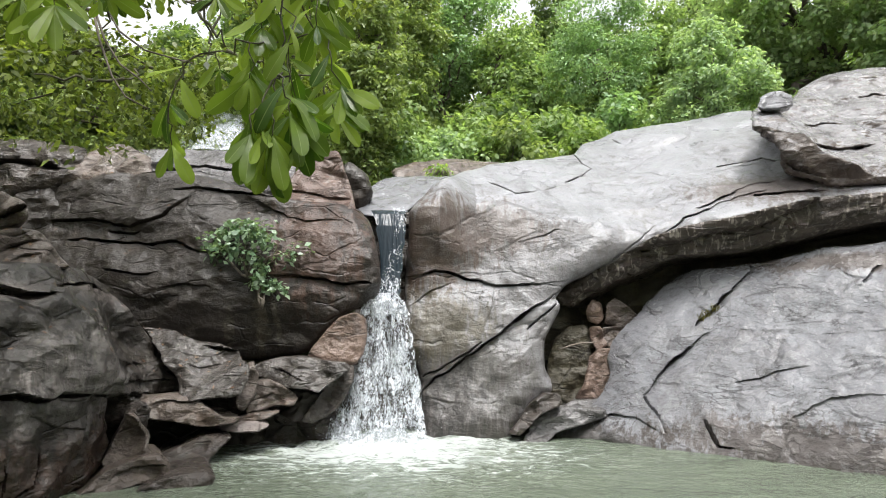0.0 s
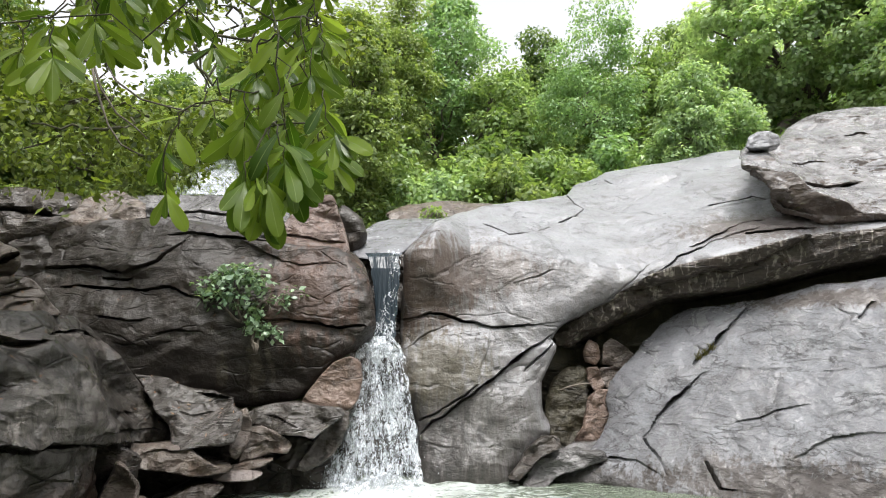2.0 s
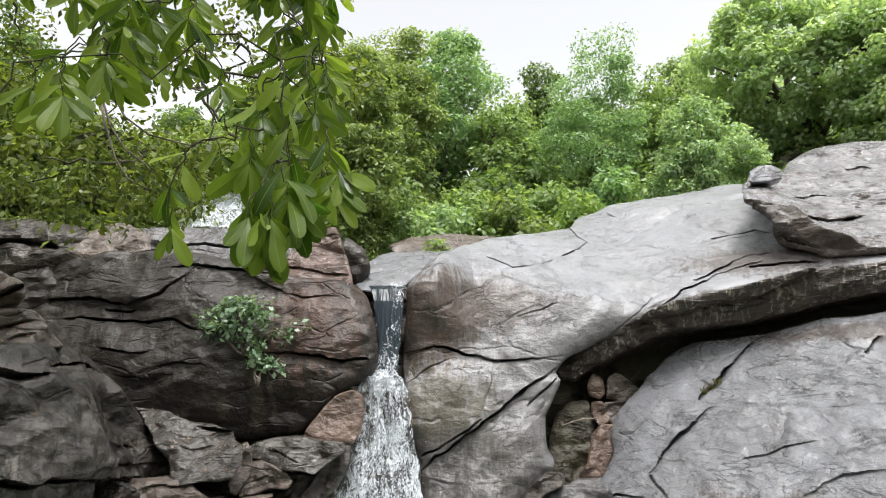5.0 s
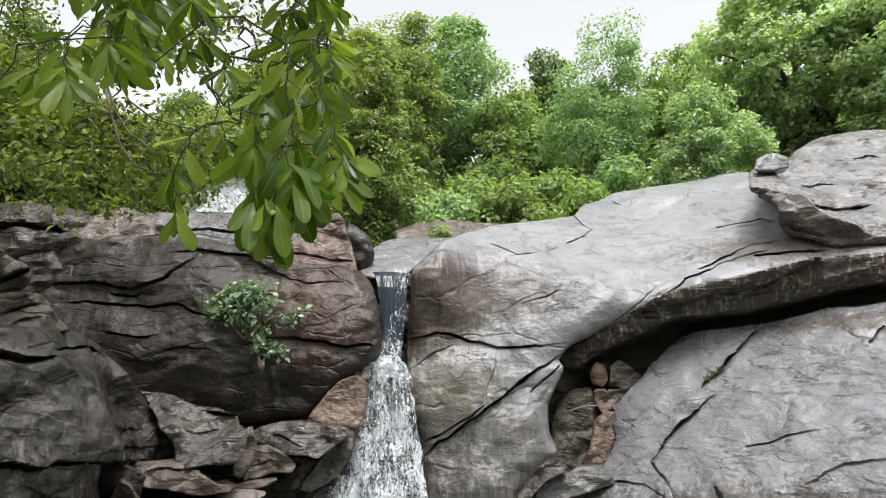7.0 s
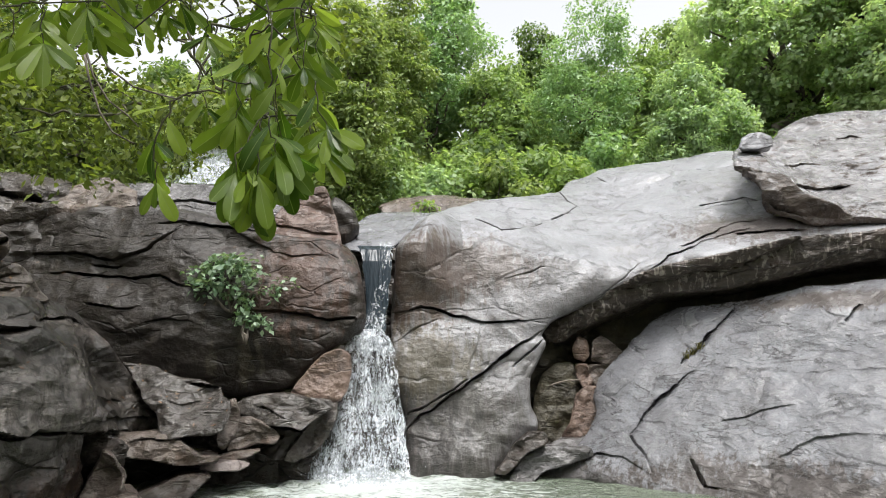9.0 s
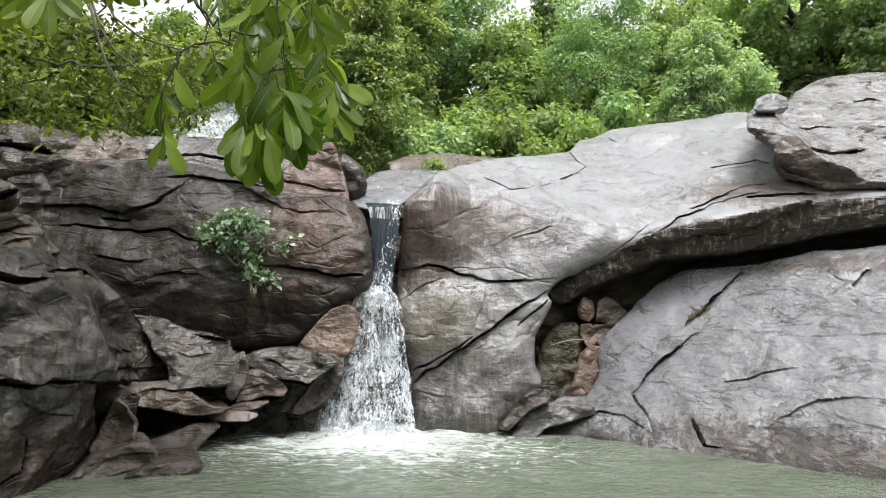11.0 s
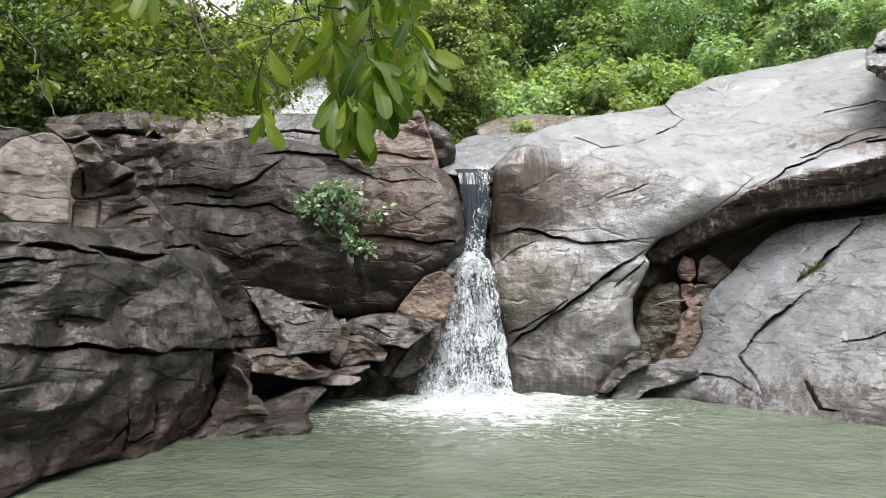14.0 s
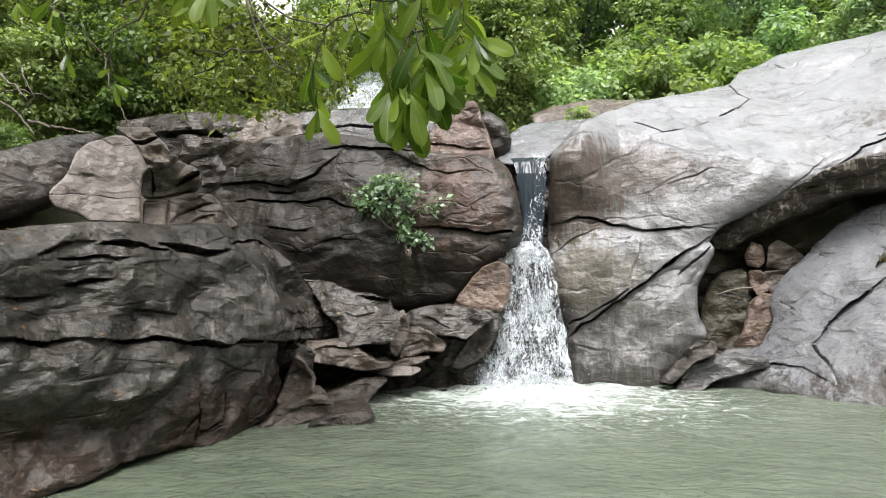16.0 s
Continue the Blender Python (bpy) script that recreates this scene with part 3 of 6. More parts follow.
def pool():
    gx, gy = np.arange(-7.5, 9.5, 0.055), np.arange(1.0, 10.8, 0.055)
    X, Y = np.meshgrid(gx, gy)
    P = np.c_[X.ravel(), Y.ravel(), X.ravel() * 0]
    r = np.hypot((P[:, 0] - FALL[0]) / 1.5, (P[:, 1] - FALL[1]) / 1.0)
    chop = fractal(P * np.array([1, 1.6, 1]), 1.7, 4, 3.0)
    P[:, 2] = 0.012 * chop + np.exp(-r * r) * (0.05 + 0.085 * fractal(P, 3.2, 4, 6.0)) + 0.03 * np.exp(-r) * chop
    i = np.arange(P.shape[0]).reshape(X.shape)
    f = np.stack([i[:-1, :-1], i[:-1, 1:], i[1:, 1:], i[1:, :-1]], -1).reshape(-1, 4)
    m, n, l, b = shader("murky grey green pool water")
    at = n.new("ShaderNodeNewGeometry").outputs["Position"]
    sep = n.new("ShaderNodeSeparateXYZ")
    l.new(at, sep.inputs[0])
    dx = calc(n, l, "MULTIPLY", calc(n, l, "SUBTRACT", sep.outputs[0], FALL[0] + 0.2), 0.6)
    dy = calc(n, l, "MULTIPLY", calc(n, l, "SUBTRACT", sep.outputs[1], FALL[1] - 0.45), 0.8)
    far = calc(n, l, "SQRT", calc(n, l, "ADD", calc(n, l, "MULTIPLY", dx, dx), calc(n, l, "MULTIPLY", dy, dy)))
    swirl = noise_node(n, l, at, 2.4, 9, 0.72, (1.0, 1.7, 1.0), warp=1.6)
    mask = calc(n, l, "SUBTRACT", swirl, calc(n, l, "MULTIPLY", far, 0.2))
    foam = ramp(n, l, mask, [(0.23, 0.0), (0.5, 0.95)])
    specks = ramp(n, l, noise_node(n, l, at, 5.5, 8, 0.8, (1.0, 2.2, 1.0), warp=1.0), [(0.63, 0.0), (0.74, 0.5)])
    froth = noise_node(n, l, at, 7.0, 7, 0.75, (1.0, 1.9, 1.0), warp=1.3)
    froth = calc(n, l, "MULTIPLY", ramp(n, l, froth, [(0.5, 0.0), (0.62, 0.9)]), ramp(n, l, calc(n, l, "MULTIPLY", far, 0.4), [(0.3, 1.0), (1.0, 0.0)]))
    specks = calc(n, l, "MAXIMUM", specks, froth)
    tone = noise_node(n, l, at, 0.8, 4, 0.6, (1, 2, 1))
    c = ramp(n, l, tone, [(0.35, (0.088, 0.108, 0.077)), (0.65, (0.125, 0.148, 0.108))])
    c = blend(n, l, specks, c, (0.4, 0.43, 0.39))
    c = blend(n, l, foam, c, (0.56, 0.6, 0.59))
    l.new(c, b.inputs["Base Color"])
    l.new(ramp(n, l, foam, [(0.0, 0.1), (1.0, 0.6)]), b.inputs["Roughness"])
    b.inputs["IOR"].default_value = 1.33
    wave = noise_node(n, l, at, 5.0, 5, 0.6, (1.0, 1.25, 1.0), warp=0.9)
    bumped(n, l, b, [(wave, 0.9, 0.07), (swirl, 0.6, 0.04)])
    ob = mesh_object("water", P, f, m)
    return tagged(ob, "murky grey-green pool water with foam below the fall", "water", kind="structure")


pool()


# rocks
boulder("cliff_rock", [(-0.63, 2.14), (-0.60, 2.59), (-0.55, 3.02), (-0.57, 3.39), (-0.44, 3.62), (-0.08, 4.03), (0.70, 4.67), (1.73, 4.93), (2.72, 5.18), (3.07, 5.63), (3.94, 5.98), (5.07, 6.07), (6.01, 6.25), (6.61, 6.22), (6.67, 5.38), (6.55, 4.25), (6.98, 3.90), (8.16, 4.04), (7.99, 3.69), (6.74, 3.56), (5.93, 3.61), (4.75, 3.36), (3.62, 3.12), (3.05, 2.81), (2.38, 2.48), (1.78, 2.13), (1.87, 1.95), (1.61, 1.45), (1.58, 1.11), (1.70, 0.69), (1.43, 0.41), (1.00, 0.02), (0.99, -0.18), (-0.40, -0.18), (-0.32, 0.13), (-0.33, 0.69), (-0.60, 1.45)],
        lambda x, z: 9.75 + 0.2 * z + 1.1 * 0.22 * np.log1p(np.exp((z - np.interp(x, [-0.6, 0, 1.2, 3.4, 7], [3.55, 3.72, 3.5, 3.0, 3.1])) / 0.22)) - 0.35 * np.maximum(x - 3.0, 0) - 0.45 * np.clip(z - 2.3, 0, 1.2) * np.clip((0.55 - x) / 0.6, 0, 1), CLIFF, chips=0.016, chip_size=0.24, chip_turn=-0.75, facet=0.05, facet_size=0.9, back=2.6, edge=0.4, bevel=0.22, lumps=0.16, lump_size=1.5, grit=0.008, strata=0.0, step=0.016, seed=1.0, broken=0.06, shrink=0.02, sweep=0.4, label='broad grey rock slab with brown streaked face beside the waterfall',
        cracks=[([(-0.64, 2.39), (-0.12, 2.50), (0.25, 2.45), (0.68, 2.32), (1.08, 2.28), (1.79, 2.32)], 0.0225, 0.3, 0.06),
                ([(-0.55, 1.92), (-0.21, 2.14), (0.14, 2.32)], 0.015, 0.15, 0.03),
                ([(-0.33, 0.68), (0.14, 1.01), (0.74, 1.43), (1.28, 1.83), (1.78, 2.13)], 0.0413, 0.4, 0.12),
                ([(-0.29, 0.87), (0.14, 1.11), (0.57, 1.36)], 0.0225, 0.2, 0),
                ([(1.31, 1.57), (1.54, 1.79), (1.77, 1.97)], 0.0188, 0.2, 0),
                ([(2.69, 5.21), (2.77, 4.86), (2.89, 4.70), (2.65, 4.48), (2.24, 4.25)], 0.0225, 0.2, 0),
                ([(5.02, 4.53), (5.41, 4.60), (5.80, 4.67), (5.93, 4.58)], 0.045, 0.35, -0.1),
                ([(3.62, 3.12), (4.02, 3.42), (4.88, 3.78), (5.43, 3.91)], 0.0188, 0.2, 0.03),
                ([(5.18, 3.81), (5.70, 3.84), (6.22, 3.82)], 0.0375, 0.3, 0.05),
                ([(0.76, 4.21), (1.23, 3.90), (2.11, 4.16)], 0.015, 0.08, 0),
                ([(3.65, 5.63), (3.74, 5.42)], 0.03, 0.2, 0),
                ([(4.23, 3.58), (4.57, 3.71), (4.95, 3.91), (5.30, 4.04), (5.65, 4.08)], 0.025, 0.12, 0.03),
                ([(1.06, 2.92), (1.56, 3.07), (1.94, 3.22)], 0.015, 0.05, 0.02),
                ([(0.57, 1.46), (0.74, 1.82), (0.83, 2.26)], 0.012, 0.04, 0.02),
                ([(3.66, 3.39), (3.12, 2.97), (2.63, 2.58)], 0.014, 0.05, 0.02)])
boulder("slab_rock", [(2.74, 1.44), (3.29, 1.94), (3.33, 2.00), (3.69, 2.28), (4.12, 2.59), (4.78, 2.62), (5.16, 2.66), (5.72, 2.79), (6.21, 2.84), (7.13, 2.92), (5.63, -0.04), (4.75, -0.12), (4.06, -0.15), (3.58, -0.16), (2.97, -0.15), (2.22, -0.02), (1.79, -0.11), (1.34, -0.13), (1.77, 0.21), (2.16, 0.32), (2.47, 0.61), (2.64, 0.89), (2.64, 1.17)],
        lambda x, z: 9.5 - 0.85 * (x - 2.28) + 1.0 * z, GREY, chips=0.022, chip_size=0.24, chip_turn=0.5, facet=0.04, facet_size=0.8, back=1.6, edge=0.3, bevel=0.22, lumps=0.11, lump_size=1.3, grit=0.009, strata=0.0, step=0.016, seed=4.0, shrink=0.03, broken=0.05, label='pale grey sloping rock slab split by dark cracks',
        cracks=[([(4.80, 2.58), (4.53, 2.30), (4.16, 1.96), (3.82, 1.66)], 0.045, 0.3, 0.04),
                ([(3.96, 1.55), (3.54, 1.24), (3.29, 1.04), (2.92, 0.60)], 0.042, 0.28, 0.03),
                ([(2.32, 0.26), (2.48, 0.35), (2.76, 0.31), (2.92, 0.19)], 0.02, 0.2, 0.06),
                ([(5.70, 2.23), (5.87, 2.38), (5.98, 2.46)], 0.032, 0.2, 0.05),
                ([(3.31, 1.94), (3.41, 1.80)], 0.016, 0.1, 0),
                ([(2.77, 1.10), (3.20, 1.40)], 0.0096, 0.06, 0),
                ([(3.46, 0.41), (3.52, 0.11), (3.68, 0.13)], 0.024, 0.15, 0.06),
                ([(4.30, 0.44), (4.58, 0.64), (4.91, 0.76), (5.23, 0.82)], 0.016, 0.05, 0.08),
                ([(3.95, 0.86), (4.44, 1.02), (4.78, 1.11)], 0.016, 0.05, 0.03),
                ([(2.92, 0.60), (3.02, 0.33), (3.03, 0.17)], 0.024, 0.2, 0)])
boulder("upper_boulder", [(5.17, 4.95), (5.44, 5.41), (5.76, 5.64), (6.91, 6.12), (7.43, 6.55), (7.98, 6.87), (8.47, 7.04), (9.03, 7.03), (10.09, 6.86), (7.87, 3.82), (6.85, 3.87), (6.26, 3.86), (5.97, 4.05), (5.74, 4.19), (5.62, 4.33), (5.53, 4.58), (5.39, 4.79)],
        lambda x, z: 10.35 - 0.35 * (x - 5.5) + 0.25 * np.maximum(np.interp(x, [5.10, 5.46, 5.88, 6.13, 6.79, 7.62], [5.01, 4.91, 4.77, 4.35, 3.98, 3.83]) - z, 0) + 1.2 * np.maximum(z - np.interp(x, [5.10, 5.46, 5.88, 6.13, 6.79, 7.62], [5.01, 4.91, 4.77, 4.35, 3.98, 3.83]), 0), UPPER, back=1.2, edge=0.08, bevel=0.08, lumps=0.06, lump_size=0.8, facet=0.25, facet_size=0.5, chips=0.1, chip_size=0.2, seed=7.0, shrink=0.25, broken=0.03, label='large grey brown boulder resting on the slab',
        cracks=[([(6.51, 5.24), (6.92, 5.32), (7.26, 5.28)], 0.02, 0.08, 0.03),
                ([(6.28, 4.70), (6.83, 4.67), (7.37, 4.72)], 0.035, 0.2, 0.08),
                ([(5.31, 4.90), (5.45, 4.69), (5.55, 4.48)], 0.03, 0.15, 0.05),
                ([(5.66, 4.32), (5.92, 4.18), (6.13, 4.02)], 0.03, 0.15, 0.05),
                ([(8.06, 6.05), (8.35, 6.11), (8.58, 6.04)], 0.03, 0.12, 0)])
boulder("flat_stone", [(5.38, 5.34), (5.51, 5.60), (5.71, 5.71), (5.95, 5.73), (6.07, 5.63), (6.06, 5.43), (5.73, 5.33)],
        lambda x, z: 10.6 + 0.4 * (z - 5), GREY, back=0.35, edge=0.04, bevel=0.04, lumps=0.02, lump_size=0.3, facet=0.08, facet_size=0.3, seed=8.0, broken=0.015, label='small flat grey stone lying in the notch')
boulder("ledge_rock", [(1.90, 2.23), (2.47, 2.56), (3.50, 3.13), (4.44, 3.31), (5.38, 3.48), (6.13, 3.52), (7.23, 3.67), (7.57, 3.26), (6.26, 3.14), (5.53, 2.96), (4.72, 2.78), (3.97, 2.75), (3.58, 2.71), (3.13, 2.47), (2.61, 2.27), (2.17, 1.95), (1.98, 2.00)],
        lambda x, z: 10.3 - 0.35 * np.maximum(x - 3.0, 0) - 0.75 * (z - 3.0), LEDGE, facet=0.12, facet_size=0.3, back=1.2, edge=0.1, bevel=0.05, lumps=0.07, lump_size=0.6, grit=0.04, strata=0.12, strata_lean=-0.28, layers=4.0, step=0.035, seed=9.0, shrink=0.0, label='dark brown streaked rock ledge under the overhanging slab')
# Added backing, kept dark, that closes the cleft behind its black gaps.
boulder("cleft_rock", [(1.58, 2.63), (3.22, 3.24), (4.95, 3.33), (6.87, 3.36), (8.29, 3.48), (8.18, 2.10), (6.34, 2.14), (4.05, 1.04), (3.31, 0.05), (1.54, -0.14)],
        lambda x, z: 11.6 - 0.5 * np.maximum(x - 3.5, 0), MOSSY, back=0.6, edge=0.2, bevel=0.1, lumps=0.2, lump_size=0.6, step=0.07, seed=10.0, label='dark backing rock added to close the cleft')
boulder("cave_boulder", [(1.70, 0.70), (1.74, 1.06), (1.88, 1.44), (2.10, 1.62), (2.42, 1.68), (2.55, 1.40), (2.48, 1.08), (2.39, 0.72), (2.20, 0.38), (1.87, 0.25), (1.74, 0.41)],
        lambda x, z: 10.75 + 0.1 * z, MOSSY, back=0.7, edge=0.12, bevel=0.1, lumps=0.03, lump_size=0.35, facet=0.1, facet_size=0.3, chips=0.03, step=0.018, seed=11, broken=0.02, label='olive brown boulder inside the cleft', group='cleft stones')
boulder("cave_boulder", [(2.10, 0.48), (2.25, 0.76), (2.35, 1.14), (2.52, 1.29), (2.74, 1.27), (2.85, 1.14), (2.77, 0.84), (2.56, 0.56), (2.29, 0.43)],
        lambda x, z: 10.35 + 0.2 * z, PINK, back=0.7, edge=0.06, bevel=0.05, lumps=0.03, lump_size=0.35, facet=0.2, facet_size=0.3, chips=0.03, step=0.018, seed=12, broken=0.02, label='pinkish tan boulder wedged in the cleft', group='cleft stones',
        creases=[((2.23, 0.78), (2.53, 1.36), -0.3, 0.15)])
boulder("cave_boulder", [(2.39, 1.90), (2.52, 2.09), (2.68, 2.03), (2.71, 1.77), (2.61, 1.67), (2.43, 1.73)],
        lambda x, z: 10.75 + 0.1 * z, PINK, back=0.7, edge=0.048, bevel=0.04, lumps=0.03, lump_size=0.35, facet=0.12, facet_size=0.3, chips=0.03, step=0.018, seed=13, broken=0.02, label='small tan stone wedged in the cleft', group='cleft stones')
boulder("cave_boulder", [(2.70, 1.69), (2.76, 2.02), (2.94, 2.13), (3.11, 1.98), (3.30, 1.79), (3.36, 1.67), (2.99, 1.62)],
        lambda x, z: 10.8 + 0.1 * z, FACE, back=0.7, edge=0.03, bevel=0.025, lumps=0.03, lump_size=0.35, facet=0.24, facet_size=0.3, chips=0.03, step=0.018, seed=14, broken=0.02, label='brown angular stone in the cleft', group='cleft stones')
boulder("cave_boulder", [(2.62, 1.63), (2.97, 1.64), (3.34, 1.70), (3.10, 1.43), (2.88, 1.18), (2.71, 1.32)],
        lambda x, z: 10.7 + 0.1 * z, FACE, back=0.7, edge=0.03, bevel=0.025, lumps=0.03, lump_size=0.35, facet=0.24, facet_size=0.3, chips=0.03, step=0.018, seed=15, broken=0.02, label='brown stone stacked in the cleft', group='cleft stones')
boulder("cave_boulder", [(2.43, 1.63), (2.61, 1.65), (2.72, 1.32), (2.53, 1.23), (2.43, 1.42)],
        lambda x, z: 10.65 + 0.1 * z, PINK, back=0.7, edge=0.024, bevel=0.02, lumps=0.03, lump_size=0.35, facet=0.2, facet_size=0.3, chips=0.03, step=0.018, seed=15.5, broken=0.02, label='narrow reddish stone stacked in the cleft', group='cleft stones')
boulder("foot_stone", [(1.69, 0.36), (1.98, 0.50), (2.35, 0.51), (2.55, 0.69), (2.83, 0.90), (2.71, 0.38), (2.24, 0.18), (1.73, 0.15)],
        lambda x, z: 10.0 + 0.3 * z, SLATE, back=0.7, edge=0.048, bevel=0.04, lumps=0.03, lump_size=0.35, facet=0.12, facet_size=0.3, chips=0.03, step=0.018, seed=18, broken=0.02, label='grey stone below the cleft', group='foot stones')
boulder("foot_stone", [(0.90, 0.11), (1.08, 0.30), (1.26, 0.51), (1.48, 0.68), (1.71, 0.66), (1.72, 0.51), (1.38, 0.37), (1.10, 0.10)],
        lambda x, z: 9.4 + 0.3 * z, WET, back=0.7, edge=0.03, bevel=0.025, lumps=0.03, lump_size=0.35, facet=0.2, facet_size=0.3, chips=0.03, step=0.018, seed=16, broken=0.02, label='dark wet stone at the foot of the face', group='foot stones')
boulder("foot_stone", [(1.15, 0.05), (1.38, 0.33), (1.70, 0.47), (2.02, 0.45), (2.39, 0.44), (2.44, 0.31), (2.08, 0.22), (1.67, 0.10), (1.40, -0.07), (1.14, -0.08)],
        lambda x, z: 9.5 + 0.6 * z, SLATE, back=0.7, edge=0.03, bevel=0.025, lumps=0.03, lump_size=0.35, facet=0.2, facet_size=0.3, chips=0.03, step=0.018, seed=17, broken=0.02, label='pale wet stone at the foot of the face', group='foot stones')
boulder("chute_rock", [(-1.40, 3.51), (-1.22, 3.55), (-0.62, 3.56), (-0.23, 3.31), (0.06, 2.18), (0.06, -0.43), (-1.82, -0.43), (-1.54, 1.43), (-1.36, 2.55)],
        lambda x, z: 10.75 - 0.1 * (z - 3), WET, facet=0.12, facet_size=0.4, back=1.5, edge=0.1, bevel=0.03, lumps=0.1, lump_size=0.5, grit=0.04, strata=0.1, layers=3.0, step=0.045, seed=19.0, shrink=0.0, label='dark wet rock behind the falling water')
boulder("lip_slab", [(-1.51, 3.71), (-1.47, 4.07), (-1.13, 4.51), (0.07, 4.54), (0.52, 4.77), (0.17, 4.20), (-0.48, 3.74), (-0.59, 3.57), (-0.63, 3.46), (-1.34, 3.46)],
        lambda x, z: 10.42 + 1.6 * (z - 3.4), GREY, back=1.0, edge=0.2, bevel=0.1, lumps=0.06, lump_size=0.7, step=0.03, seed=20.0, label='pale flat rock slab at the lip of the fall')
boulder("back_slab", [(-1.14, 4.99), (-0.61, 5.28), (0.20, 5.39), (1.07, 5.32), (1.55, 5.17), (0.90, 4.81), (-0.99, 4.73)],
        lambda x, z: 13.0 + 1.2 * (z - 4.5), FACE, back=0.9, edge=0.2, bevel=0.15, lumps=0.08, lump_size=0.5, step=0.05, seed=21.0, label='mossy grey brown slab behind the lip')
boulder("lip_rock", [(-1.79, 4.27), (-1.64, 4.46), (-1.28, 4.27), (-1.18, 3.88), (-1.36, 3.57), (-1.63, 3.57), (-1.75, 3.88)],
        lambda x, z: 10.7, BROWN, facet=0.1, facet_size=0.4, back=1.2, edge=0.2, bevel=0.2, lumps=0.08, lump_size=0.4, step=0.04, seed=25.0, label='dark rock in the gap beside the lip')
boulder("dark_boulder", [(-8.58, 4.69), (-7.13, 4.71), (-6.58, 4.69), (-5.93, 4.59), (-5.69, 4.29), (-5.89, 3.91), (-6.09, 3.77), (-6.64, 3.67), (-8.18, 3.17)],
        lambda x, z: 9.9 + 0.2 * (z - 3.5), WET, facet=0.25, facet_size=0.6, back=1.4, edge=0.35, bevel=0.35, lumps=0.12, lump_size=0.8, grit=0.03, strata=0.06, step=0.045, seed=26.0, label='dark boulder in shade behind the bank',
        cracks=[([(-7.56, 4.19), (-6.76, 4.24), (-6.39, 4.19), (-6.02, 4.10)], 0.08, 0.3, 0.1)])
boulder("wedge_rock", [(-6.83, 3.66), (-6.43, 3.90), (-5.79, 4.09), (-5.69, 3.75), (-6.00, 3.52), (-6.03, 3.19), (-5.73, 2.56), (-6.44, 2.65)],
        lambda x, z: 10.0 + 0.2 * (z - 3.2), BROWN, facet=0.35, facet_size=0.35, back=1.2, edge=0.1, bevel=0.1, lumps=0.05, lump_size=0.5, step=0.035, seed=27.0, label='brown broken rock between the boulders')
boulder("great_boulder", [(-6.60, 3.19), (-6.69, 3.67), (-6.36, 3.88), (-5.92, 4.02), (-5.53, 4.03), (-5.11, 4.05), (-4.65, 4.03), (-4.00, 4.02), (-3.48, 3.91), (-2.98, 3.71), (-2.51, 3.57), (-1.98, 3.51), (-1.55, 3.48), (-1.30, 3.43), (-1.13, 3.24), (-1.00, 2.95), (-0.92, 2.56), (-0.90, 2.27), (-0.98, 2.09), (-1.12, 1.97), (-1.32, 1.87), (-1.50, 1.73), (-1.64, 1.53), (-1.83, 1.32), (-2.04, 1.22), (-2.39, 1.19), (-2.95, 1.13), (-3.31, 1.22), (-3.68, 1.29), (-4.27, 1.34), (-4.96, 1.39), (-5.77, 1.78), (-6.39, 2.39)],
        lambda x, z: 9.2 + 0.12 * z + 0.045 * (x + 2.6) ** 2 + 0.55 * np.maximum(2.1 - z, 0) ** 1.3, BROWN, back=2.2, edge=0.16, bevel=0.12, lumps=0.08, lump_size=1.1, grit=0.014, facet=0.17, facet_size=0.6, chips=0.045, chip_size=0.25, step=0.016, seed=22.0, shrink=0.15, broken=0.03, label='huge dark brown boulder with ledges and cracks beside the fall',
        creases=[((-2.16, 1.14), (-0.88, 2.40), 0.9, 0.7), ((-2.50, 3.32), (-1.12, 3.22), -0.5, 0.25), ((-6.71, 3.63), (-3.85, 3.97), -0.25, 0.4), ((-6.59, 3.16), (-5.18, 1.86), 0.5, 0.5), ((-0.88, 2.19), (-1.46, 3.58), 0.5, 0.3)],
        cracks=[([(-6.31, 3.21), (-5.94, 3.26), (-5.32, 3.25), (-4.69, 3.12), (-4.43, 3.17), (-4.15, 3.28), (-3.99, 3.45), (-3.79, 3.55)], 0.022, 0.16, 0.08),
                ([(-5.81, 2.97), (-5.24, 2.94), (-4.73, 2.87), (-3.91, 2.85), (-3.56, 2.74), (-3.23, 2.64)], 0.03, 0.28, 0.05),
                ([(-5.08, 3.07), (-4.74, 3.02), (-4.53, 3.05)], 0.02, 0.15, 0.04),
                ([(-4.07, 3.71), (-3.41, 3.70), (-2.84, 3.62), (-2.48, 3.58)], 0.022, 0.15, 0.06),
                ([(-2.45, 2.36), (-2.01, 2.33), (-1.51, 2.24), (-1.06, 2.25)], 0.025, 0.25, 0.09),
                ([(-2.04, 1.15), (-1.75, 1.40), (-1.50, 1.70), (-1.28, 1.90), (-0.96, 2.06)], 0.03, 0.1, 0),
                ([(-5.04, 2.47), (-4.49, 2.39), (-4.09, 2.41)], 0.02, 0.12, 0.03),
                ([(-5.52, 3.60), (-5.07, 3.49), (-4.60, 3.40), (-4.35, 3.48)], 0.02, 0.06, -0.05),
                ([(-4.08, 2.18), (-3.69, 2.25), (-3.31, 2.20)], 0.02, 0.05, 0.04),
                ([(-4.69, 2.07), (-4.28, 2.01), (-3.78, 2.07)], 0.016, 0.06, 0.03),
                ([(-2.42, 3.25), (-1.94, 3.16), (-1.44, 3.21)], 0.016, 0.03, 0.03),
                ([(-2.93, 3.56), (-2.52, 3.37), (-2.29, 3.25)], 0.02, 0.05, 0.05)])
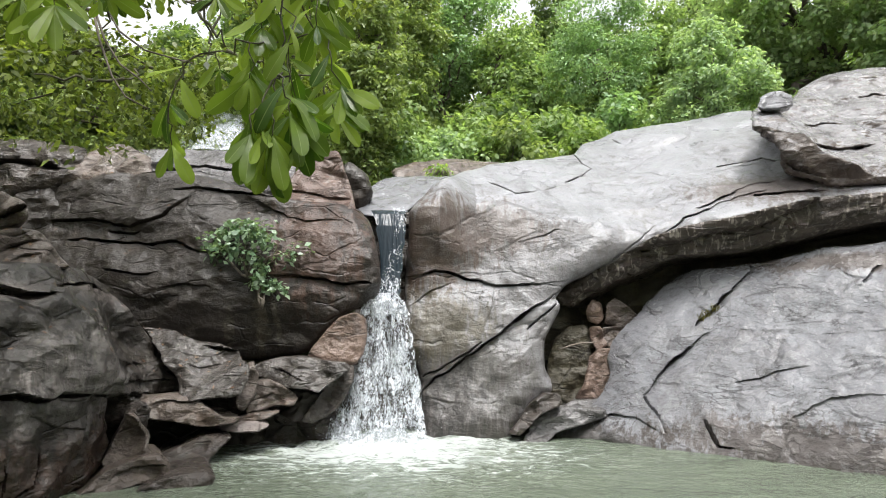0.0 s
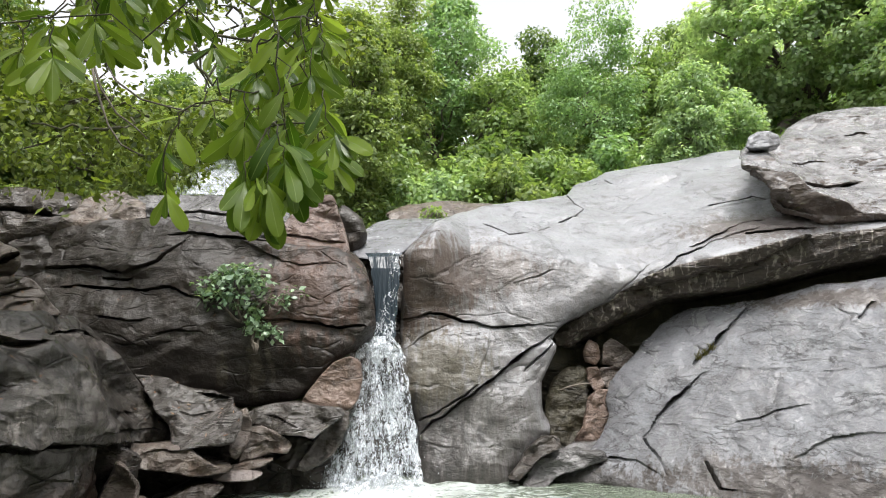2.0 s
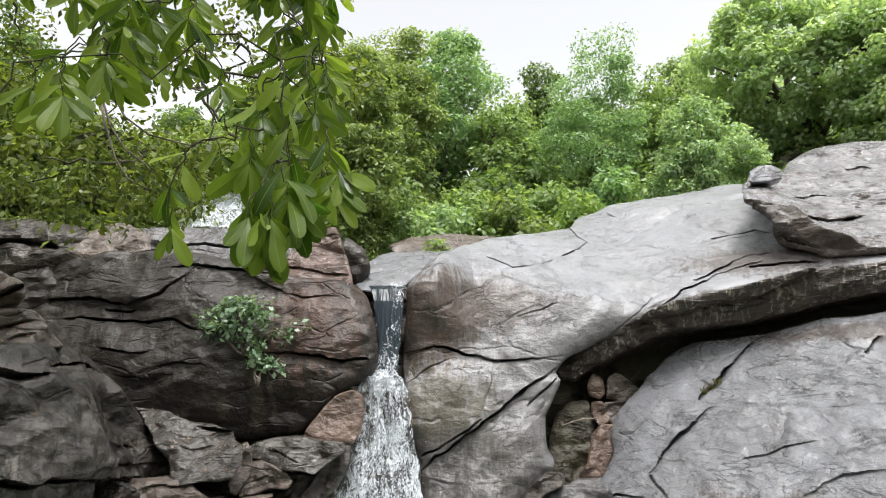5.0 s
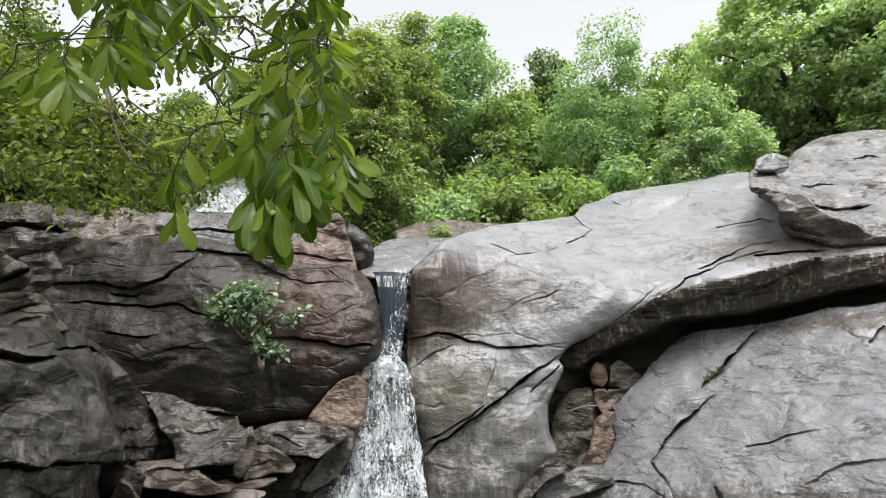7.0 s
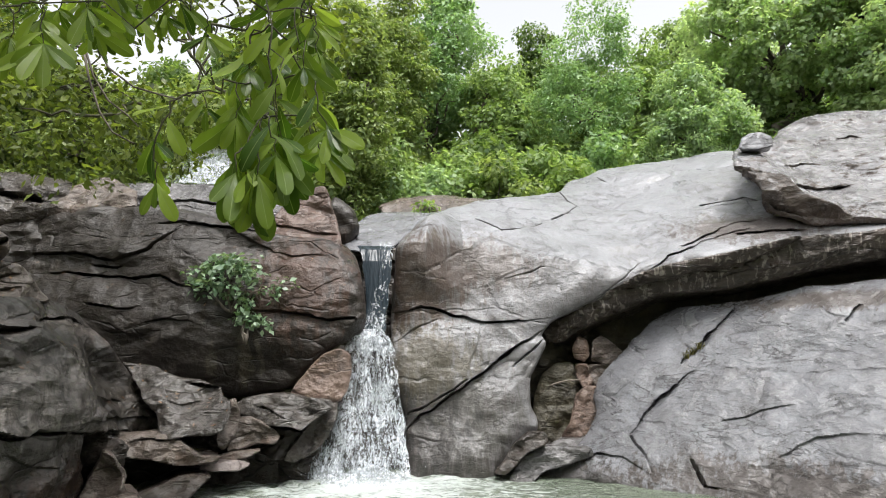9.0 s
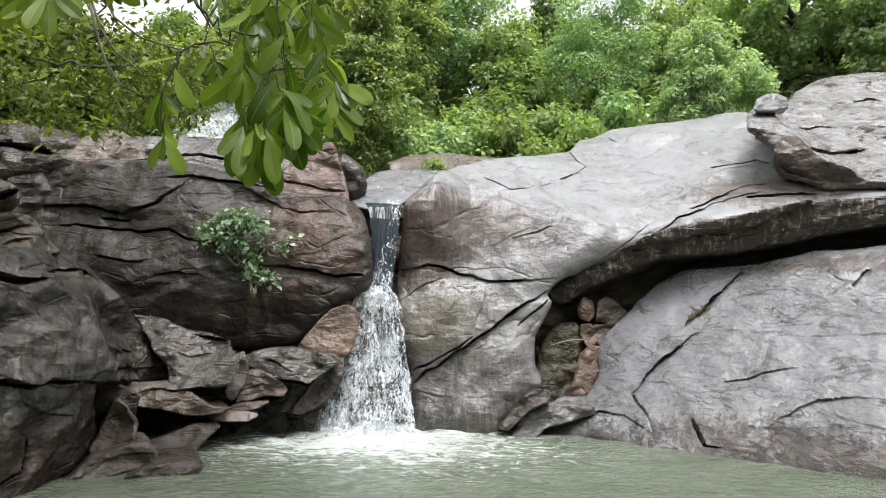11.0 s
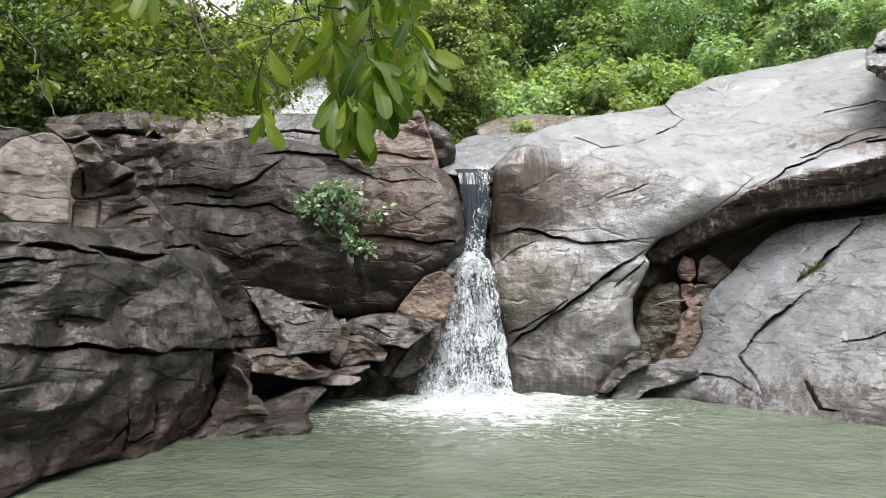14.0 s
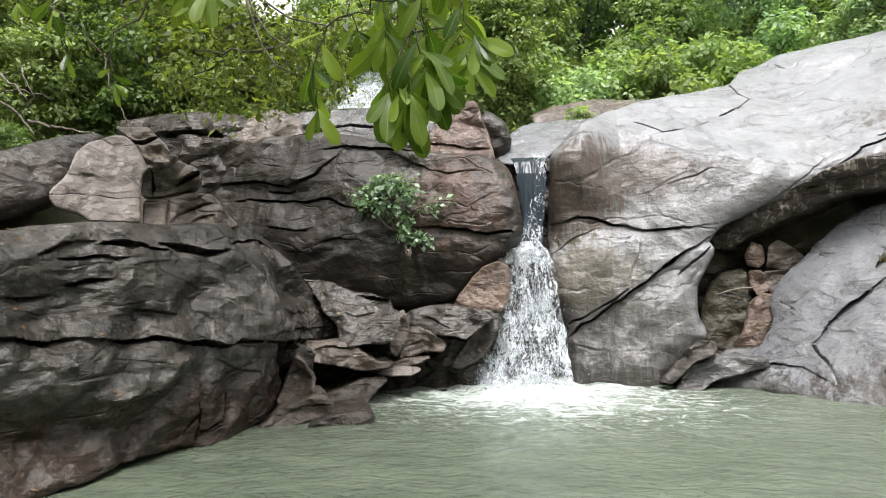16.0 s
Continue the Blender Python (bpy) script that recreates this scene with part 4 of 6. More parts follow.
boulder("upper_slab", [(-5.92, 4.09), (-5.91, 4.31), (-5.80, 4.49), (-5.57, 4.62), (-5.25, 4.65), (-4.98, 4.51), (-4.74, 4.36), (-4.61, 3.84), (-4.82, 3.73), (-5.24, 3.71), (-6.04, 3.75), (-6.04, 3.93)],
        lambda x, z: 10.05 + 0.7 * np.maximum(z - 4, 0), FACE, back=1.3, edge=0.08, bevel=0.08, lumps=0.05, lump_size=0.5, facet=0.22, facet_size=0.4, seed=23.0, broken=0.03, label='tan brown block lying on the great boulder', group='upper slabs',
        cracks=[([(-5.09, 3.97), (-4.89, 4.02), (-4.61, 4.05)], 0.05, 0.3, 0.05)])
boulder("upper_slab", [(-5.29, 4.56), (-4.86, 4.60), (-4.33, 4.60), (-3.80, 4.60), (-3.16, 4.54), (-2.44, 4.43), (-2.33, 3.60), (-3.05, 3.64), (-3.63, 3.70), (-4.14, 3.75), (-4.65, 3.76), (-4.91, 3.94), (-5.02, 4.30)],
        lambda x, z: 10.15 + 0.8 * np.maximum(z - 4, 0), SLATE, back=1.3, edge=0.08, bevel=0.06, lumps=0.05, lump_size=0.6, facet=0.2, facet_size=0.5, seed=23.5, broken=0.03, label='grey flat slab lying on the great boulder', group='upper slabs',
        cracks=[([(-4.77, 4.13), (-4.17, 4.20), (-3.46, 4.17), (-2.65, 4.08)], 0.025, 0.15, 0.05)])
boulder("peaked_rock", [(-2.46, 3.65), (-2.39, 3.91), (-2.18, 4.19), (-1.96, 4.34), (-1.73, 4.40), (-1.64, 4.37), (-1.54, 4.04), (-1.43, 3.75), (-1.31, 3.32), (-1.55, 3.33), (-1.99, 3.36), (-2.36, 3.43)],
        lambda x, z: 9.75 + 0.35 * (z - 3.6), PEAK, back=1.1, edge=0.05, bevel=0.05, lumps=0.04, lump_size=0.5, facet=0.22, facet_size=0.5, seed=24.0, broken=0.02, label='reddish peaked rock on the great boulder',
        creases=[((-1.29, 3.31), (-1.69, 4.69), 0.7, 0.3)],
        cracks=[([(-2.50, 3.74), (-2.09, 3.67), (-1.73, 3.59), (-1.38, 3.57)], 0.02, 0.12, 0.05)])
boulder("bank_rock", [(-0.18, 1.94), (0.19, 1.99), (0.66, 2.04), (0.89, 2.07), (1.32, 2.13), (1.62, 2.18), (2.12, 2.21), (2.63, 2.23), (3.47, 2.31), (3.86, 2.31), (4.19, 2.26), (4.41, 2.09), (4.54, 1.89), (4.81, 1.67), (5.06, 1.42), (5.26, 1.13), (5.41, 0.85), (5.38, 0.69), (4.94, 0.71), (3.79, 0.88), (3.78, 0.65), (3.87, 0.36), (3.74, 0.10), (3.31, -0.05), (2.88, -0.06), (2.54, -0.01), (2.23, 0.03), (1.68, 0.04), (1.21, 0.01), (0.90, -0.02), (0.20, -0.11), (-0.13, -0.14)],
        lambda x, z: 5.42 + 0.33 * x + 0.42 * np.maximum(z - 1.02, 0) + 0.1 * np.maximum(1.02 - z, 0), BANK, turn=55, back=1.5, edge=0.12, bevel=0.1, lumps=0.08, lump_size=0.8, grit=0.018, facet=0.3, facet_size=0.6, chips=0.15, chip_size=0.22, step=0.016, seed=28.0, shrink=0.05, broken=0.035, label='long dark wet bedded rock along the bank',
        creases=[((4.16, 0.56), (2.88, 2.34), 0.95, 0.7), ((0.18, 1.95), (3.45, 2.08), -0.15, 0.2), ((-0.07, 0.62), (2.34, 0.14), -0.5, 0.4), ((2.88, -0.14), (3.34, 0.98), 0.5, 0.6)],
        cracks=[([(0.19, 1.21), (0.82, 1.19), (1.25, 1.16), (1.76, 1.13), (2.18, 1.06), (2.81, 0.96), (3.32, 0.96), (3.69, 0.90), (5.35, 0.68)], 0.03, 0.14, 0.1),
                ([(2.28, 1.99), (2.53, 1.95), (2.86, 1.92), (3.02, 1.98)], 0.05, 0.2, 0.05),
                ([(1.67, 1.99), (1.85, 1.98), (2.04, 1.97), (2.33, 1.92)], 0.03, 0.14, 0.05),
                ([(3.03, 2.02), (3.47, 2.09), (4.14, 2.14), (4.39, 2.02)], 0.045, 0.18, -0.04),
                ([(1.10, 1.83), (1.23, 1.89), (1.37, 1.95), (1.62, 1.99)], 0.02, 0.1, 0.05),
                ([(1.31, 1.80), (1.49, 1.81), (1.67, 1.86), (1.91, 1.84)], 0.02, 0.08, 0.04),
                ([(1.90, 1.77), (2.13, 1.80), (2.37, 1.84)], 0.018, 0.08, 0.03),
                ([(1.34, 1.60), (1.52, 1.62), (1.72, 1.62)], 0.025, 0.12, 0.04),
                ([(0.84, 1.51), (0.95, 1.49), (1.07, 1.51), (1.24, 1.50)], 0.02, 0.08, 0.04),
                ([(3.92, 1.27), (4.43, 1.18), (4.71, 1.12)], 0.02, 0.1, 0.04),
                ([(3.67, 1.04), (4.49, 0.96), (5.08, 0.92)], 0.025, 0.12, 0.05),
                ([(2.53, 0.57), (2.52, 0.29), (2.49, 0.06)], 0.02, 0.2, 0.05),
                ([(2.88, 0.48), (2.84, 0.22), (2.63, 0.13), (2.53, 0.13)], 0.025, 0.2, 0.06),
                ([(2.51, 0.32), (2.39, 0.18), (2.09, 0.13)], 0.025, 0.15, 0.03),
                ([(3.44, 0.94), (3.39, 0.66), (3.30, 0.36), (2.99, 0.17)], 0.035, 0.22, 0.08),
                ([(1.29, 0.83), (1.56, 0.83), (1.85, 0.81)], 0.018, 0.04, -0.05),
                ([(2.68, 0.82), (3.03, 0.69), (3.41, 0.59)], 0.018, 0.05, 0.03),
                ([(1.68, 1.32), (2.00, 1.35), (2.40, 1.28)], 0.018, 0.05, 0.03),
                ([(2.46, 1.61), (2.77, 1.49), (3.09, 1.35)], 0.016, 0.04, -0.03)])
boulder("bank_slab", [(-2.65, 2.85), (-2.08, 2.95), (-1.66, 3.01), (-1.40, 3.14), (-1.16, 3.26), (-0.86, 3.35), (-0.76, 3.33), (-0.83, 2.97), (-1.07, 2.67), (-1.11, 2.47), (-1.34, 2.38), (-1.52, 2.29), (-1.84, 2.21), (-2.55, 2.14)],
        lambda x, z: 8.15 + 0.5 * x + 0.4 * (z - 2.2), WET, turn=35, back=1.4, edge=0.2, bevel=0.2, lumps=0.08, lump_size=0.8, facet=0.08, facet_size=0.7, seed=29.0, broken=0.03, label='dark smooth slab leaning on the bank rock')
boulder("pale_boulder", [(-1.11, 2.51), (-1.01, 2.64), (-0.96, 2.76), (-0.92, 2.92), (-0.84, 3.04), (-0.73, 3.12), (-0.61, 3.19), (-0.53, 3.21), (-0.44, 3.16), (-0.36, 3.06), (-0.31, 2.93), (-0.27, 2.85), (-0.33, 2.77), (-0.34, 2.51), (-0.32, 2.24), (-0.43, 2.22), (-0.58, 2.23), (-0.77, 2.23), (-0.89, 2.30), (-1.07, 2.35), (-1.12, 2.43)],
        lambda x, z: 7.6 + 0.5 * x + 0.3 * (z - 2.2), PALE, turn=35, back=1.0, edge=0.03, bevel=0.03, lumps=0.03, lump_size=0.5, facet=0.1, facet_size=0.5, chips=0.03, step=0.016, seed=30.0, broken=0.015, label='pinkish grey flat-faced boulder on the bank rock',
        creases=[((-0.85, 3.15), (-0.23, 2.84), 0, 0.1), ((-0.99, 3.04), (-1.15, 2.27), 0.6, 0.3)],
        cracks=[([(-0.86, 2.69), (-0.81, 2.68), (-0.75, 2.67)], 0.014, 0.05, 0.02)])
boulder("stepped_stone", [(-0.62, 3.32), (-0.41, 3.38), (-0.26, 3.35), (-0.12, 3.19), (-0.01, 3.03), (0.05, 3.02), (-0.06, 2.89), (-0.27, 2.85), (-0.32, 2.96), (-0.37, 3.10), (-0.47, 3.21)],
        lambda x, z: 7.72 + 0.5 * x + 0.3 * (z - 2.2), FACE, turn=35, back=1.0, edge=0.025, bevel=0.03, lumps=0.02, lump_size=0.4, facet=0.4, facet_size=0.3, chips=0.05, step=0.016, seed=31.0, broken=0.015, label='narrow grey brown stone on top of the stack', group='stepped stones',
        cracks=[([(-0.43, 3.16), (-0.32, 3.16), (-0.19, 3.23)], 0.03, 0.15, 0.08)])
boulder("stepped_stone", [(-0.34, 2.84), (-0.20, 2.90), (-0.06, 2.94), (0.05, 3.03), (0.19, 2.96), (0.26, 2.91), (0.29, 2.76), (0.24, 2.69), (0.06, 2.66), (-0.12, 2.59), (-0.24, 2.57), (-0.34, 2.56)],
        lambda x, z: 7.72 + 0.5 * x + 0.3 * (z - 2.2), FACE, turn=35, back=1.0, edge=0.025, bevel=0.03, lumps=0.02, lump_size=0.4, facet=0.36, facet_size=0.3, chips=0.05, step=0.016, seed=31.3, broken=0.015, label='blocky brown stone with a dark hollow', group='stepped stones',
        creases=[((-0.20, 2.77), (0.15, 2.79), 0.5, 0.2)],
        cracks=[([(0.01, 2.72), (0.15, 2.80), (0.28, 2.89)], 0.05, 0.2, 0.12),
                ([(-0.24, 2.86), (-0.23, 2.70), (-0.24, 2.58)], 0.016, 0.15, 0)])
boulder("stepped_stone", [(-0.33, 2.53), (-0.06, 2.57), (0.21, 2.66), (0.38, 2.66), (0.47, 2.61), (0.54, 2.50), (0.63, 2.37), (0.72, 2.25), (-0.06, 2.22), (-0.33, 2.22)],
        lambda x, z: 7.72 + 0.5 * x + 0.3 * (z - 2.2), FACE, turn=35, back=1.0, edge=0.025, bevel=0.03, lumps=0.02, lump_size=0.4, facet=0.34, facet_size=0.35, chips=0.05, step=0.016, seed=31.6, broken=0.015, label='broad broken grey stone at the foot of the stack', group='stepped stones',
        creases=[((0.75, 2.13), (0.37, 2.73), 0.6, 0.3)],
        cracks=[([(-0.07, 2.26), (0.03, 2.39), (0.21, 2.47), (0.43, 2.53)], 0.02, 0.12, 0.05),
                ([(0.15, 2.27), (0.27, 2.35), (0.43, 2.40)], 0.016, 0.08, 0.04),
                ([(-0.07, 2.55), (-0.06, 2.39), (-0.07, 2.24)], 0.014, 0.1, 0)])
boulder("low_slab", [(-4.16, 1.64), (-3.87, 1.60), (-3.58, 1.57), (-3.26, 1.44), (-2.96, 1.39), (-2.71, 1.31), (-2.65, 1.20), (-2.53, 1.15), (-2.46, 0.97), (-2.50, 0.80), (-2.65, 0.76), (-2.88, 0.75), (-3.11, 0.70), (-3.28, 0.79), (-3.36, 0.92), (-3.62, 1.21)],
        lambda x, z: 8.3 + 0.75 * (z - 0.9), SHEEN, back=0.9, edge=0.03, bevel=0.04, lumps=0.02, lump_size=0.35, facet=0.264, facet_size=0.34, chips=0.108, grit=0.016, step=0.016, seed=40, broken=0.018, label='wet grey slab sloping below the great boulder', group='low stones',
        cracks=[([(-3.19, 1.37), (-2.97, 1.34), (-2.69, 1.31)], 0.03, 0.12, 0.05),
                ([(-3.39, 1.19), (-3.12, 1.10), (-2.80, 1.13)], 0.014, 0.04, 0.03),
                ([(-2.98, 0.88), (-2.77, 0.99), (-2.54, 1.03)], 0.016, 0.05, 0.04)])
boulder("low_stone", [(-4.00, 0.83), (-3.63, 0.77), (-3.29, 0.80), (-2.96, 0.70), (-2.81, 0.59), (-2.70, 0.52), (-2.47, 0.52), (-2.54, 0.44), (-2.88, 0.40), (-3.19, 0.47), (-3.61, 0.52), (-3.92, 0.52)],
        lambda x, z: 8.1 + 0.5 * (z - 0.6), FACE, back=0.9, edge=0.03, bevel=0.04, lumps=0.02, lump_size=0.35, facet=0.308, facet_size=0.34, chips=0.108, grit=0.016, step=0.016, seed=41, broken=0.018, label='brown wet stone under the slab', group='low stones',
        cracks=[([(-3.56, 0.66), (-3.33, 0.73), (-3.09, 0.69)], 0.02, 0.1, 0.03)])
boulder("low_stone", [(-2.68, 0.68), (-2.64, 0.98), (-2.60, 1.14), (-2.50, 1.17), (-2.44, 0.99), (-2.46, 0.73), (-2.57, 0.53), (-2.66, 0.56)],
        lambda x, z: 8.4 + 0.2 * z, FACE, back=0.9, edge=0.03, bevel=0.04, lumps=0.02, lump_size=0.35, facet=0.22, facet_size=0.34, chips=0.09, grit=0.016, step=0.016, seed=42, broken=0.018, label='narrow upright stone between wet stones', group='low stones')
boulder("low_stone", [(-2.61, 1.06), (-2.46, 1.17), (-2.22, 1.22), (-1.88, 1.24), (-1.60, 1.18), (-1.31, 1.14), (-1.25, 1.05), (-1.45, 0.91), (-1.62, 0.75), (-1.82, 0.80), (-2.10, 0.82), (-2.33, 0.92), (-2.54, 0.97)],
        lambda x, z: 8.8 + 0.55 * (z - 0.9), SHEEN, back=0.9, edge=0.03, bevel=0.04, lumps=0.02, lump_size=0.35, facet=0.264, facet_size=0.34, chips=0.108, grit=0.016, step=0.016, seed=43, broken=0.018, label='flat-topped wet stone beside the fall', group='low stones',
        cracks=[([(-2.35, 1.07), (-2.02, 0.99), (-1.73, 0.86)], 0.014, 0.04, 0.03)])
boulder("low_stone", [(-2.59, 0.50), (-2.55, 0.74), (-2.49, 0.92), (-2.32, 0.94), (-2.07, 0.84), (-1.91, 0.69), (-1.96, 0.58), (-2.20, 0.60), (-2.39, 0.53)],
        lambda x, z: 8.6 + 0.4 * (z - 0.5), FACE, back=0.9, edge=0.03, bevel=0.04, lumps=0.02, lump_size=0.35, facet=0.22, facet_size=0.34, chips=0.09, grit=0.016, step=0.016, seed=44, broken=0.018, label='rounded brown stone wedged under others', group='low stones',
        cracks=[([(-2.50, 0.68), (-2.27, 0.74), (-2.03, 0.73)], 0.012, 0.05, 0.04)])
boulder("low_stone", [(-1.69, 0.72), (-1.50, 0.93), (-1.34, 1.11), (-1.22, 1.10), (-1.21, 0.91), (-1.31, 0.69), (-1.45, 0.51), (-1.62, 0.39), (-1.79, 0.32), (-1.93, 0.36)],
        lambda x, z: 8.95 + 0.1 * z, WET, back=0.9, edge=0.03, bevel=0.04, lumps=0.02, lump_size=0.35, facet=0.132, facet_size=0.34, chips=0.054, grit=0.016, step=0.016, seed=45, broken=0.018, label='dark smooth stone at the edge of the fall', group='low stones')
boulder("low_stone", [(-2.20, 0.78), (-1.91, 0.76), (-1.68, 0.70), (-1.79, 0.40), (-2.02, 0.35), (-2.27, 0.46), (-2.03, 0.58)],
        lambda x, z: 8.85 + 0.3 * z, BROWN, back=0.9, edge=0.03, bevel=0.04, lumps=0.02, lump_size=0.35, facet=0.22, facet_size=0.34, chips=0.09, grit=0.016, step=0.016, seed=45.5, broken=0.018, label='dark brown stone under the flat-topped stone', group='low stones')
boulder("low_stone", [(-2.71, 0.43), (-2.50, 0.51), (-2.09, 0.54), (-2.22, 0.46), (-2.41, 0.40), (-2.60, 0.38)],
        lambda x, z: 8.5 + 0.6 * (z - 0.4), FACE, back=0.9, edge=0.03, bevel=0.04, lumps=0.02, lump_size=0.35, facet=0.176, facet_size=0.34, chips=0.072, grit=0.016, step=0.016, seed=46, broken=0.018, label='thin flat wet stone', group='low stones')
boulder("low_stone", [(-2.83, 0.37), (-2.65, 0.43), (-2.31, 0.41), (-2.19, 0.36), (-2.33, 0.30), (-2.63, 0.30), (-2.79, 0.32)],
        lambda x, z: 8.35 + 0.6 * (z - 0.3), PALE, back=0.9, edge=0.03, bevel=0.04, lumps=0.02, lump_size=0.35, facet=0.176, facet_size=0.34, chips=0.072, grit=0.016, step=0.016, seed=46.5, broken=0.018, label='thin pale wet stone', group='low stones')
boulder("low_slab", [(-3.51, 0.07), (-3.22, 0.17), (-2.94, 0.32), (-2.53, 0.30), (-2.69, 0.15), (-2.80, 0.03), (-2.87, 0.01), (-3.17, -0.00), (-3.44, -0.01)],
        lambda x, z: 7.9 + 0.7 * z, WET, back=0.9, edge=0.03, bevel=0.04, lumps=0.02, lump_size=0.35, facet=0.11, facet_size=0.34, chips=0.054, grit=0.016, step=0.016, seed=47, broken=0.018, label='tilted wet slab at the water', group='low stones')
boulder("tan_boulder", [(-1.92, 1.15), (-1.81, 1.37), (-1.63, 1.59), (-1.45, 1.76), (-1.24, 1.84), (-1.10, 1.77), (-1.06, 1.53), (-1.10, 1.26), (-1.20, 1.12), (-1.36, 1.07), (-1.63, 1.14)],
        lambda x, z: 9.1, PINK, back=0.9, edge=0.03, bevel=0.04, lumps=0.02, lump_size=0.35, facet=0.132, facet_size=0.34, chips=0.036, grit=0.016, step=0.016, seed=48, broken=0.018, shrink=0.05, label='smooth tan boulder beside the fall', group='low stones',
        creases=[((-1.10, 1.05), (-1.32, 2.01), 0.7, 0.2)])
# Added filler standing in for the dark wedge between bank and standing stone.
boulder("foot_rock", [(-4.58, 0.84), (-3.76, 0.84), (-3.44, 0.70), (-3.50, 0.42), (-3.66, 0.20), (-3.81, -0.05), (-4.11, -0.31), (-4.51, -0.43)],
        lambda x, z: 7.75 + 0.1 * z, WET, back=0.9, edge=0.03, bevel=0.04, lumps=0.02, lump_size=0.35, facet=0.264, facet_size=0.34, chips=0.09, grit=0.016, step=0.016, seed=52, broken=0.018, label='dark filler rock added in the recess at the end of the bank')
boulder("standing_stone", [(-3.62, 0.16), (-3.57, 0.38), (-3.51, 0.56), (-3.41, 0.72), (-3.25, 0.66), (-3.17, 0.47), (-3.12, 0.32), (-3.06, 0.17), (-3.31, 0.11)],
        lambda x, z: 7.0 + 0.25 * z, FACE, back=0.9, edge=0.03, bevel=0.04, lumps=0.02, lump_size=0.35, facet=0.22, facet_size=0.34, chips=0.09, grit=0.016, step=0.016, seed=49, broken=0.018, label='reddish standing stone at the shore', group='low stones',
        creases=[((-3.09, 0.15), (-3.25, 0.71), 0.7, 0.2)])
boulder("shore_stone", [(-3.64, -0.07), (-3.51, 0.05), (-3.41, 0.18), (-3.26, 0.23), (-3.08, 0.29), (-2.95, 0.29), (-2.87, 0.19), (-2.88, 0.08), (-3.02, 0.02), (-3.19, -0.01), (-3.44, -0.05)],
        lambda x, z: 6.75 + 0.7 * (x + 3.2) + 0.35 * z, FACE, back=0.9, edge=0.03, bevel=0.04, lumps=0.02, lump_size=0.35, facet=0.22, facet_size=0.34, chips=0.072, grit=0.016, step=0.016, seed=50, broken=0.018, label='rounded tan stone at the shore', group='low stones',
        cracks=[([(-3.34, 0.12), (-3.19, 0.18), (-3.03, 0.19), (-2.90, 0.15)], 0.016, 0.06, 0.06)])
boulder("shore_stone", [(-3.06, -0.00), (-2.92, 0.07), (-2.83, 0.10), (-2.61, 0.14), (-2.45, 0.14), (-2.37, 0.07), (-2.40, -0.01), (-2.60, -0.03), (-2.89, -0.05)],
        lambda x, z: 6.8 + 0.5 * (x + 2.65) + 0.4 * z, WET, back=0.9, edge=0.03, bevel=0.04, lumps=0.02, lump_size=0.35, facet=0.11, facet_size=0.34, chips=0.054, grit=0.016, step=0.016, seed=51, broken=0.018, label='flat dark stone in the water', group='low stones')
# Added backing that shuts light out of the hollow under the low stones.
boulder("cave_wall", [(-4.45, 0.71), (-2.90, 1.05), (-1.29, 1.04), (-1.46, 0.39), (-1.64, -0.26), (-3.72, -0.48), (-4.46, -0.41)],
        lambda x, z: 9.3, WET, back=0.8, edge=0.2, bevel=0.1, lumps=0.15, lump_size=0.5, step=0.06, seed=60.0, label='dark backing rock added behind the low stones')


# foliage
LEAF_DEEP = leaf_material("deep green foliage", (0.06, 0.112, 0.037), (0.19, 0.265, 0.09))
LEAF_OLIVE = leaf_material("olive green foliage", (0.12, 0.175, 0.06), (0.31, 0.38, 0.15))
LEAF_FRESH = leaf_material("fresh green foliage", (0.125, 0.2, 0.075), (0.33, 0.43, 0.19))
LEAF_BLUE = leaf_material("blue green fine foliage", (0.16, 0.27, 0.13), (0.33, 0.46, 0.26), amount=0.05)
LEAF_PALE = leaf_material("pale green foliage", (0.2, 0.3, 0.16), (0.42, 0.53, 0.33), amount=0.05)
LEAF_BROAD = leaf_material("broad pale green foliage", (0.28, 0.38, 0.22), (0.56, 0.66, 0.44), amount=0.0)
LEAF_LIME = leaf_material("lime green foliage", (0.13, 0.22, 0.06), (0.33, 0.43, 0.15), amount=0.3)
TWIG = bark_material("green brown twig bark", (0.03, 0.03, 0.015), (0.09, 0.085, 0.045))
LEAF_TWIG = leaf_material("small olive twig leaf", (0.03, 0.05, 0.008), (0.2, 0.25, 0.05))
LEAF_ROCK = leaf_material("blue green rock plant foliage", (0.05, 0.11, 0.05), (0.3, 0.4, 0.27), gloss=0.3, through_light=0.3, amount=0.0)
LEAF_NEAR = leaf_material("large glossy hanging leaf", (0.05, 0.11, 0.012), (0.3, 0.4, 0.075), gloss=0.32, through_light=0.55, each=True)
tree("tree", (-1.78, 14.60, 3.76), 7.37, (0.89, 0.80), 90, 230, 0.140, LEAF_OLIVE, 11, "olive green tree with dense small leaves behind the lip", low=0.02, clump=0.46, trunk=0.13, aspect=0.50, limbs=14, droop=0.25, group="forest trees")
tree("tree", (0.11, 21.00, 5.04), 10.00, (1.83, 1.65), 85, 210, 0.170, LEAF_BLUE, 12, "tall airy tree with pale grey-green leaves", low=0.30, clump=0.60, trunk=0.16, aspect=0.50, limbs=14, droop=0.25, group="forest trees")
tree("tree", (-1.35, 18.50, 4.54), 9.12, (1.29, 1.16), 75, 220, 0.150, LEAF_OLIVE, 31, "slender olive green tree", low=0.10, clump=0.58, trunk=0.13, aspect=0.50, limbs=14, droop=0.25, group="forest trees")
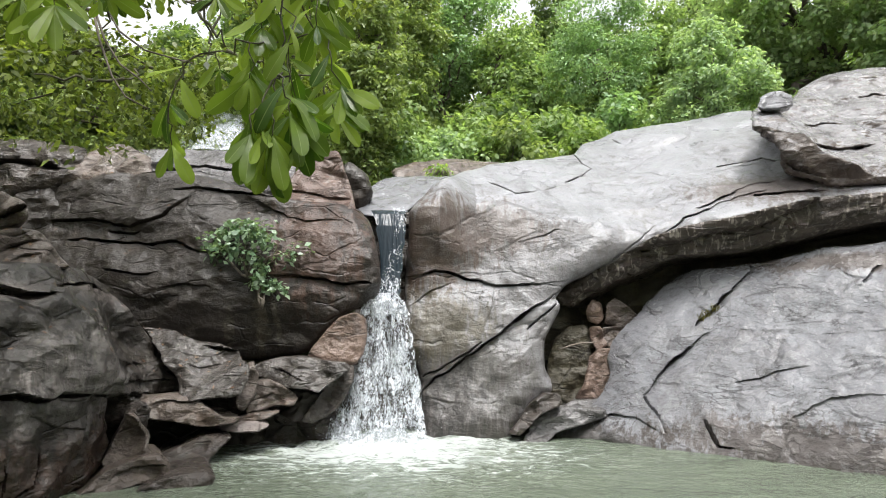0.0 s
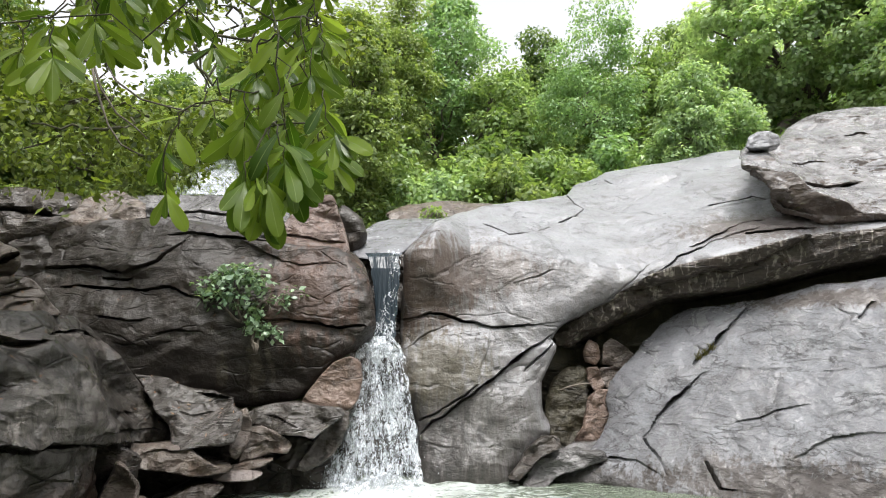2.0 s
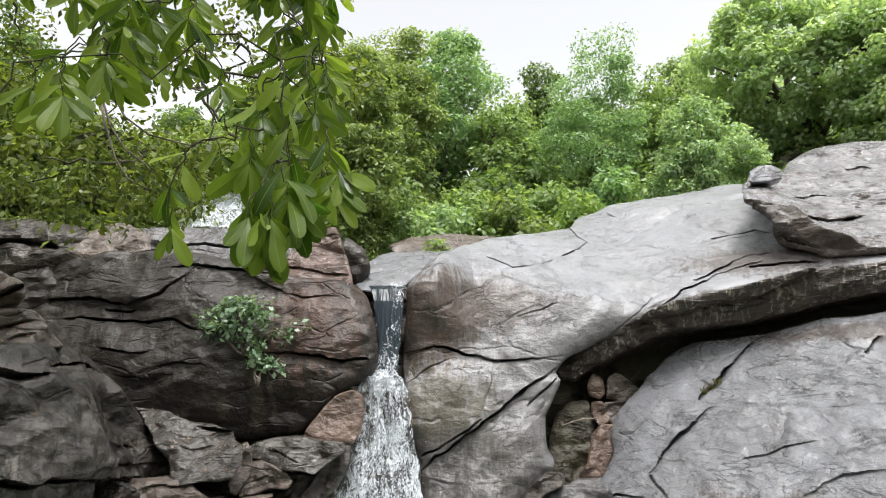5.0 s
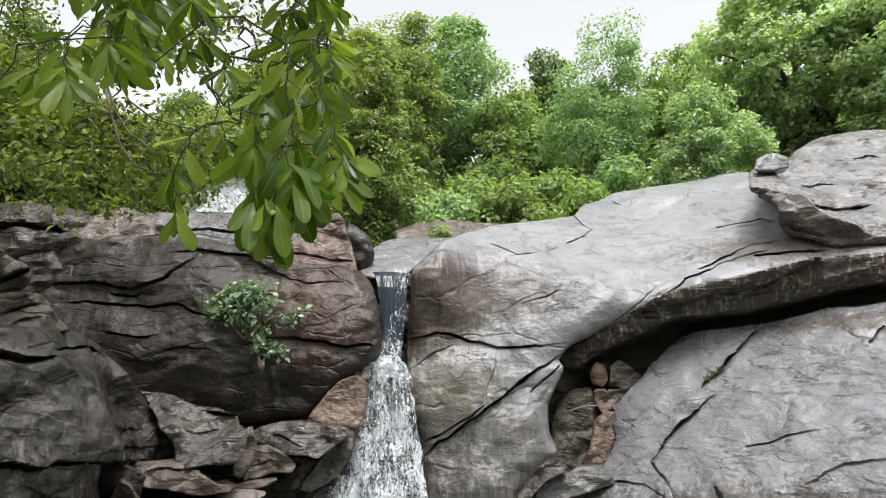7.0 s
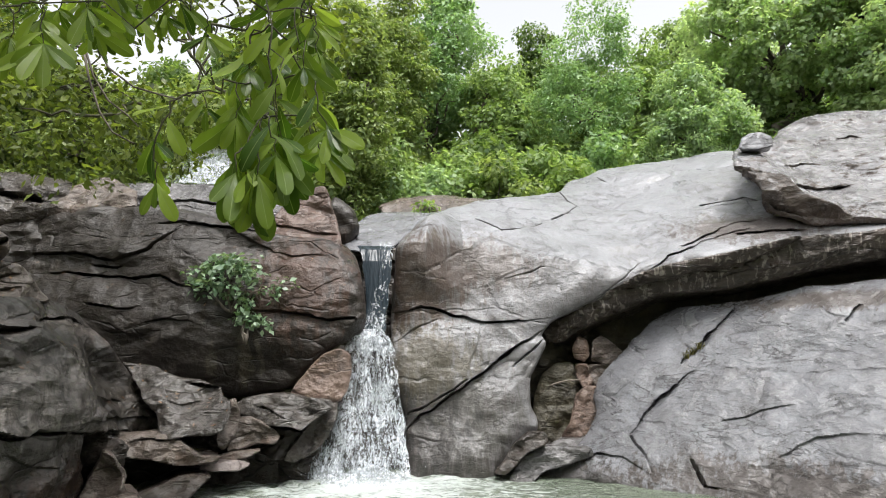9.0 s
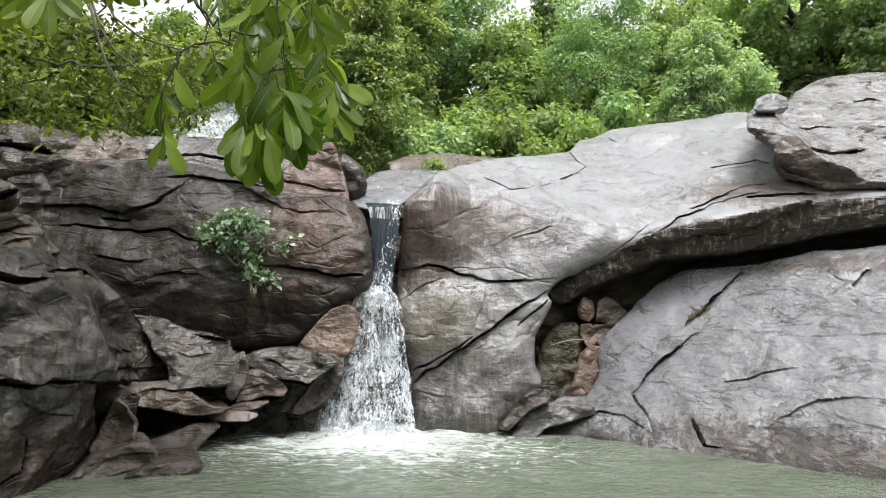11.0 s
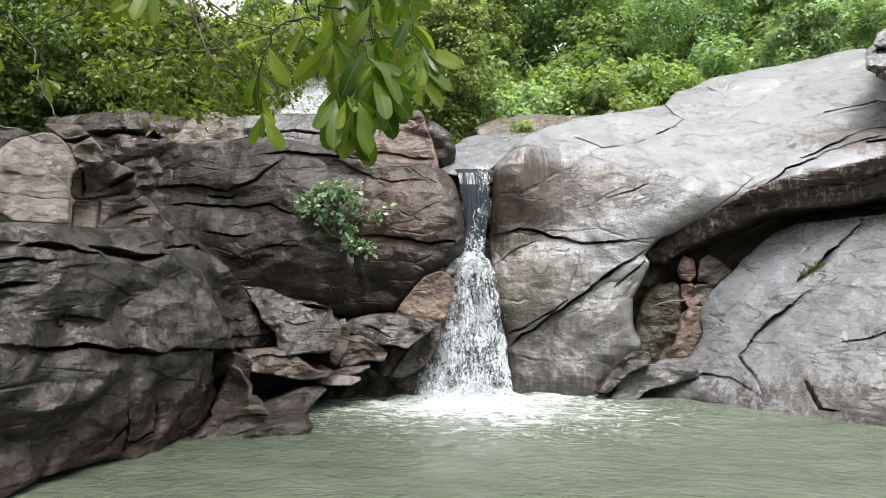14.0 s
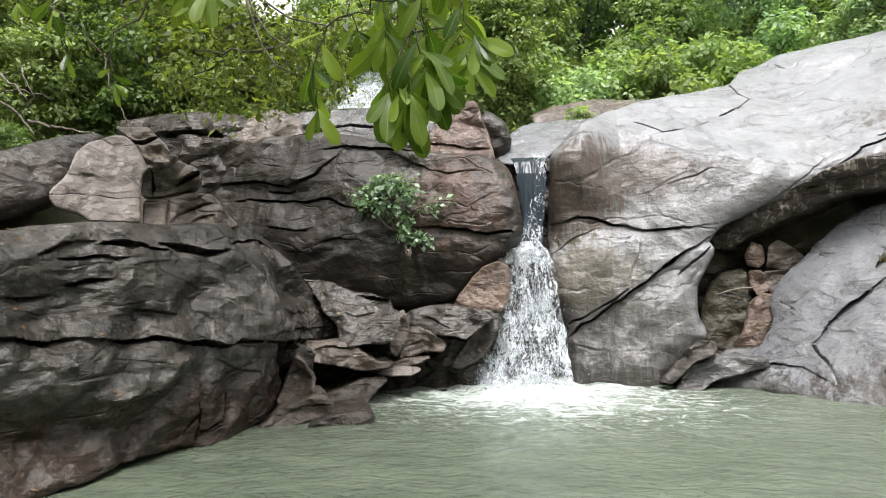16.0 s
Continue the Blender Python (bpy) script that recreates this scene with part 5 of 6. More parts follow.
tree("tree", (2.20, 20.00, 5.08), 7.68, (1.31, 1.18), 70, 210, 0.170, LEAF_FRESH, 13, "fresh green young tree", low=0.10, clump=0.60, trunk=0.13, aspect=0.50, limbs=14, droop=0.25, group="forest trees")
tree("tree", (4.37, 18.00, 5.11), 7.34, (1.49, 1.34), 100, 300, 0.110, LEAF_BLUE, 14, "rounded tree with fine blue-green leaves", low=0.05, clump=0.58, trunk=0.13, aspect=0.50, limbs=14, droop=0.25, group="forest trees")
tree("tree", (4.17, 24.00, 6.27), 9.34, (1.67, 1.51), 70, 260, 0.170, LEAF_DEEP, 15, "dark green tree deeper in the woods", low=0.10, clump=0.58, trunk=0.13, aspect=0.50, limbs=14, droop=0.25, group="forest trees")
tree("tree", (6.35, 14.60, 4.83), 3.80, (1.08, 0.97), 60, 260, 0.120, LEAF_PALE, 16, "small spreading tree with pale green leaves", low=0.25, clump=0.42, trunk=0.08, aspect=0.50, limbs=14, droop=0.25, group="forest trees")
tree("tree", (6.81, 19.50, 5.90), 6.22, (1.19, 1.07), 70, 210, 0.170, LEAF_FRESH, 17, "bright green tree between taller ones", low=0.10, clump=0.58, trunk=0.13, aspect=0.50, limbs=14, droop=0.25, group="forest trees")
tree("tree", (10.73, 18.00, 6.04), 8.58, (3.29, 2.96), 190, 210, 0.165, LEAF_BROAD, 18, "large spreading tree with broad pale leaves", low=0.28, clump=0.5, trunk=0.22, aspect=0.70, limbs=22, droop=0.25, group="forest trees")
tree("tree", (12.42, 15.50, 5.54), 7.60, (2.3, 2.0), 150, 220, 0.165, LEAF_BROAD, 19, "large tree with broad green leaves", low=0.25, clump=0.55, trunk=0.20, aspect=0.70, limbs=18, droop=0.25, group="forest trees")
tree("tree", (9.71, 24.00, 7.24), 9.09, (1.88, 1.69), 70, 260, 0.180, LEAF_FRESH, 20, "bright tree on the slope", low=0.10, clump=0.58, trunk=0.13, aspect=0.50, limbs=14, droop=0.25, group="forest trees")
tree("tree", (-17.45, 17.00, 5.76), 6.55, (1.41, 1.27), 80, 200, 0.190, LEAF_OLIVE, 100, "olive green woodland tree", low=0.03, clump=0.58, trunk=0.13, aspect=0.50, limbs=14, droop=0.25, group="forest trees")
tree("tree", (-13.58, 16.00, 4.86), 6.27, (1.32, 1.19), 80, 200, 0.190, LEAF_DEEP, 101, "dark green woodland tree", low=0.03, clump=0.58, trunk=0.13, aspect=0.50, limbs=14, droop=0.25, group="forest trees")
tree("tree", (-10.73, 15.50, 4.25), 6.07, (1.28, 1.15), 80, 200, 0.190, LEAF_FRESH, 102, "fresh green woodland tree", low=0.03, clump=0.58, trunk=0.13, aspect=0.50, limbs=14, droop=0.25, group="forest trees")
tree("tree", (-9.10, 16.50, 4.16), 5.50, (1.37, 1.23), 80, 200, 0.190, LEAF_OLIVE, 103, "olive green woodland tree", low=0.03, clump=0.58, trunk=0.13, aspect=0.50, limbs=14, droop=0.25, group="forest trees")
tree("tree", (-6.99, 17.00, 4.24), 5.63, (1.41, 1.27), 80, 200, 0.190, LEAF_DEEP, 104, "dark green woodland tree", low=0.03, clump=0.58, trunk=0.13, aspect=0.50, limbs=14, droop=0.25, group="forest trees")
tree("tree", (-4.69, 16.00, 4.04), 6.66, (1.32, 1.19), 80, 200, 0.190, LEAF_FRESH, 105, "fresh green woodland tree", low=0.03, clump=0.58, trunk=0.13, aspect=0.50, limbs=14, droop=0.25, group="forest trees")
tree("tree", (-3.56, 18.00, 4.44), 7.75, (1.49, 1.34), 80, 200, 0.190, LEAF_OLIVE, 106, "olive green woodland tree", low=0.03, clump=0.58, trunk=0.13, aspect=0.50, limbs=14, droop=0.25, group="forest trees")
tree("tree", (-3.37, 24.00, 5.64), 10.32, (1.99, 1.79), 80, 200, 0.190, LEAF_DEEP, 107, "dark green woodland tree", low=0.03, clump=0.58, trunk=0.13, aspect=0.50, limbs=14, droop=0.25, group="forest trees")
tree("tree", (1.38, 27.00, 6.32), 9.09, (2.23, 2.01), 80, 200, 0.190, LEAF_FRESH, 108, "fresh green woodland tree", low=0.03, clump=0.58, trunk=0.13, aspect=0.50, limbs=14, droop=0.25, group="forest trees")
tree("tree", (7.53, 27.00, 7.55), 7.51, (2.23, 2.01), 80, 200, 0.190, LEAF_OLIVE, 109, "olive green woodland tree", low=0.03, clump=0.58, trunk=0.13, aspect=0.50, limbs=14, droop=0.25, group="forest trees")
tree("tree", (13.32, 26.00, 7.70), 9.82, (2.15, 1.94), 80, 200, 0.190, LEAF_DEEP, 110, "dark green woodland tree", low=0.03, clump=0.58, trunk=0.13, aspect=0.50, limbs=14, droop=0.25, group="forest trees")
tree("tree", (16.81, 25.00, 8.13), 10.96, (2.07, 1.86), 80, 200, 0.190, LEAF_FRESH, 111, "fresh green woodland tree", low=0.03, clump=0.58, trunk=0.13, aspect=0.50, limbs=14, droop=0.25, group="forest trees")
tree("tree", (17.75, 20.00, 7.30), 8.71, (1.66, 1.49), 80, 200, 0.190, LEAF_OLIVE, 112, "olive green woodland tree", low=0.03, clump=0.58, trunk=0.13, aspect=0.50, limbs=14, droop=0.25, group="forest trees")
tree("tree", (18.80, 18.00, 7.08), 7.87, (1.49, 1.34), 80, 200, 0.190, LEAF_DEEP, 113, "dark green woodland tree", low=0.03, clump=0.58, trunk=0.13, aspect=0.50, limbs=14, droop=0.25, group="forest trees")
tree("tree", (-10.54, 10.50, 3.48), 6.37, (1.37, 1.23), 120, 220, 0.120, LEAF_OLIVE, 140, "olive green tree on the near bank", low=0.05, clump=0.46, trunk=0.10, aspect=0.50, limbs=14, droop=0.25, group="forest trees")
tree("tree", (-9.10, 11.80, 3.22), 6.85, (1.54, 1.39), 120, 220, 0.120, LEAF_DEEP, 141, "dark green tree on the near bank", low=0.05, clump=0.46, trunk=0.10, aspect=0.50, limbs=14, droop=0.25, group="forest trees")
tree("tree", (-7.19, 12.40, 3.20), 4.81, (1.62, 1.46), 120, 220, 0.120, LEAF_OLIVE, 142, "olive green tree on the near bank", low=0.05, clump=0.46, trunk=0.10, aspect=0.50, limbs=14, droop=0.25, group="forest trees")
tree("tree", (-12.22, 9.50, 3.78), 5.82, (1.24, 1.12), 120, 220, 0.120, LEAF_DEEP, 143, "dark green tree on the near bank", low=0.05, clump=0.46, trunk=0.10, aspect=0.50, limbs=14, droop=0.25, group="forest trees")
tree("tree", (-5.80, 13.40, 3.52), 4.65, (1.75, 1.58), 120, 220, 0.120, LEAF_OLIVE, 144, "olive green tree on the near bank", low=0.05, clump=0.46, trunk=0.10, aspect=0.50, limbs=14, droop=0.25, group="forest trees")
tree("tree", (-11.57, 13.00, 3.90), 6.56, (1.70, 1.53), 120, 220, 0.120, LEAF_DEEP, 145, "dark green tree on the near bank", low=0.05, clump=0.46, trunk=0.10, aspect=0.50, limbs=14, droop=0.25, group="forest trees")
tree("tree", (-9.68, 14.50, 3.86), 5.98, (1.89, 1.71), 120, 220, 0.120, LEAF_OLIVE, 146, "olive green tree on the near bank", low=0.05, clump=0.46, trunk=0.10, aspect=0.50, limbs=14, droop=0.25, group="forest trees")
shrub("shrub", (0.07, 13.60, 3.56), (0.80, 0.60, 1.50), 22, 150, 0.130, LEAF_LIME, 200, "bright lime green bush under the trees", group="undergrowth")
shrub("shrub", (1.01, 13.80, 3.60), (0.80, 0.60, 1.10), 22, 150, 0.130, LEAF_PALE, 201, "pale green bush under the trees", group="undergrowth")
shrub("shrub", (1.92, 14.00, 3.82), (0.80, 0.60, 1.20), 22, 150, 0.130, LEAF_FRESH, 202, "fresh green bush under the trees", group="undergrowth")
shrub("shrub", (2.85, 14.20, 4.05), (0.90, 0.70, 1.30), 22, 150, 0.130, LEAF_LIME, 203, "yellow green bush under the trees", group="undergrowth")
shrub("shrub", (3.85, 14.50, 4.31), (0.90, 0.70, 1.20), 22, 150, 0.130, LEAF_FRESH, 204, "fresh green bush under the trees", group="undergrowth")
shrub("shrub", (4.85, 14.60, 4.53), (0.90, 0.70, 1.00), 22, 150, 0.130, LEAF_DEEP, 205, "dark green bush under the trees", group="undergrowth")
shrub("shrub", (-0.60, 13.40, 3.52), (0.60, 0.50, 1.20), 22, 150, 0.130, LEAF_DEEP, 206, "dark green bush under the trees", group="undergrowth")
shrub("shrub", (5.52, 14.20, 4.58), (0.80, 0.60, 0.90), 22, 150, 0.130, LEAF_FRESH, 207, "fresh green bush under the trees", group="undergrowth")
shrub("shrub", (7.31, 14.00, 4.90), (0.90, 0.70, 0.90), 22, 150, 0.130, LEAF_DEEP, 208, "dark green bush under the trees", group="undergrowth")
shrub("shrub", (8.58, 13.60, 5.08), (0.90, 0.70, 0.90), 22, 150, 0.130, LEAF_FRESH, 209, "fresh green bush under the trees", group="undergrowth")
shrub("shrub", (9.47, 13.00, 5.04), (0.90, 0.70, 0.90), 22, 150, 0.130, LEAF_FRESH, 210, "fresh green bush under the trees", group="undergrowth")
shrub("shrub", (0.23, 12.60, 3.27), (0.45, 0.30, 0.50), 22, 150, 0.130, LEAF_LIME, 211, "low yellow green plant", group="undergrowth")
shrub("shrub", (6.74, 12.90, 4.57), (0.30, 0.25, 0.35), 22, 150, 0.130, LEAF_LIME, 212, "small plant in the rock notch", group="undergrowth")
shrub("shrub", (-2.38, 15.50, 3.94), (1.50, 1.20, 3.00), 34, 150, 0.170, LEAF_DEEP, 260, "tall dark undergrowth bush behind the rocks", group="undergrowth")
shrub("shrub", (-1.15, 16.00, 4.04), (1.50, 1.20, 3.40), 34, 150, 0.170, LEAF_FRESH, 261, "tall fresh undergrowth bush behind the rocks", group="undergrowth")
shrub("shrub", (-0.27, 15.40, 3.92), (1.50, 1.20, 2.60), 34, 150, 0.170, LEAF_PALE, 262, "tall pale undergrowth bush behind the rocks", group="undergrowth")
shrub("shrub", (0.76, 16.50, 4.14), (1.50, 1.20, 3.20), 34, 150, 0.170, LEAF_FRESH, 263, "tall dark undergrowth bush behind the rocks", group="undergrowth")
shrub("shrub", (1.71, 15.60, 4.10), (1.50, 1.20, 2.40), 34, 150, 0.170, LEAF_OLIVE, 264, "tall fresh undergrowth bush behind the rocks", group="undergrowth")
shrub("shrub", (2.66, 16.20, 4.41), (1.50, 1.20, 3.00), 34, 150, 0.170, LEAF_FRESH, 265, "tall pale undergrowth bush behind the rocks", group="undergrowth")
shrub("shrub", (3.60, 15.80, 4.52), (1.50, 1.20, 2.20), 34, 150, 0.170, LEAF_LIME, 266, "tall dark undergrowth bush behind the rocks", group="undergrowth")
shrub("shrub", (4.81, 16.50, 4.90), (1.50, 1.20, 2.80), 34, 150, 0.170, LEAF_BLUE, 267, "tall fresh undergrowth bush behind the rocks", group="undergrowth")
shrub("shrub", (5.83, 16.00, 5.01), (1.50, 1.20, 2.60), 34, 150, 0.170, LEAF_FRESH, 268, "tall pale undergrowth bush behind the rocks", group="undergrowth")
shrub("shrub", (7.81, 16.80, 5.56), (1.50, 1.20, 2.60), 34, 150, 0.170, LEAF_DEEP, 269, "tall dark undergrowth bush behind the rocks", group="undergrowth")
shrub("shrub", (8.68, 15.60, 5.50), (1.50, 1.20, 1.80), 34, 150, 0.170, LEAF_DEEP, 270, "tall fresh undergrowth bush behind the rocks", group="undergrowth")
shrub("shrub", (9.72, 15.00, 5.44), (1.50, 1.20, 1.80), 34, 150, 0.170, LEAF_FRESH, 271, "tall pale undergrowth bush behind the rocks", group="undergrowth")
shrub("shrub", (-3.29, 15.20, 3.88), (1.50, 1.20, 2.80), 34, 150, 0.170, LEAF_OLIVE, 272, "tall dark undergrowth bush behind the rocks", group="undergrowth")
shrub("shrub", (-5.51, 18.50, 4.54), (2.40, 1.50, 3.60), 60, 110, 0.240, LEAF_DEEP, 300, "dense dark green woodland thicket behind the clearing", group="undergrowth")
shrub("shrub", (-4.93, 21.00, 5.04), (2.40, 1.50, 5.40), 60, 110, 0.240, LEAF_FRESH, 301, "dense fresh green woodland thicket behind the clearing", group="undergrowth")
shrub("shrub", (-4.03, 23.50, 5.54), (2.40, 1.50, 4.50), 60, 110, 0.240, LEAF_OLIVE, 302, "dense olive green woodland thicket behind the clearing", group="undergrowth")
shrub("shrub", (-2.00, 18.50, 4.54), (2.40, 1.50, 3.60), 60, 110, 0.240, LEAF_DEEP, 303, "dense dark green woodland thicket behind the clearing", group="undergrowth")
shrub("shrub", (-0.94, 21.00, 5.04), (2.40, 1.50, 5.40), 60, 110, 0.240, LEAF_FRESH, 304, "dense fresh green woodland thicket behind the clearing", group="undergrowth")
shrub("shrub", (0.44, 23.50, 5.54), (2.40, 1.50, 4.50), 60, 110, 0.240, LEAF_OLIVE, 305, "dense olive green woodland thicket behind the clearing", group="undergrowth")
shrub("shrub", (1.52, 18.50, 4.64), (2.40, 1.50, 3.60), 60, 110, 0.240, LEAF_DEEP, 306, "dense dark green woodland thicket behind the clearing", group="undergrowth")
shrub("shrub", (3.06, 21.00, 5.45), (2.40, 1.50, 5.40), 60, 110, 0.240, LEAF_FRESH, 307, "dense fresh green woodland thicket behind the clearing", group="undergrowth")
shrub("shrub", (4.92, 23.50, 6.32), (2.40, 1.50, 4.50), 60, 110, 0.240, LEAF_OLIVE, 308, "dense olive green woodland thicket behind the clearing", group="undergrowth")
shrub("shrub", (5.06, 18.50, 5.35), (2.40, 1.50, 3.60), 60, 110, 0.240, LEAF_DEEP, 309, "dense dark green woodland thicket behind the clearing", group="undergrowth")
shrub("shrub", (7.08, 21.00, 6.26), (2.40, 1.50, 5.40), 60, 110, 0.240, LEAF_FRESH, 310, "dense fresh green woodland thicket behind the clearing", group="undergrowth")
shrub("shrub", (9.42, 23.50, 7.14), (2.40, 1.50, 4.50), 60, 110, 0.240, LEAF_OLIVE, 311, "dense olive green woodland thicket behind the clearing", group="undergrowth")
shrub("shrub", (8.60, 18.50, 6.06), (2.40, 1.50, 3.60), 60, 110, 0.240, LEAF_DEEP, 312, "dense dark green woodland thicket behind the clearing", group="undergrowth")
shrub("shrub", (11.11, 21.00, 6.64), (2.40, 1.50, 5.40), 60, 110, 0.240, LEAF_FRESH, 313, "dense fresh green woodland thicket behind the clearing", group="undergrowth")
shrub("shrub", (13.93, 23.50, 7.31), (2.40, 1.50, 4.50), 60, 110, 0.240, LEAF_OLIVE, 314, "dense olive green woodland thicket behind the clearing", group="undergrowth")
shrub("shrub", (12.16, 18.50, 6.14), (2.40, 1.50, 3.60), 60, 110, 0.240, LEAF_DEEP, 315, "dense dark green woodland thicket behind the clearing", group="undergrowth")
shrub("shrub", (15.15, 21.00, 7.03), (2.40, 1.50, 5.40), 60, 110, 0.240, LEAF_FRESH, 316, "dense fresh green woodland thicket behind the clearing", group="undergrowth")
shrub("shrub", (18.46, 23.50, 8.12), (2.40, 1.50, 4.50), 60, 110, 0.240, LEAF_OLIVE, 317, "dense olive green woodland thicket behind the clearing", group="undergrowth")
shrub("shrub", (15.72, 18.50, 6.63), (2.40, 1.50, 3.60), 60, 110, 0.240, LEAF_DEEP, 318, "dense dark green woodland thicket behind the clearing", group="undergrowth")
shrub("shrub", (19.20, 21.00, 7.76), (2.40, 1.50, 5.40), 60, 110, 0.240, LEAF_FRESH, 319, "dense fresh green woodland thicket behind the clearing", group="undergrowth")
shrub("shrub", (-7.87, 11.60, 3.20), (0.90, 0.50, 1.00), 24, 170, 0.085, LEAF_DEEP, 230, "dark green bush behind the boulders", group="undergrowth")
shrub("shrub", (-6.47, 11.80, 2.35), (0.80, 0.50, 1.00), 24, 170, 0.085, LEAF_OLIVE, 231, "olive green bush behind the boulders", group="undergrowth")
shrub("shrub", (-4.74, 12.00, 1.75), (0.80, 0.50, 0.90), 24, 170, 0.085, LEAF_PALE, 232, "dark green bush behind the boulders", group="undergrowth")
shrub("shrub", (-3.57, 12.00, 1.75), (0.80, 0.50, 1.00), 24, 170, 0.085, LEAF_OLIVE, 233, "olive green bush behind the boulders", group="undergrowth")
shrub("shrub", (-8.43, 10.80, 3.20), (0.70, 0.50, 1.00), 24, 170, 0.085, LEAF_DEEP, 234, "dark green bush behind the boulders", group="undergrowth")
shrub("shrub", (-8.75, 9.60, 3.20), (0.80, 0.50, 1.00), 24, 170, 0.085, LEAF_DEEP, 235, "dark green bush behind the boulders", group="undergrowth")
shrub("shrub", (-9.44, 9.00, 3.28), (0.80, 0.50, 1.00), 24, 170, 0.085, LEAF_DEEP, 236, "dark green bush behind the boulders", group="undergrowth")

MIDRIB = leaf_material("pale leaf midrib", (0.22, 0.3, 0.09), (0.3, 0.38, 0.14))

# unseen woods added round the viewpoint to block low light, from trees already built
forest = [o for o in scene.objects if o.name.startswith("tree") and o.type == "EMPTY"]
spots = [(-24 + 3.2 * k, -5.5 - 1.2 * (k % 2)) for k in range(16)] + [(-27 + 3.6 * k, -10 - 1.5 * (k % 3)) for k in range(16)]
spots += [(13 + 2.5 * (k % 2), -3 + 2.4 * k) for k in range(5)] + [(-12 - 2.5 * (k % 2), -3 + 2.0 * k) for k in range(4)]
for k, (x, y) in enumerate(spots):
    copy_thing(forest[(5 * k) % len(forest)], pose(x, y, float(ground_z(x, y)), 0, 0, 40 * k))


# falling water
def falling_material(name, white, cover):
    m, n, l, b = shader(name)
    at = n.new("ShaderNodeNewGeometry").outputs["Position"]
    strands = noise_node(n, l, at, 6.0, 7, 0.75, (2.2, 2.2, 0.6), warp=1.2)
    drops = noise_node(n, l, at, 17, 5, 0.75, (1.0, 1.0, 0.75), warp=1.4)
    clumps = noise_node(n, l, at, 2.6, 4, 0.6, (1.4, 1.4, 0.8), warp=0.6)
    f = calc(n, l, "ADD", calc(n, l, "MULTIPLY", strands, 0.33), calc(n, l, "ADD", calc(n, l, "MULTIPLY", drops, 0.42), calc(n, l, "MULTIPLY", clumps, 0.25)))
    b.inputs["Base Color"].default_value = (*white, 1)
    b.inputs["Roughness"].default_value = 0.35
    b.inputs["Subsurface Weight"].default_value = 0.0
    bumped(n, l, b, [(strands, 0.6, 0.05), (drops, 0.5, 0.02)])
    clear = n.new("ShaderNodeBsdfTransparent")
    mix = n.new("ShaderNodeMixShader")
    l.new(ramp(n, l, f, [(cover[0], 0.0), (cover[1], 1.0)]), mix.inputs[0])
    l.new(clear.outputs[0], mix.inputs[1])
    l.new(b.outputs[0], mix.inputs[2])
    l.new(mix.outputs[0], n["Material Output"].inputs["Surface"])
    return m


def water_sheet(name, rows, material, parent, seed, ripple, out=0.0, bulge=0.12):
    """A hanging sheet of water through rows of middle and half width."""
    rows = np.array(rows)
    key = np.linspace(0, 1, len(rows))
    v, u = np.meshgrid(np.linspace(0, 1, 110), np.linspace(-1, 1, 60), indexing="ij")
    mid = [np.interp(v, key, rows[:, k]) for k in range(4)]
    P = np.stack([mid[0] + u * mid[3], mid[1] - out - bulge * (1 - u * u), mid[2]], -1).reshape(-1, 3)
    P[:, 1] += ripple * fractal(P * np.array([4, 1, 0.7]), 1.5, 4, seed)
    P[:, 0] += 0.05 * fractal(P * np.array([1, 1, 1]), 3.0, 3, seed + 2) * np.abs(u.ravel()) ** 3
    i = np.arange(v.size).reshape(v.shape)
    f = np.stack([i[1:, :-1], i[1:, 1:], i[:-1, 1:], i[:-1, :-1]], -1).reshape(-1, 4)
    return part(name, P, f, material, parent)


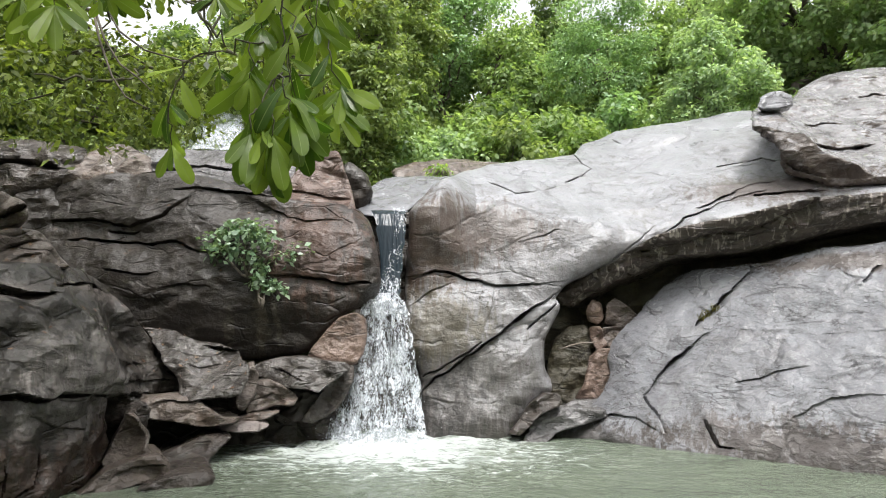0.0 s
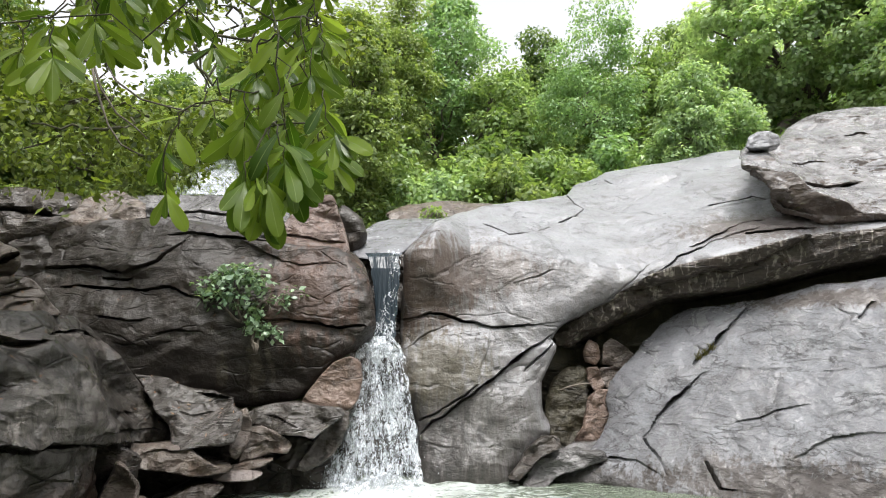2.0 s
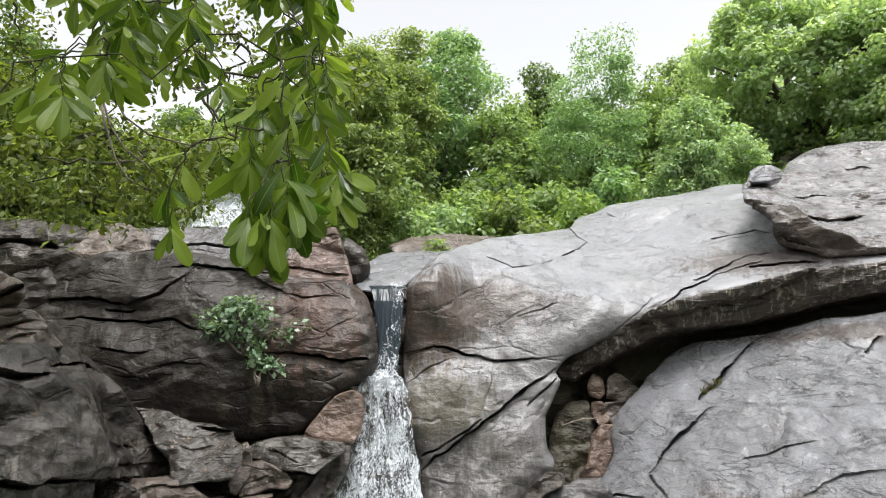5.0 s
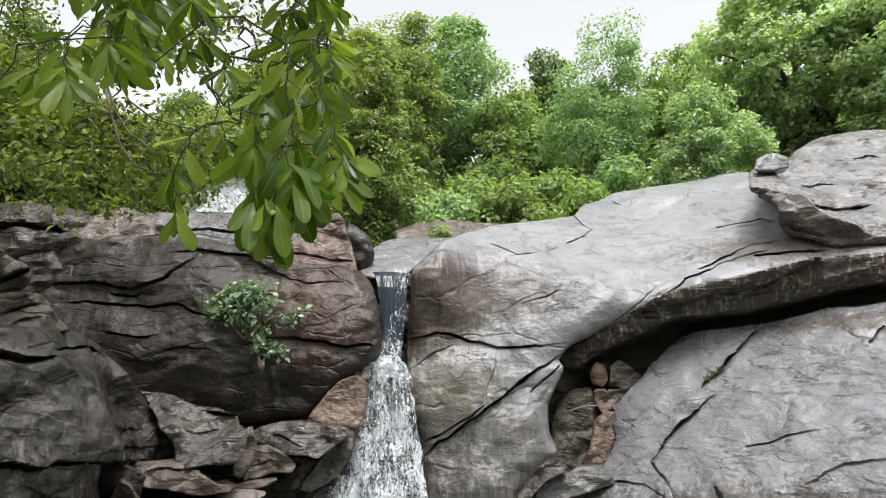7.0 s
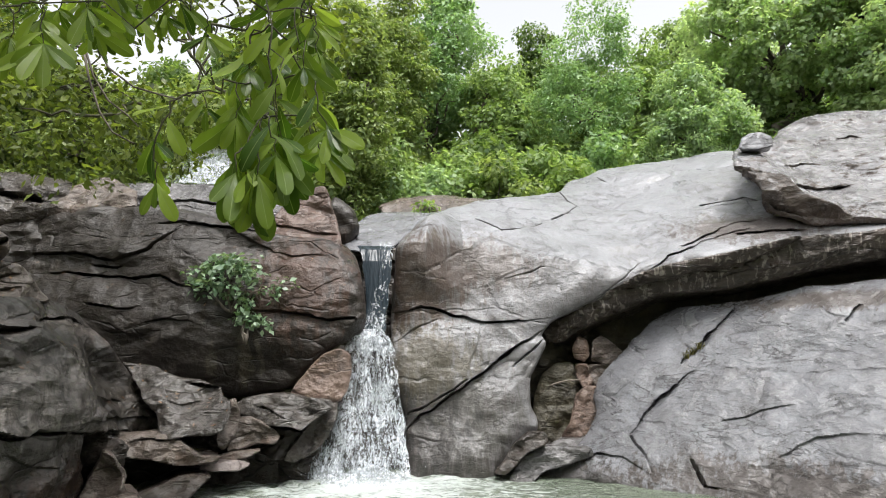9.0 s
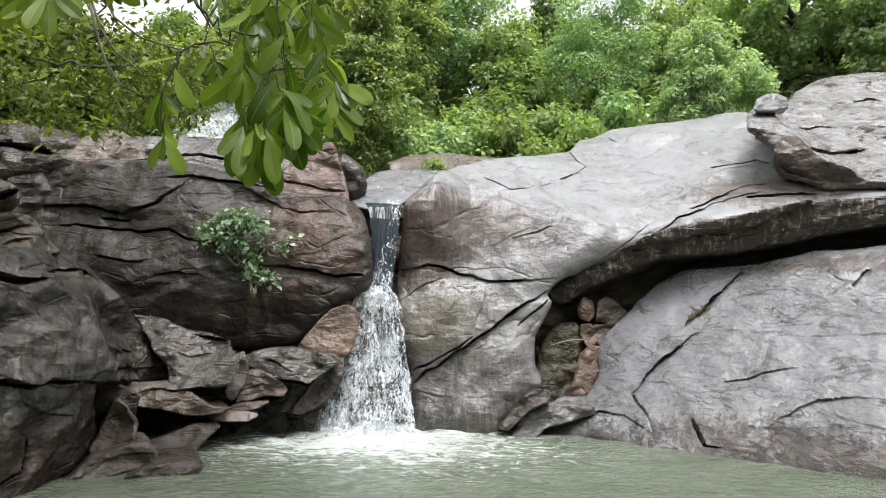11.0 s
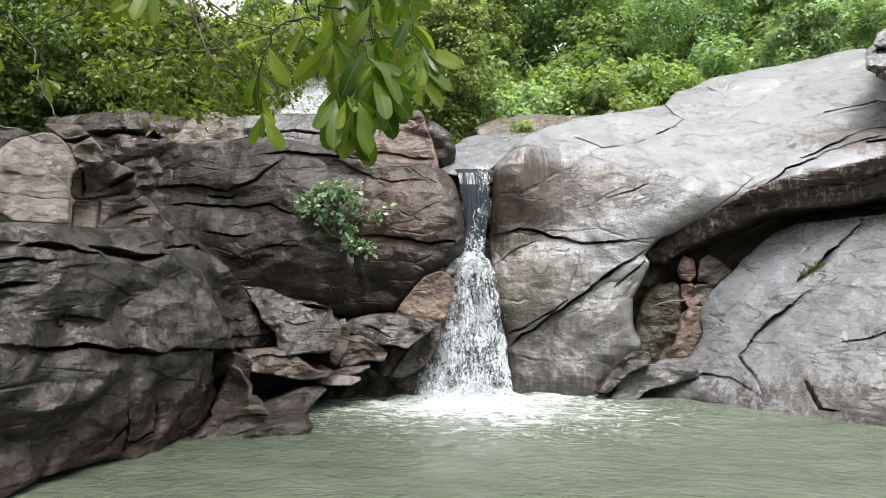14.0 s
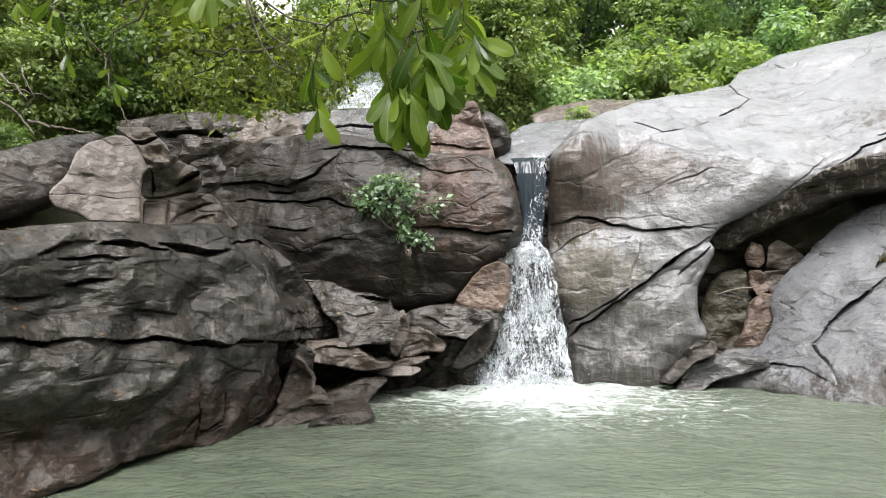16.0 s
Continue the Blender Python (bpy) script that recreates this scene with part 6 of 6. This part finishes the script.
def waterfall():
    white = falling_material("white falling water", (0.66, 0.7, 0.74), (0.455, 0.57))
    thin = falling_material("thin falling water", (0.66, 0.7, 0.74), (0.5, 0.61))
    m, n, l, glassy = shader("dark glassy water")
    glassy.inputs["Base Color"].default_value = (0.02, 0.028, 0.035, 1)
    glassy.inputs["Roughness"].default_value = 0.22
    glassy.inputs["Specular IOR Level"].default_value = 0.15
    at = n.new("ShaderNodeNewGeometry").outputs["Position"]
    bumped(n, l, glassy, [(noise_node(n, l, at, 3, 4, 0.5, (2, 2, 0.5)), 0.4, 0.03)])
    upper = [(-0.88, 10.46, 3.52, 0.30), (-0.87, 10.34, 3.44, 0.27), (-0.83, 10.22, 3.23, 0.22), (-0.81, 10.15, 2.86, 0.19), (-0.81, 10.10, 2.49, 0.16), (-0.83, 10.00, 2.07, 0.13)]
    streak = [(-0.72, 10.40, 3.57, 0.09), (-0.69, 10.20, 3.47, 0.09), (-0.67, 10.07, 3.20, 0.09), (-0.70, 9.98, 2.83, 0.12), (-0.76, 9.92, 2.48, 0.15), (-0.82, 9.82, 2.06, 0.15)]
    lower = [(-0.84, 9.90, 2.13, 0.16), (-0.85, 9.75, 1.95, 0.31), (-0.84, 9.66, 1.62, 0.35), (-0.85, 9.58, 1.13, 0.46), (-0.89, 9.50, 0.65, 0.56), (-0.96, 9.42, 0.30, 0.69), (-0.99, 9.38, 0.08, 0.78)]
    ob = empty("waterfall", lower[-1][0], lower[-1][1], 0.0)
    water_sheet("water_sheet", upper, m, ob, 1.0, 0.02, 0.0, 0.01)
    water_sheet("water_sheet", streak, thin, ob, 2.0, 0.04, 0.06, 0.03)
    for k in range(2):
        water_sheet("water_sheet", lower, (white, thin)[k], ob, 3.0 + k, 0.14, 0.1 * k)
    rnd = np.random.default_rng(5)
    rows, n_drops = np.array(lower), 450
    t = rnd.uniform(0.3, 1, n_drops)
    key = np.linspace(0, 1, len(rows))
    mid = [np.interp(t, key, rows[:, k]) for k in range(4)]
    c = np.c_[mid[0] + rnd.normal(0, 0.55, n_drops) * mid[3], mid[1] - 0.1 - np.abs(rnd.normal(0, 0.14, n_drops)), mid[2]]
    s = rnd.uniform(0.002, 0.005, n_drops)[:, None, None]
    octa = np.array([[1, 0, 0], [-1, 0, 0], [0, 1, 0], [0, -1, 0], [0, 0, 1.8], [0, 0, -1.8]])
    tri = np.array([[0, 2, 4], [2, 1, 4], [1, 3, 4], [3, 0, 4], [2, 0, 5], [1, 2, 5], [3, 1, 5], [0, 3, 5]])
    V = (c[:, None, :] + octa[None] * s).reshape(-1, 3)
    Fc = (tri[None] + 6 * np.arange(n_drops)[:, None, None]).reshape(-1, 3)
    dm, dn, dl, db = shader("water drops")
    db.inputs["Base Color"].default_value = (0.85, 0.9, 0.92, 1)
    db.inputs["Roughness"].default_value = 0.2
    tagged(part("spray", V, Fc, dm, ob), kind="stuff")
    # churned foam where the fall meets the pool, and the splash half way down
    for name, (cx, cy, cz), (rx, ry, rz), sd in (("foam", (lower[-1][0] + 0.15, lower[-1][1] - 0.15, 0.0), (1.1, 0.55, 0.26), 11.0), ("splash", (lower[1][0] - 0.02, lower[1][1] - 0.1, lower[1][2] - 0.14), (0.36, 0.2, 0.28), 12.0)):
        u, v = np.meshgrid(np.linspace(0, 2 * math.pi, 90), np.linspace(0, 1, 36))
        h = np.sqrt(np.clip(1 - v ** 2, 0, 1)) if name == "splash" else np.exp(-3.2 * v ** 2) - 0.04
        P = np.stack([cx + rx * v * np.cos(u), cy + ry * v * np.sin(u), cz + rz * h], -1).reshape(-1, 3)
        bump = fractal(P, 4.5, 4, sd)
        P[:, 2] += 0.11 * bump * (h.ravel() + 0.1) / 1.1
        P[:, 1] -= 0.08 * bump
        i = np.arange(u.size).reshape(u.shape)
        part(name, P, np.stack([i[:-1, :-1], i[:-1, 1:], i[1:, 1:], i[1:, :-1]], -1).reshape(-1, 4), white, ob)
    tagged(ob, "white waterfall dropping through a narrow rock chute", "waterfall")
    far = empty("upper_cascade", *[(-4.86, 13.20, 6.05, 0.69), (-4.66, 12.60, 5.44, 0.66), (-4.61, 12.30, 5.03, 0.64)][0][:3])
    water_sheet("water_sheet", [(-4.86, 13.20, 6.05, 0.69), (-4.66, 12.60, 5.44, 0.66), (-4.61, 12.30, 5.03, 0.64)], white, far, 8.0, 0.1)
    water_sheet("water_sheet", [(-4.86, 13.20, 6.05, 0.69), (-4.66, 12.60, 5.44, 0.66), (-4.61, 12.30, 5.03, 0.64)], white, far, 9.0, 0.1, 0.06)
    tagged(far, "small white cascade behind the upper slab", "waterfall")


waterfall()


# plant growing from the crack
shrub("rock_plant", (-2.75, 9.15, 2.42), (0.62, 0.25, 0.75), 26, 26, 0.1, LEAF_ROCK, 77, "small leafy plant growing from a crack in the great boulder", aspect=0.7, category="plant", stems=5)
shrub("rock_plant", (-2.52, 9.02, 1.98), (0.24, 0.18, 0.55), 10, 22, 0.1, LEAF_ROCK, 78, "trailing leafy plant hanging below a crack", aspect=0.7, category="plant", stems=3)

# overhanging tree with large leaves
def leaf_mesh(length, width, droop, curl, material, midrib, seed):
    """A broad leaf, widest beyond its middle, with a rounded tip and a raised midrib."""
    rnd = np.random.default_rng(seed)
    verts, faces = [], []
    for i in range(9):
        t = (0, 0.1, 0.24, 0.4, 0.56, 0.71, 0.85, 0.95, 1.0)[i]
        w = width * (0.05, 0.2, 0.46, 0.7, 0.9, 1.0, 0.92, 0.6, 0.14)[i] * rnd.uniform(0.94, 1.06)
        for j in (-1, -0.55, -0.04, 0.04, 0.55, 1):
            wave = 0.05 * width * math.sin(9 * t + seed + 2.5 * j) * abs(j)
            verts.append((j * w / 2, length * t, -droop * length * t * t + abs(j) * curl * w * (1.3 - 0.5 * abs(j)) + wave))
    for i in range(8):
        for j in range(5):
            a = 6 * i + j
            faces.append((a, a + 1, a + 7, a + 6))
    me = bpy.data.meshes.new("leaf")
    me.from_pydata(verts, [], faces)
    me.polygons.foreach_set("use_smooth", np.ones(len(me.polygons), bool))
    me.materials.append(material)
    me.materials.append(midrib)
    me.polygons.foreach_set("material_index", np.array([1 if k % 5 == 2 else 0 for k in range(len(faces))], dtype=np.int32))
    return me


def hung_leaf(shapes, twig, base, at, way, length, rnd, facing=0.55):
    """One leaf from at along way, its flat side turned roughly outward over the water."""
    way = Vector(way).normalized()
    flat = Vector((0.15, -1.0, 0.25)) + Vector(rnd.normal(0, facing, 3))
    flat = (flat - way * flat.dot(way)).normalized()
    m = Matrix((way.cross(flat), way, flat)).transposed().to_4x4()
    leaf = new("leaf", shapes[int(rnd.integers(len(shapes)))])
    leaf.parent = twig
    leaf.matrix_basis = Matrix.Translation(Vector(at) - Vector(base)) @ m @ Matrix.Scale(length * rnd.uniform(0.5, 0.98), 4)


def overhanging_tree():
    rnd = np.random.default_rng(21)
    base = (-4.4, 0.9, float(ground_z(-4.4, 0.9)))
    ob = empty("overhanging_tree", *base)
    v, f = tube([(-4.4, 0.9, base[2] - 0.2), (-4.3, 1.0, 1.5), (-4.0, 1.1, 3.0), (-3.5, 1.3, 4.2)], [0.2, 0.17, 0.14, 0.1], 10)
    part("trunk", v, f, BARK, ob)
    v, f = tube([(-4.0, 1.1, 3.0), (-3.0, 1.6, 3.6), (-1.9, 2.0, 3.75), (-1.0, 2.2, 3.7), (-0.45, 2.3, 3.5)], [0.09, 0.06, 0.045, 0.03, 0.015], 8)
    part("limb", v, f, BARK, ob)
    spine = np.array([(-3.0, 1.6, 3.6), (-2.4, 1.8, 3.7), (-1.9, 2.0, 3.75), (-1.4, 2.1, 3.73), (-1.0, 2.2, 3.7), (-0.6, 2.27, 3.55)])
    shapes = [leaf_mesh(1.0, 0.28 + 0.03 * (k % 4), 0.05 + 0.12 * (k % 4), 0.08 + 0.08 * (k % 3), LEAF_NEAR, MIDRIB, k) for k in range(9)]
    joints = list(spine)

    def spray(x, y, z, drop, slant, count, length, tuft=6, spread=0.5):
        """A twig that hangs by drop metres from (x, y, z), with leaves along it and a tuft at its end."""
        top = np.array([x, y, z])
        near = [float(np.linalg.norm(q - top) + max(0.0, top[2] - q[2])) for q in joints]
        start = joints[int(np.argmin(near))]
        end = top + np.array([slant * drop, 0.1 * rnd.normal() * drop, -drop])
        way = np.concatenate([bent(start, top, rnd, 0.05, 6), bent(top, end, rnd, 0.0, 6)[1:]])
        v, f = tube(way, np.linspace(0.0038, 0.0018, len(way)), 5)
        twig = part("twig", v, f, TWIG, ob)
        joints.append(top)
        for k in range(count):
            t = (k + rnd.uniform(0.1, 0.9)) / count
            side = 1 if k % 2 else -1
            hung_leaf(shapes, twig, base, top + (end - top) * t, (side * rnd.uniform(0.1, 1.3) * spread * 2, rnd.normal(0, 0.5), -1.0 + rnd.uniform(0, 0.5)), length, rnd)
        for k in range(tuft):
            side = (2 * (k + rnd.uniform(0.2, 0.8)) / tuft - 1) * spread * 2
            hung_leaf(shapes, twig, base, end, (side, rnd.normal(0, 0.35), -1.0 + 0.35 * abs(side)), length, rnd, 0.4)

    # the long hanging bunch over the fall's left side
    spray(-0.52, 2.00, 2.72, 0.38, 0.12, 5, 0.19, 4)
    spray(-0.55, 2.05, 2.42, 0.16, 0.35, 3, 0.21, 7, 0.4)
    spray(-0.58, 2.00, 2.30, 0.10, 0.10, 2, 0.23, 5, 0.25)
    spray(-0.44, 2.15, 2.62, 0.22, 0.25, 4, 0.17, 5, 0.6)
    spray(-0.40, 2.10, 2.42, 0.10, 0.40, 2, 0.17, 5, 0.7)
    spray(-0.62, 2.10, 2.74, 0.12, 0.00, 3, 0.18, 5, 0.4)
    spray(-0.66, 2.25, 2.68, 0.14, 0.05, 4, 0.19, 5, 0.4)
    spray(-0.50, 2.30, 2.90, 0.22, 0.05, 5, 0.17, 4, 0.5)
    spray(-0.42, 2.20, 2.88, 0.15, 0.10, 4, 0.16, 5, 0.5)
    spray(-0.46, 2.25, 3.02, 0.14, 0.15, 4, 0.17, 5, 0.6)
    spray(-0.60, 2.35, 2.62, 0.20, 0.20, 5, 0.17, 5, 0.4)
    spray(-0.50, 1.95, 2.38, 0.12, 0.20, 4, 0.18, 6, 0.5)
    spray(-0.55, 2.20, 2.60, 0.24, 0.10, 6, 0.17, 5, 0.5)
    spray(-0.46, 2.05, 2.80, 0.20, 0.20, 6, 0.17, 4, 0.6)
    spray(-0.58, 2.15, 2.86, 0.16, 0.00, 5, 0.17, 5, 0.5)
    spray(-0.60, 1.95, 2.26, 0.06, 0.05, 3, 0.22, 5, 0.2)
    spray(-0.54, 1.95, 2.29, 0.10, 0.15, 4, 0.20, 5, 0.3)
    spray(-0.38, 2.05, 2.52, 0.14, 0.35, 4, 0.18, 5, 0.6)
    spray(-0.64, 2.05, 2.54, 0.12, 0.00, 4, 0.19, 5, 0.4)
    # a small bunch further along the limb, one leaf hanging low
    spray(-0.86, 2.10, 2.50, 0.14, -0.50, 3, 0.15, 4, 0.6)
    spray(-0.92, 2.10, 2.33, 0.12, 0.10, 2, 0.15, 3, 0.3)
    spray(-0.79, 2.15, 2.55, 0.06, 0.30, 1, 0.13, 3, 0.6)
    # the bunch nearer the trunk
    spray(-1.32, 2.05, 2.82, 0.14, 0.10, 3, 0.19, 6, 0.5)
    spray(-1.42, 2.10, 2.84, 0.12, -0.20, 3, 0.17, 5, 0.4)
    spray(-1.24, 2.15, 2.96, 0.10, 0.20, 2, 0.17, 4, 0.4)
    # lime green young leaves low over the bank rock, and stragglers
    spray(-1.75, 2.10, 2.46, 0.10, 0.30, 2, 0.10, 5, 0.7)
    spray(-1.95, 2.10, 2.62, 0.12, 0.10, 2, 0.11, 2, 0.2)
    spray(-2.10, 2.20, 2.80, 0.08, 0.00, 2, 0.13, 3, 0.4)
    spray(-2.28, 2.20, 2.86, 0.08, 0.00, 2, 0.14, 3, 0.4)
    # a dense roof of leaves above, thinner over the gap of sky
    for k in range(84):
        x, y, z = rnd.uniform(-1.75, -0.42), rnd.uniform(2.0, 2.9), rnd.uniform(2.88, 3.75)
        z += 0.35 * (y - 2.1)
        spray(x, y, z, 0.08, rnd.normal(0, 0.3), 2, 0.17, 5, 0.6)
    # a wide crown added over the viewpoint, above the picture, to block sky light
    cs = np.c_[rnd.uniform(-7, 0.5, 60), rnd.uniform(-2.5, 3.0, 60), rnd.uniform(4.6, 6.5, 60)]
    v, f = leaf_cloud(cs, rnd.uniform(0.4, 0.8, 60), 60, 0.17, rnd, 0.42)
    part("crown", v, f, LEAF_NEAR, ob)
    tagged(ob, "leaning tree with large glossy drooping green leaves", "tree")


overhanging_tree()


def bank_tree():
    rnd = np.random.default_rng(33)
    base = (-8.4, 6.2, 3.20)
    ob = empty("bank_tree", *base)
    stem = [(-8.4, 6.2, base[2] - 0.3), (-7.6, 6.1, 4.8), (-5.8, 5.9, 5.5), (-4.2, 5.6, 5.6), (-3.0, 5.4, 5.4)]
    v, f = tube(stem, [0.12, 0.1, 0.075, 0.05, 0.03], 9)
    part("trunk", v, f, BARK, ob)
    hubs = np.array([
        (-3.55, 5.20, 4.16),
        (-3.53, 5.87, 4.67),
        (-2.83, 4.31, 3.35),
        (-3.28, 5.72, 3.82),
        (-2.93, 5.40, 4.08),
        (-3.19, 6.05, 3.72),
        (-2.27, 4.86, 3.62),
        (-1.78, 4.81, 3.83),
        (-2.49, 6.07, 3.90),
        (-1.55, 4.44, 3.58),
        (-2.58, 5.35, 3.48),
        (-3.92, 5.76, 3.65),
        (-1.63, 5.84, 4.48),
        (-1.18, 5.25, 4.24),
        (-0.96, 4.50, 3.52),
        (-1.57, 6.09, 3.96),
        (-2.82, 4.95, 3.80),
        (-4.26, 6.01, 5.15),
        (-2.58, 4.37, 4.31),
        (-2.57, 5.50, 4.85),
        (-1.91, 5.64, 5.04),
        (-0.98, 4.32, 4.28),
        (-3.96, 5.93, 4.87),
        (-2.75, 5.10, 4.46),
        (-1.89, 4.60, 4.16),
        (-2.21, 6.10, 4.67),
        (-2.35, 4.60, 3.43),
        (-3.08, 5.10, 3.82),
        (-1.70, 5.94, 4.13),
        (-2.30, 5.63, 3.42),
        (-1.43, 5.50, 4.10),
        (-1.74, 4.37, 3.84)])
    joints = [np.array(q) for q in stem[1:]]
    for h in sorted(hubs.tolist(), key=lambda q: min(float(np.linalg.norm(j - np.array(q))) for j in joints[:4])):
        h = np.array(h)
        s = min(joints, key=lambda j: float(np.linalg.norm(j - h)))
        joints.append(h)
        v, f = tube(bent(s, h, rnd, 0.03, 7), np.linspace(0.014, 0.006, 7), 5)
        part("limb", v, f, TWIG, ob)
    cs = np.repeat(hubs, 4, 0) + rnd.normal(0, 0.22, (len(hubs) * 4, 3))
    gap = np.hypot((cs[:, 0] + 0.44 * cs[:, 1]) / 0.52, (cs[:, 2] - 1.6 - 0.5 * cs[:, 1]) / 0.33) < 1
    cs = cs[~gap]
    v, f = leaf_cloud(cs, rnd.uniform(0.18, 0.34, len(cs)), 95, 0.072, rnd, 0.52, 0.9, 0.6)
    part("crown", v, f, LEAF_TWIG, ob)
    # upper crown and its limb, added out of view to dim the left rocks
    cs = np.c_[rnd.uniform(-9.5, -2.5, 50), rnd.uniform(3.2, 7.5, 50), rnd.uniform(7.4, 10, 50)]
    v, f = leaf_cloud(cs, rnd.uniform(0.6, 1.0, 50), 70, 0.18, rnd, 0.45)
    part("crown", v, f, LEAF_OLIVE, ob)
    v, f = tube([(-8.0, 6.15, 4.6), (-7.0, 6.2, 6.5), (-5.8, 6.0, 8.0), (-4.0, 5.8, 8.8)], [0.09, 0.07, 0.05, 0.02], 8)
    part("limb", v, f, BARK, ob)
    for way in ([(-2.16, 3.60, 3.50), (-2.03, 3.60, 3.43), (-1.97, 3.60, 3.27), (-1.87, 3.60, 3.12), (-1.75, 3.60, 3.03), (-1.68, 3.60, 2.96)], [(-2.09, 3.70, 3.68), (-2.04, 3.70, 3.55), (-1.94, 3.70, 3.37), (-1.78, 3.70, 3.25), (-1.61, 3.70, 3.20), (-1.49, 3.70, 3.17)], [(-2.16, 3.80, 3.55), (-2.11, 3.80, 3.36), (-2.02, 3.80, 3.13), (-1.93, 3.80, 3.00), (-1.80, 3.80, 2.93)]):
        v, f = tube(way, np.linspace(0.009, 0.004, len(way)), 6)
        part("dry_twig", v, f, BARK, ob, "bare pale brown curving twig")
    tagged(ob, "slender bank tree with hanging olive green twigs", "tree")


bank_tree()


# small things
def grass_tuft(x, y, z, seed, height=0.22, count=45):
    rnd = np.random.default_rng(seed)
    ob = empty("grass_tuft", x, y, z)
    m = leaf_material("dry yellow green grass", (0.05, 0.05, 0.015), (0.15, 0.13, 0.045))
    verts, faces = [], []
    for k in range(count):
        an, lean, h = rnd.uniform(0, 6.28), rnd.uniform(0.1, 1.1), height * rnd.uniform(0.5, 1.1)
        d = np.array([math.cos(an), math.sin(an), 0.0])
        s = np.array([-d[1], d[0], 0.0]) * 0.006
        b = np.array([x, y, z - 0.03]) + rnd.normal(0, 0.03, 3) * np.array([1, 1, 0.3])
        q = len(verts)
        for t, w in ((0, 1.0), (0.4, 0.9), (0.75, 0.6), (1.0, 0.05)):
            c = b + d * lean * h * t * t + np.array([0, 0, h * t * (1 - 0.35 * lean * t)])
            verts += [c - s * w, c + s * w]
        faces += [(q + 2 * i, q + 2 * i + 1, q + 2 * i + 3, q + 2 * i + 2) for i in range(3)]
    tagged(part("grass", verts, faces, m, ob), kind="stuff")
    return tagged(ob, "small dry grass tuft growing in a crack of the slab", "grass", "grass tufts")


for k, spot in enumerate([(3.99, 9.85, 1.80), (3.92, 9.84, 1.74), (4.09, 9.85, 1.89), (5.50, 10.95, 5.15), (5.55, 11.19, 5.33)]):
    grass_tuft(*spot, 400 + k, 0.17 - 0.02 * k)


def dead_branch(points, radius, seed):
    rnd = np.random.default_rng(seed)
    p = np.array(points)
    fine = np.concatenate([p[i] + (p[i + 1] - p[i]) * np.linspace(0, 1, 5)[:4, None] for i in range(len(p) - 1)] + [p[-1:]])
    fine[1:-1] += rnd.normal(0, 0.018, fine[1:-1].shape)
    v, f = tube(fine, np.linspace(radius, radius * 0.4, len(fine)), 7)
    ob = mesh_object("dead_branch", v, f, DEADWOOD)
    return tagged(ob, "bleached dead branch lying on the bank above the rocks", "branch", "dead branches")


for k, (points, radius) in enumerate([([(-9.24, 8.00, 5.22), (-8.63, 8.03, 4.83), (-8.40, 8.06, 4.62), (-8.19, 8.09, 4.39)], 0.03), ([(-7.83, 7.75, 3.98), (-7.52, 7.78, 3.90), (-7.21, 7.81, 3.82), (-6.74, 7.84, 3.73)], 0.022), ([(-9.13, 8.10, 4.71), (-8.52, 8.13, 4.32), (-8.13, 8.16, 3.87)], 0.025), ([(-8.40, 8.20, 4.95), (-8.26, 8.23, 4.50), (-8.45, 8.26, 4.13)], 0.014), ([(-8.70, 8.10, 4.55), (-8.42, 8.13, 4.58), (-7.99, 8.16, 4.48), (-7.81, 8.19, 4.41)], 0.01), ([(-6.68, 7.90, 4.90), (-6.61, 7.93, 4.46), (-6.44, 7.96, 4.04), (-6.24, 7.99, 3.77)], 0.012)]):
    dead_branch(points, radius, 500 + k)
stick = mesh_object("stick", *tube([(1.91, 10.50, 1.28), (2.05, 10.53, 1.33), (2.24, 10.56, 1.37), (2.45, 10.59, 1.38)], [0.012, 0.016, 0.014, 0.01], 6), DEADWOOD)
tagged(stick, "thin pale stick caught among the cleft stones", "stick")


def fallen_leaves(rock, count, seed):
    """Dead leaves scattered on the upward faces of a rock."""
    rnd = np.random.default_rng(seed)
    me, m = rock.data, Matrix.Translation(rock.location)
    ups = [v for v in me.vertices if v.normal.z > 0.45 and v.normal.y < 0.2]
    if not ups:
        return None
    verts, faces = [], []
    for k in range(count):
        v = ups[int(rnd.integers(len(ups)))]
        c, nrm = m @ v.co + v.normal * 0.008, v.normal
        a = nrm.cross(Vector(rnd.normal(size=3))).normalized()
        b = nrm.cross(a)
        s = float(rnd.uniform(0.015, 0.038))
        q = len(verts)
        verts += [tuple(c - a * s), tuple(c + b * s * 0.35), tuple(c + a * s + nrm * 0.008), tuple(c - b * s * 0.35)]
        faces.append((q, q + 1, q + 2, q + 3))
    ob = mesh_object("fallen_leaves", verts, faces, DEADLEAF)
    return tagged(ob, "scattered orange brown dead leaves lying on the rock", "leaves", kind="stuff")


DEADLEAF = leaf_material("dead brown leaf", (0.06, 0.028, 0.014), (0.2, 0.1, 0.04), through_light=0.1)
for name, count in (("bank_rock", 70), ("low_slab", 25), ("great_boulder", 30), ("stepped_stone.002", 15)):
    fallen_leaves(bpy.data.objects[name], count, len(name))
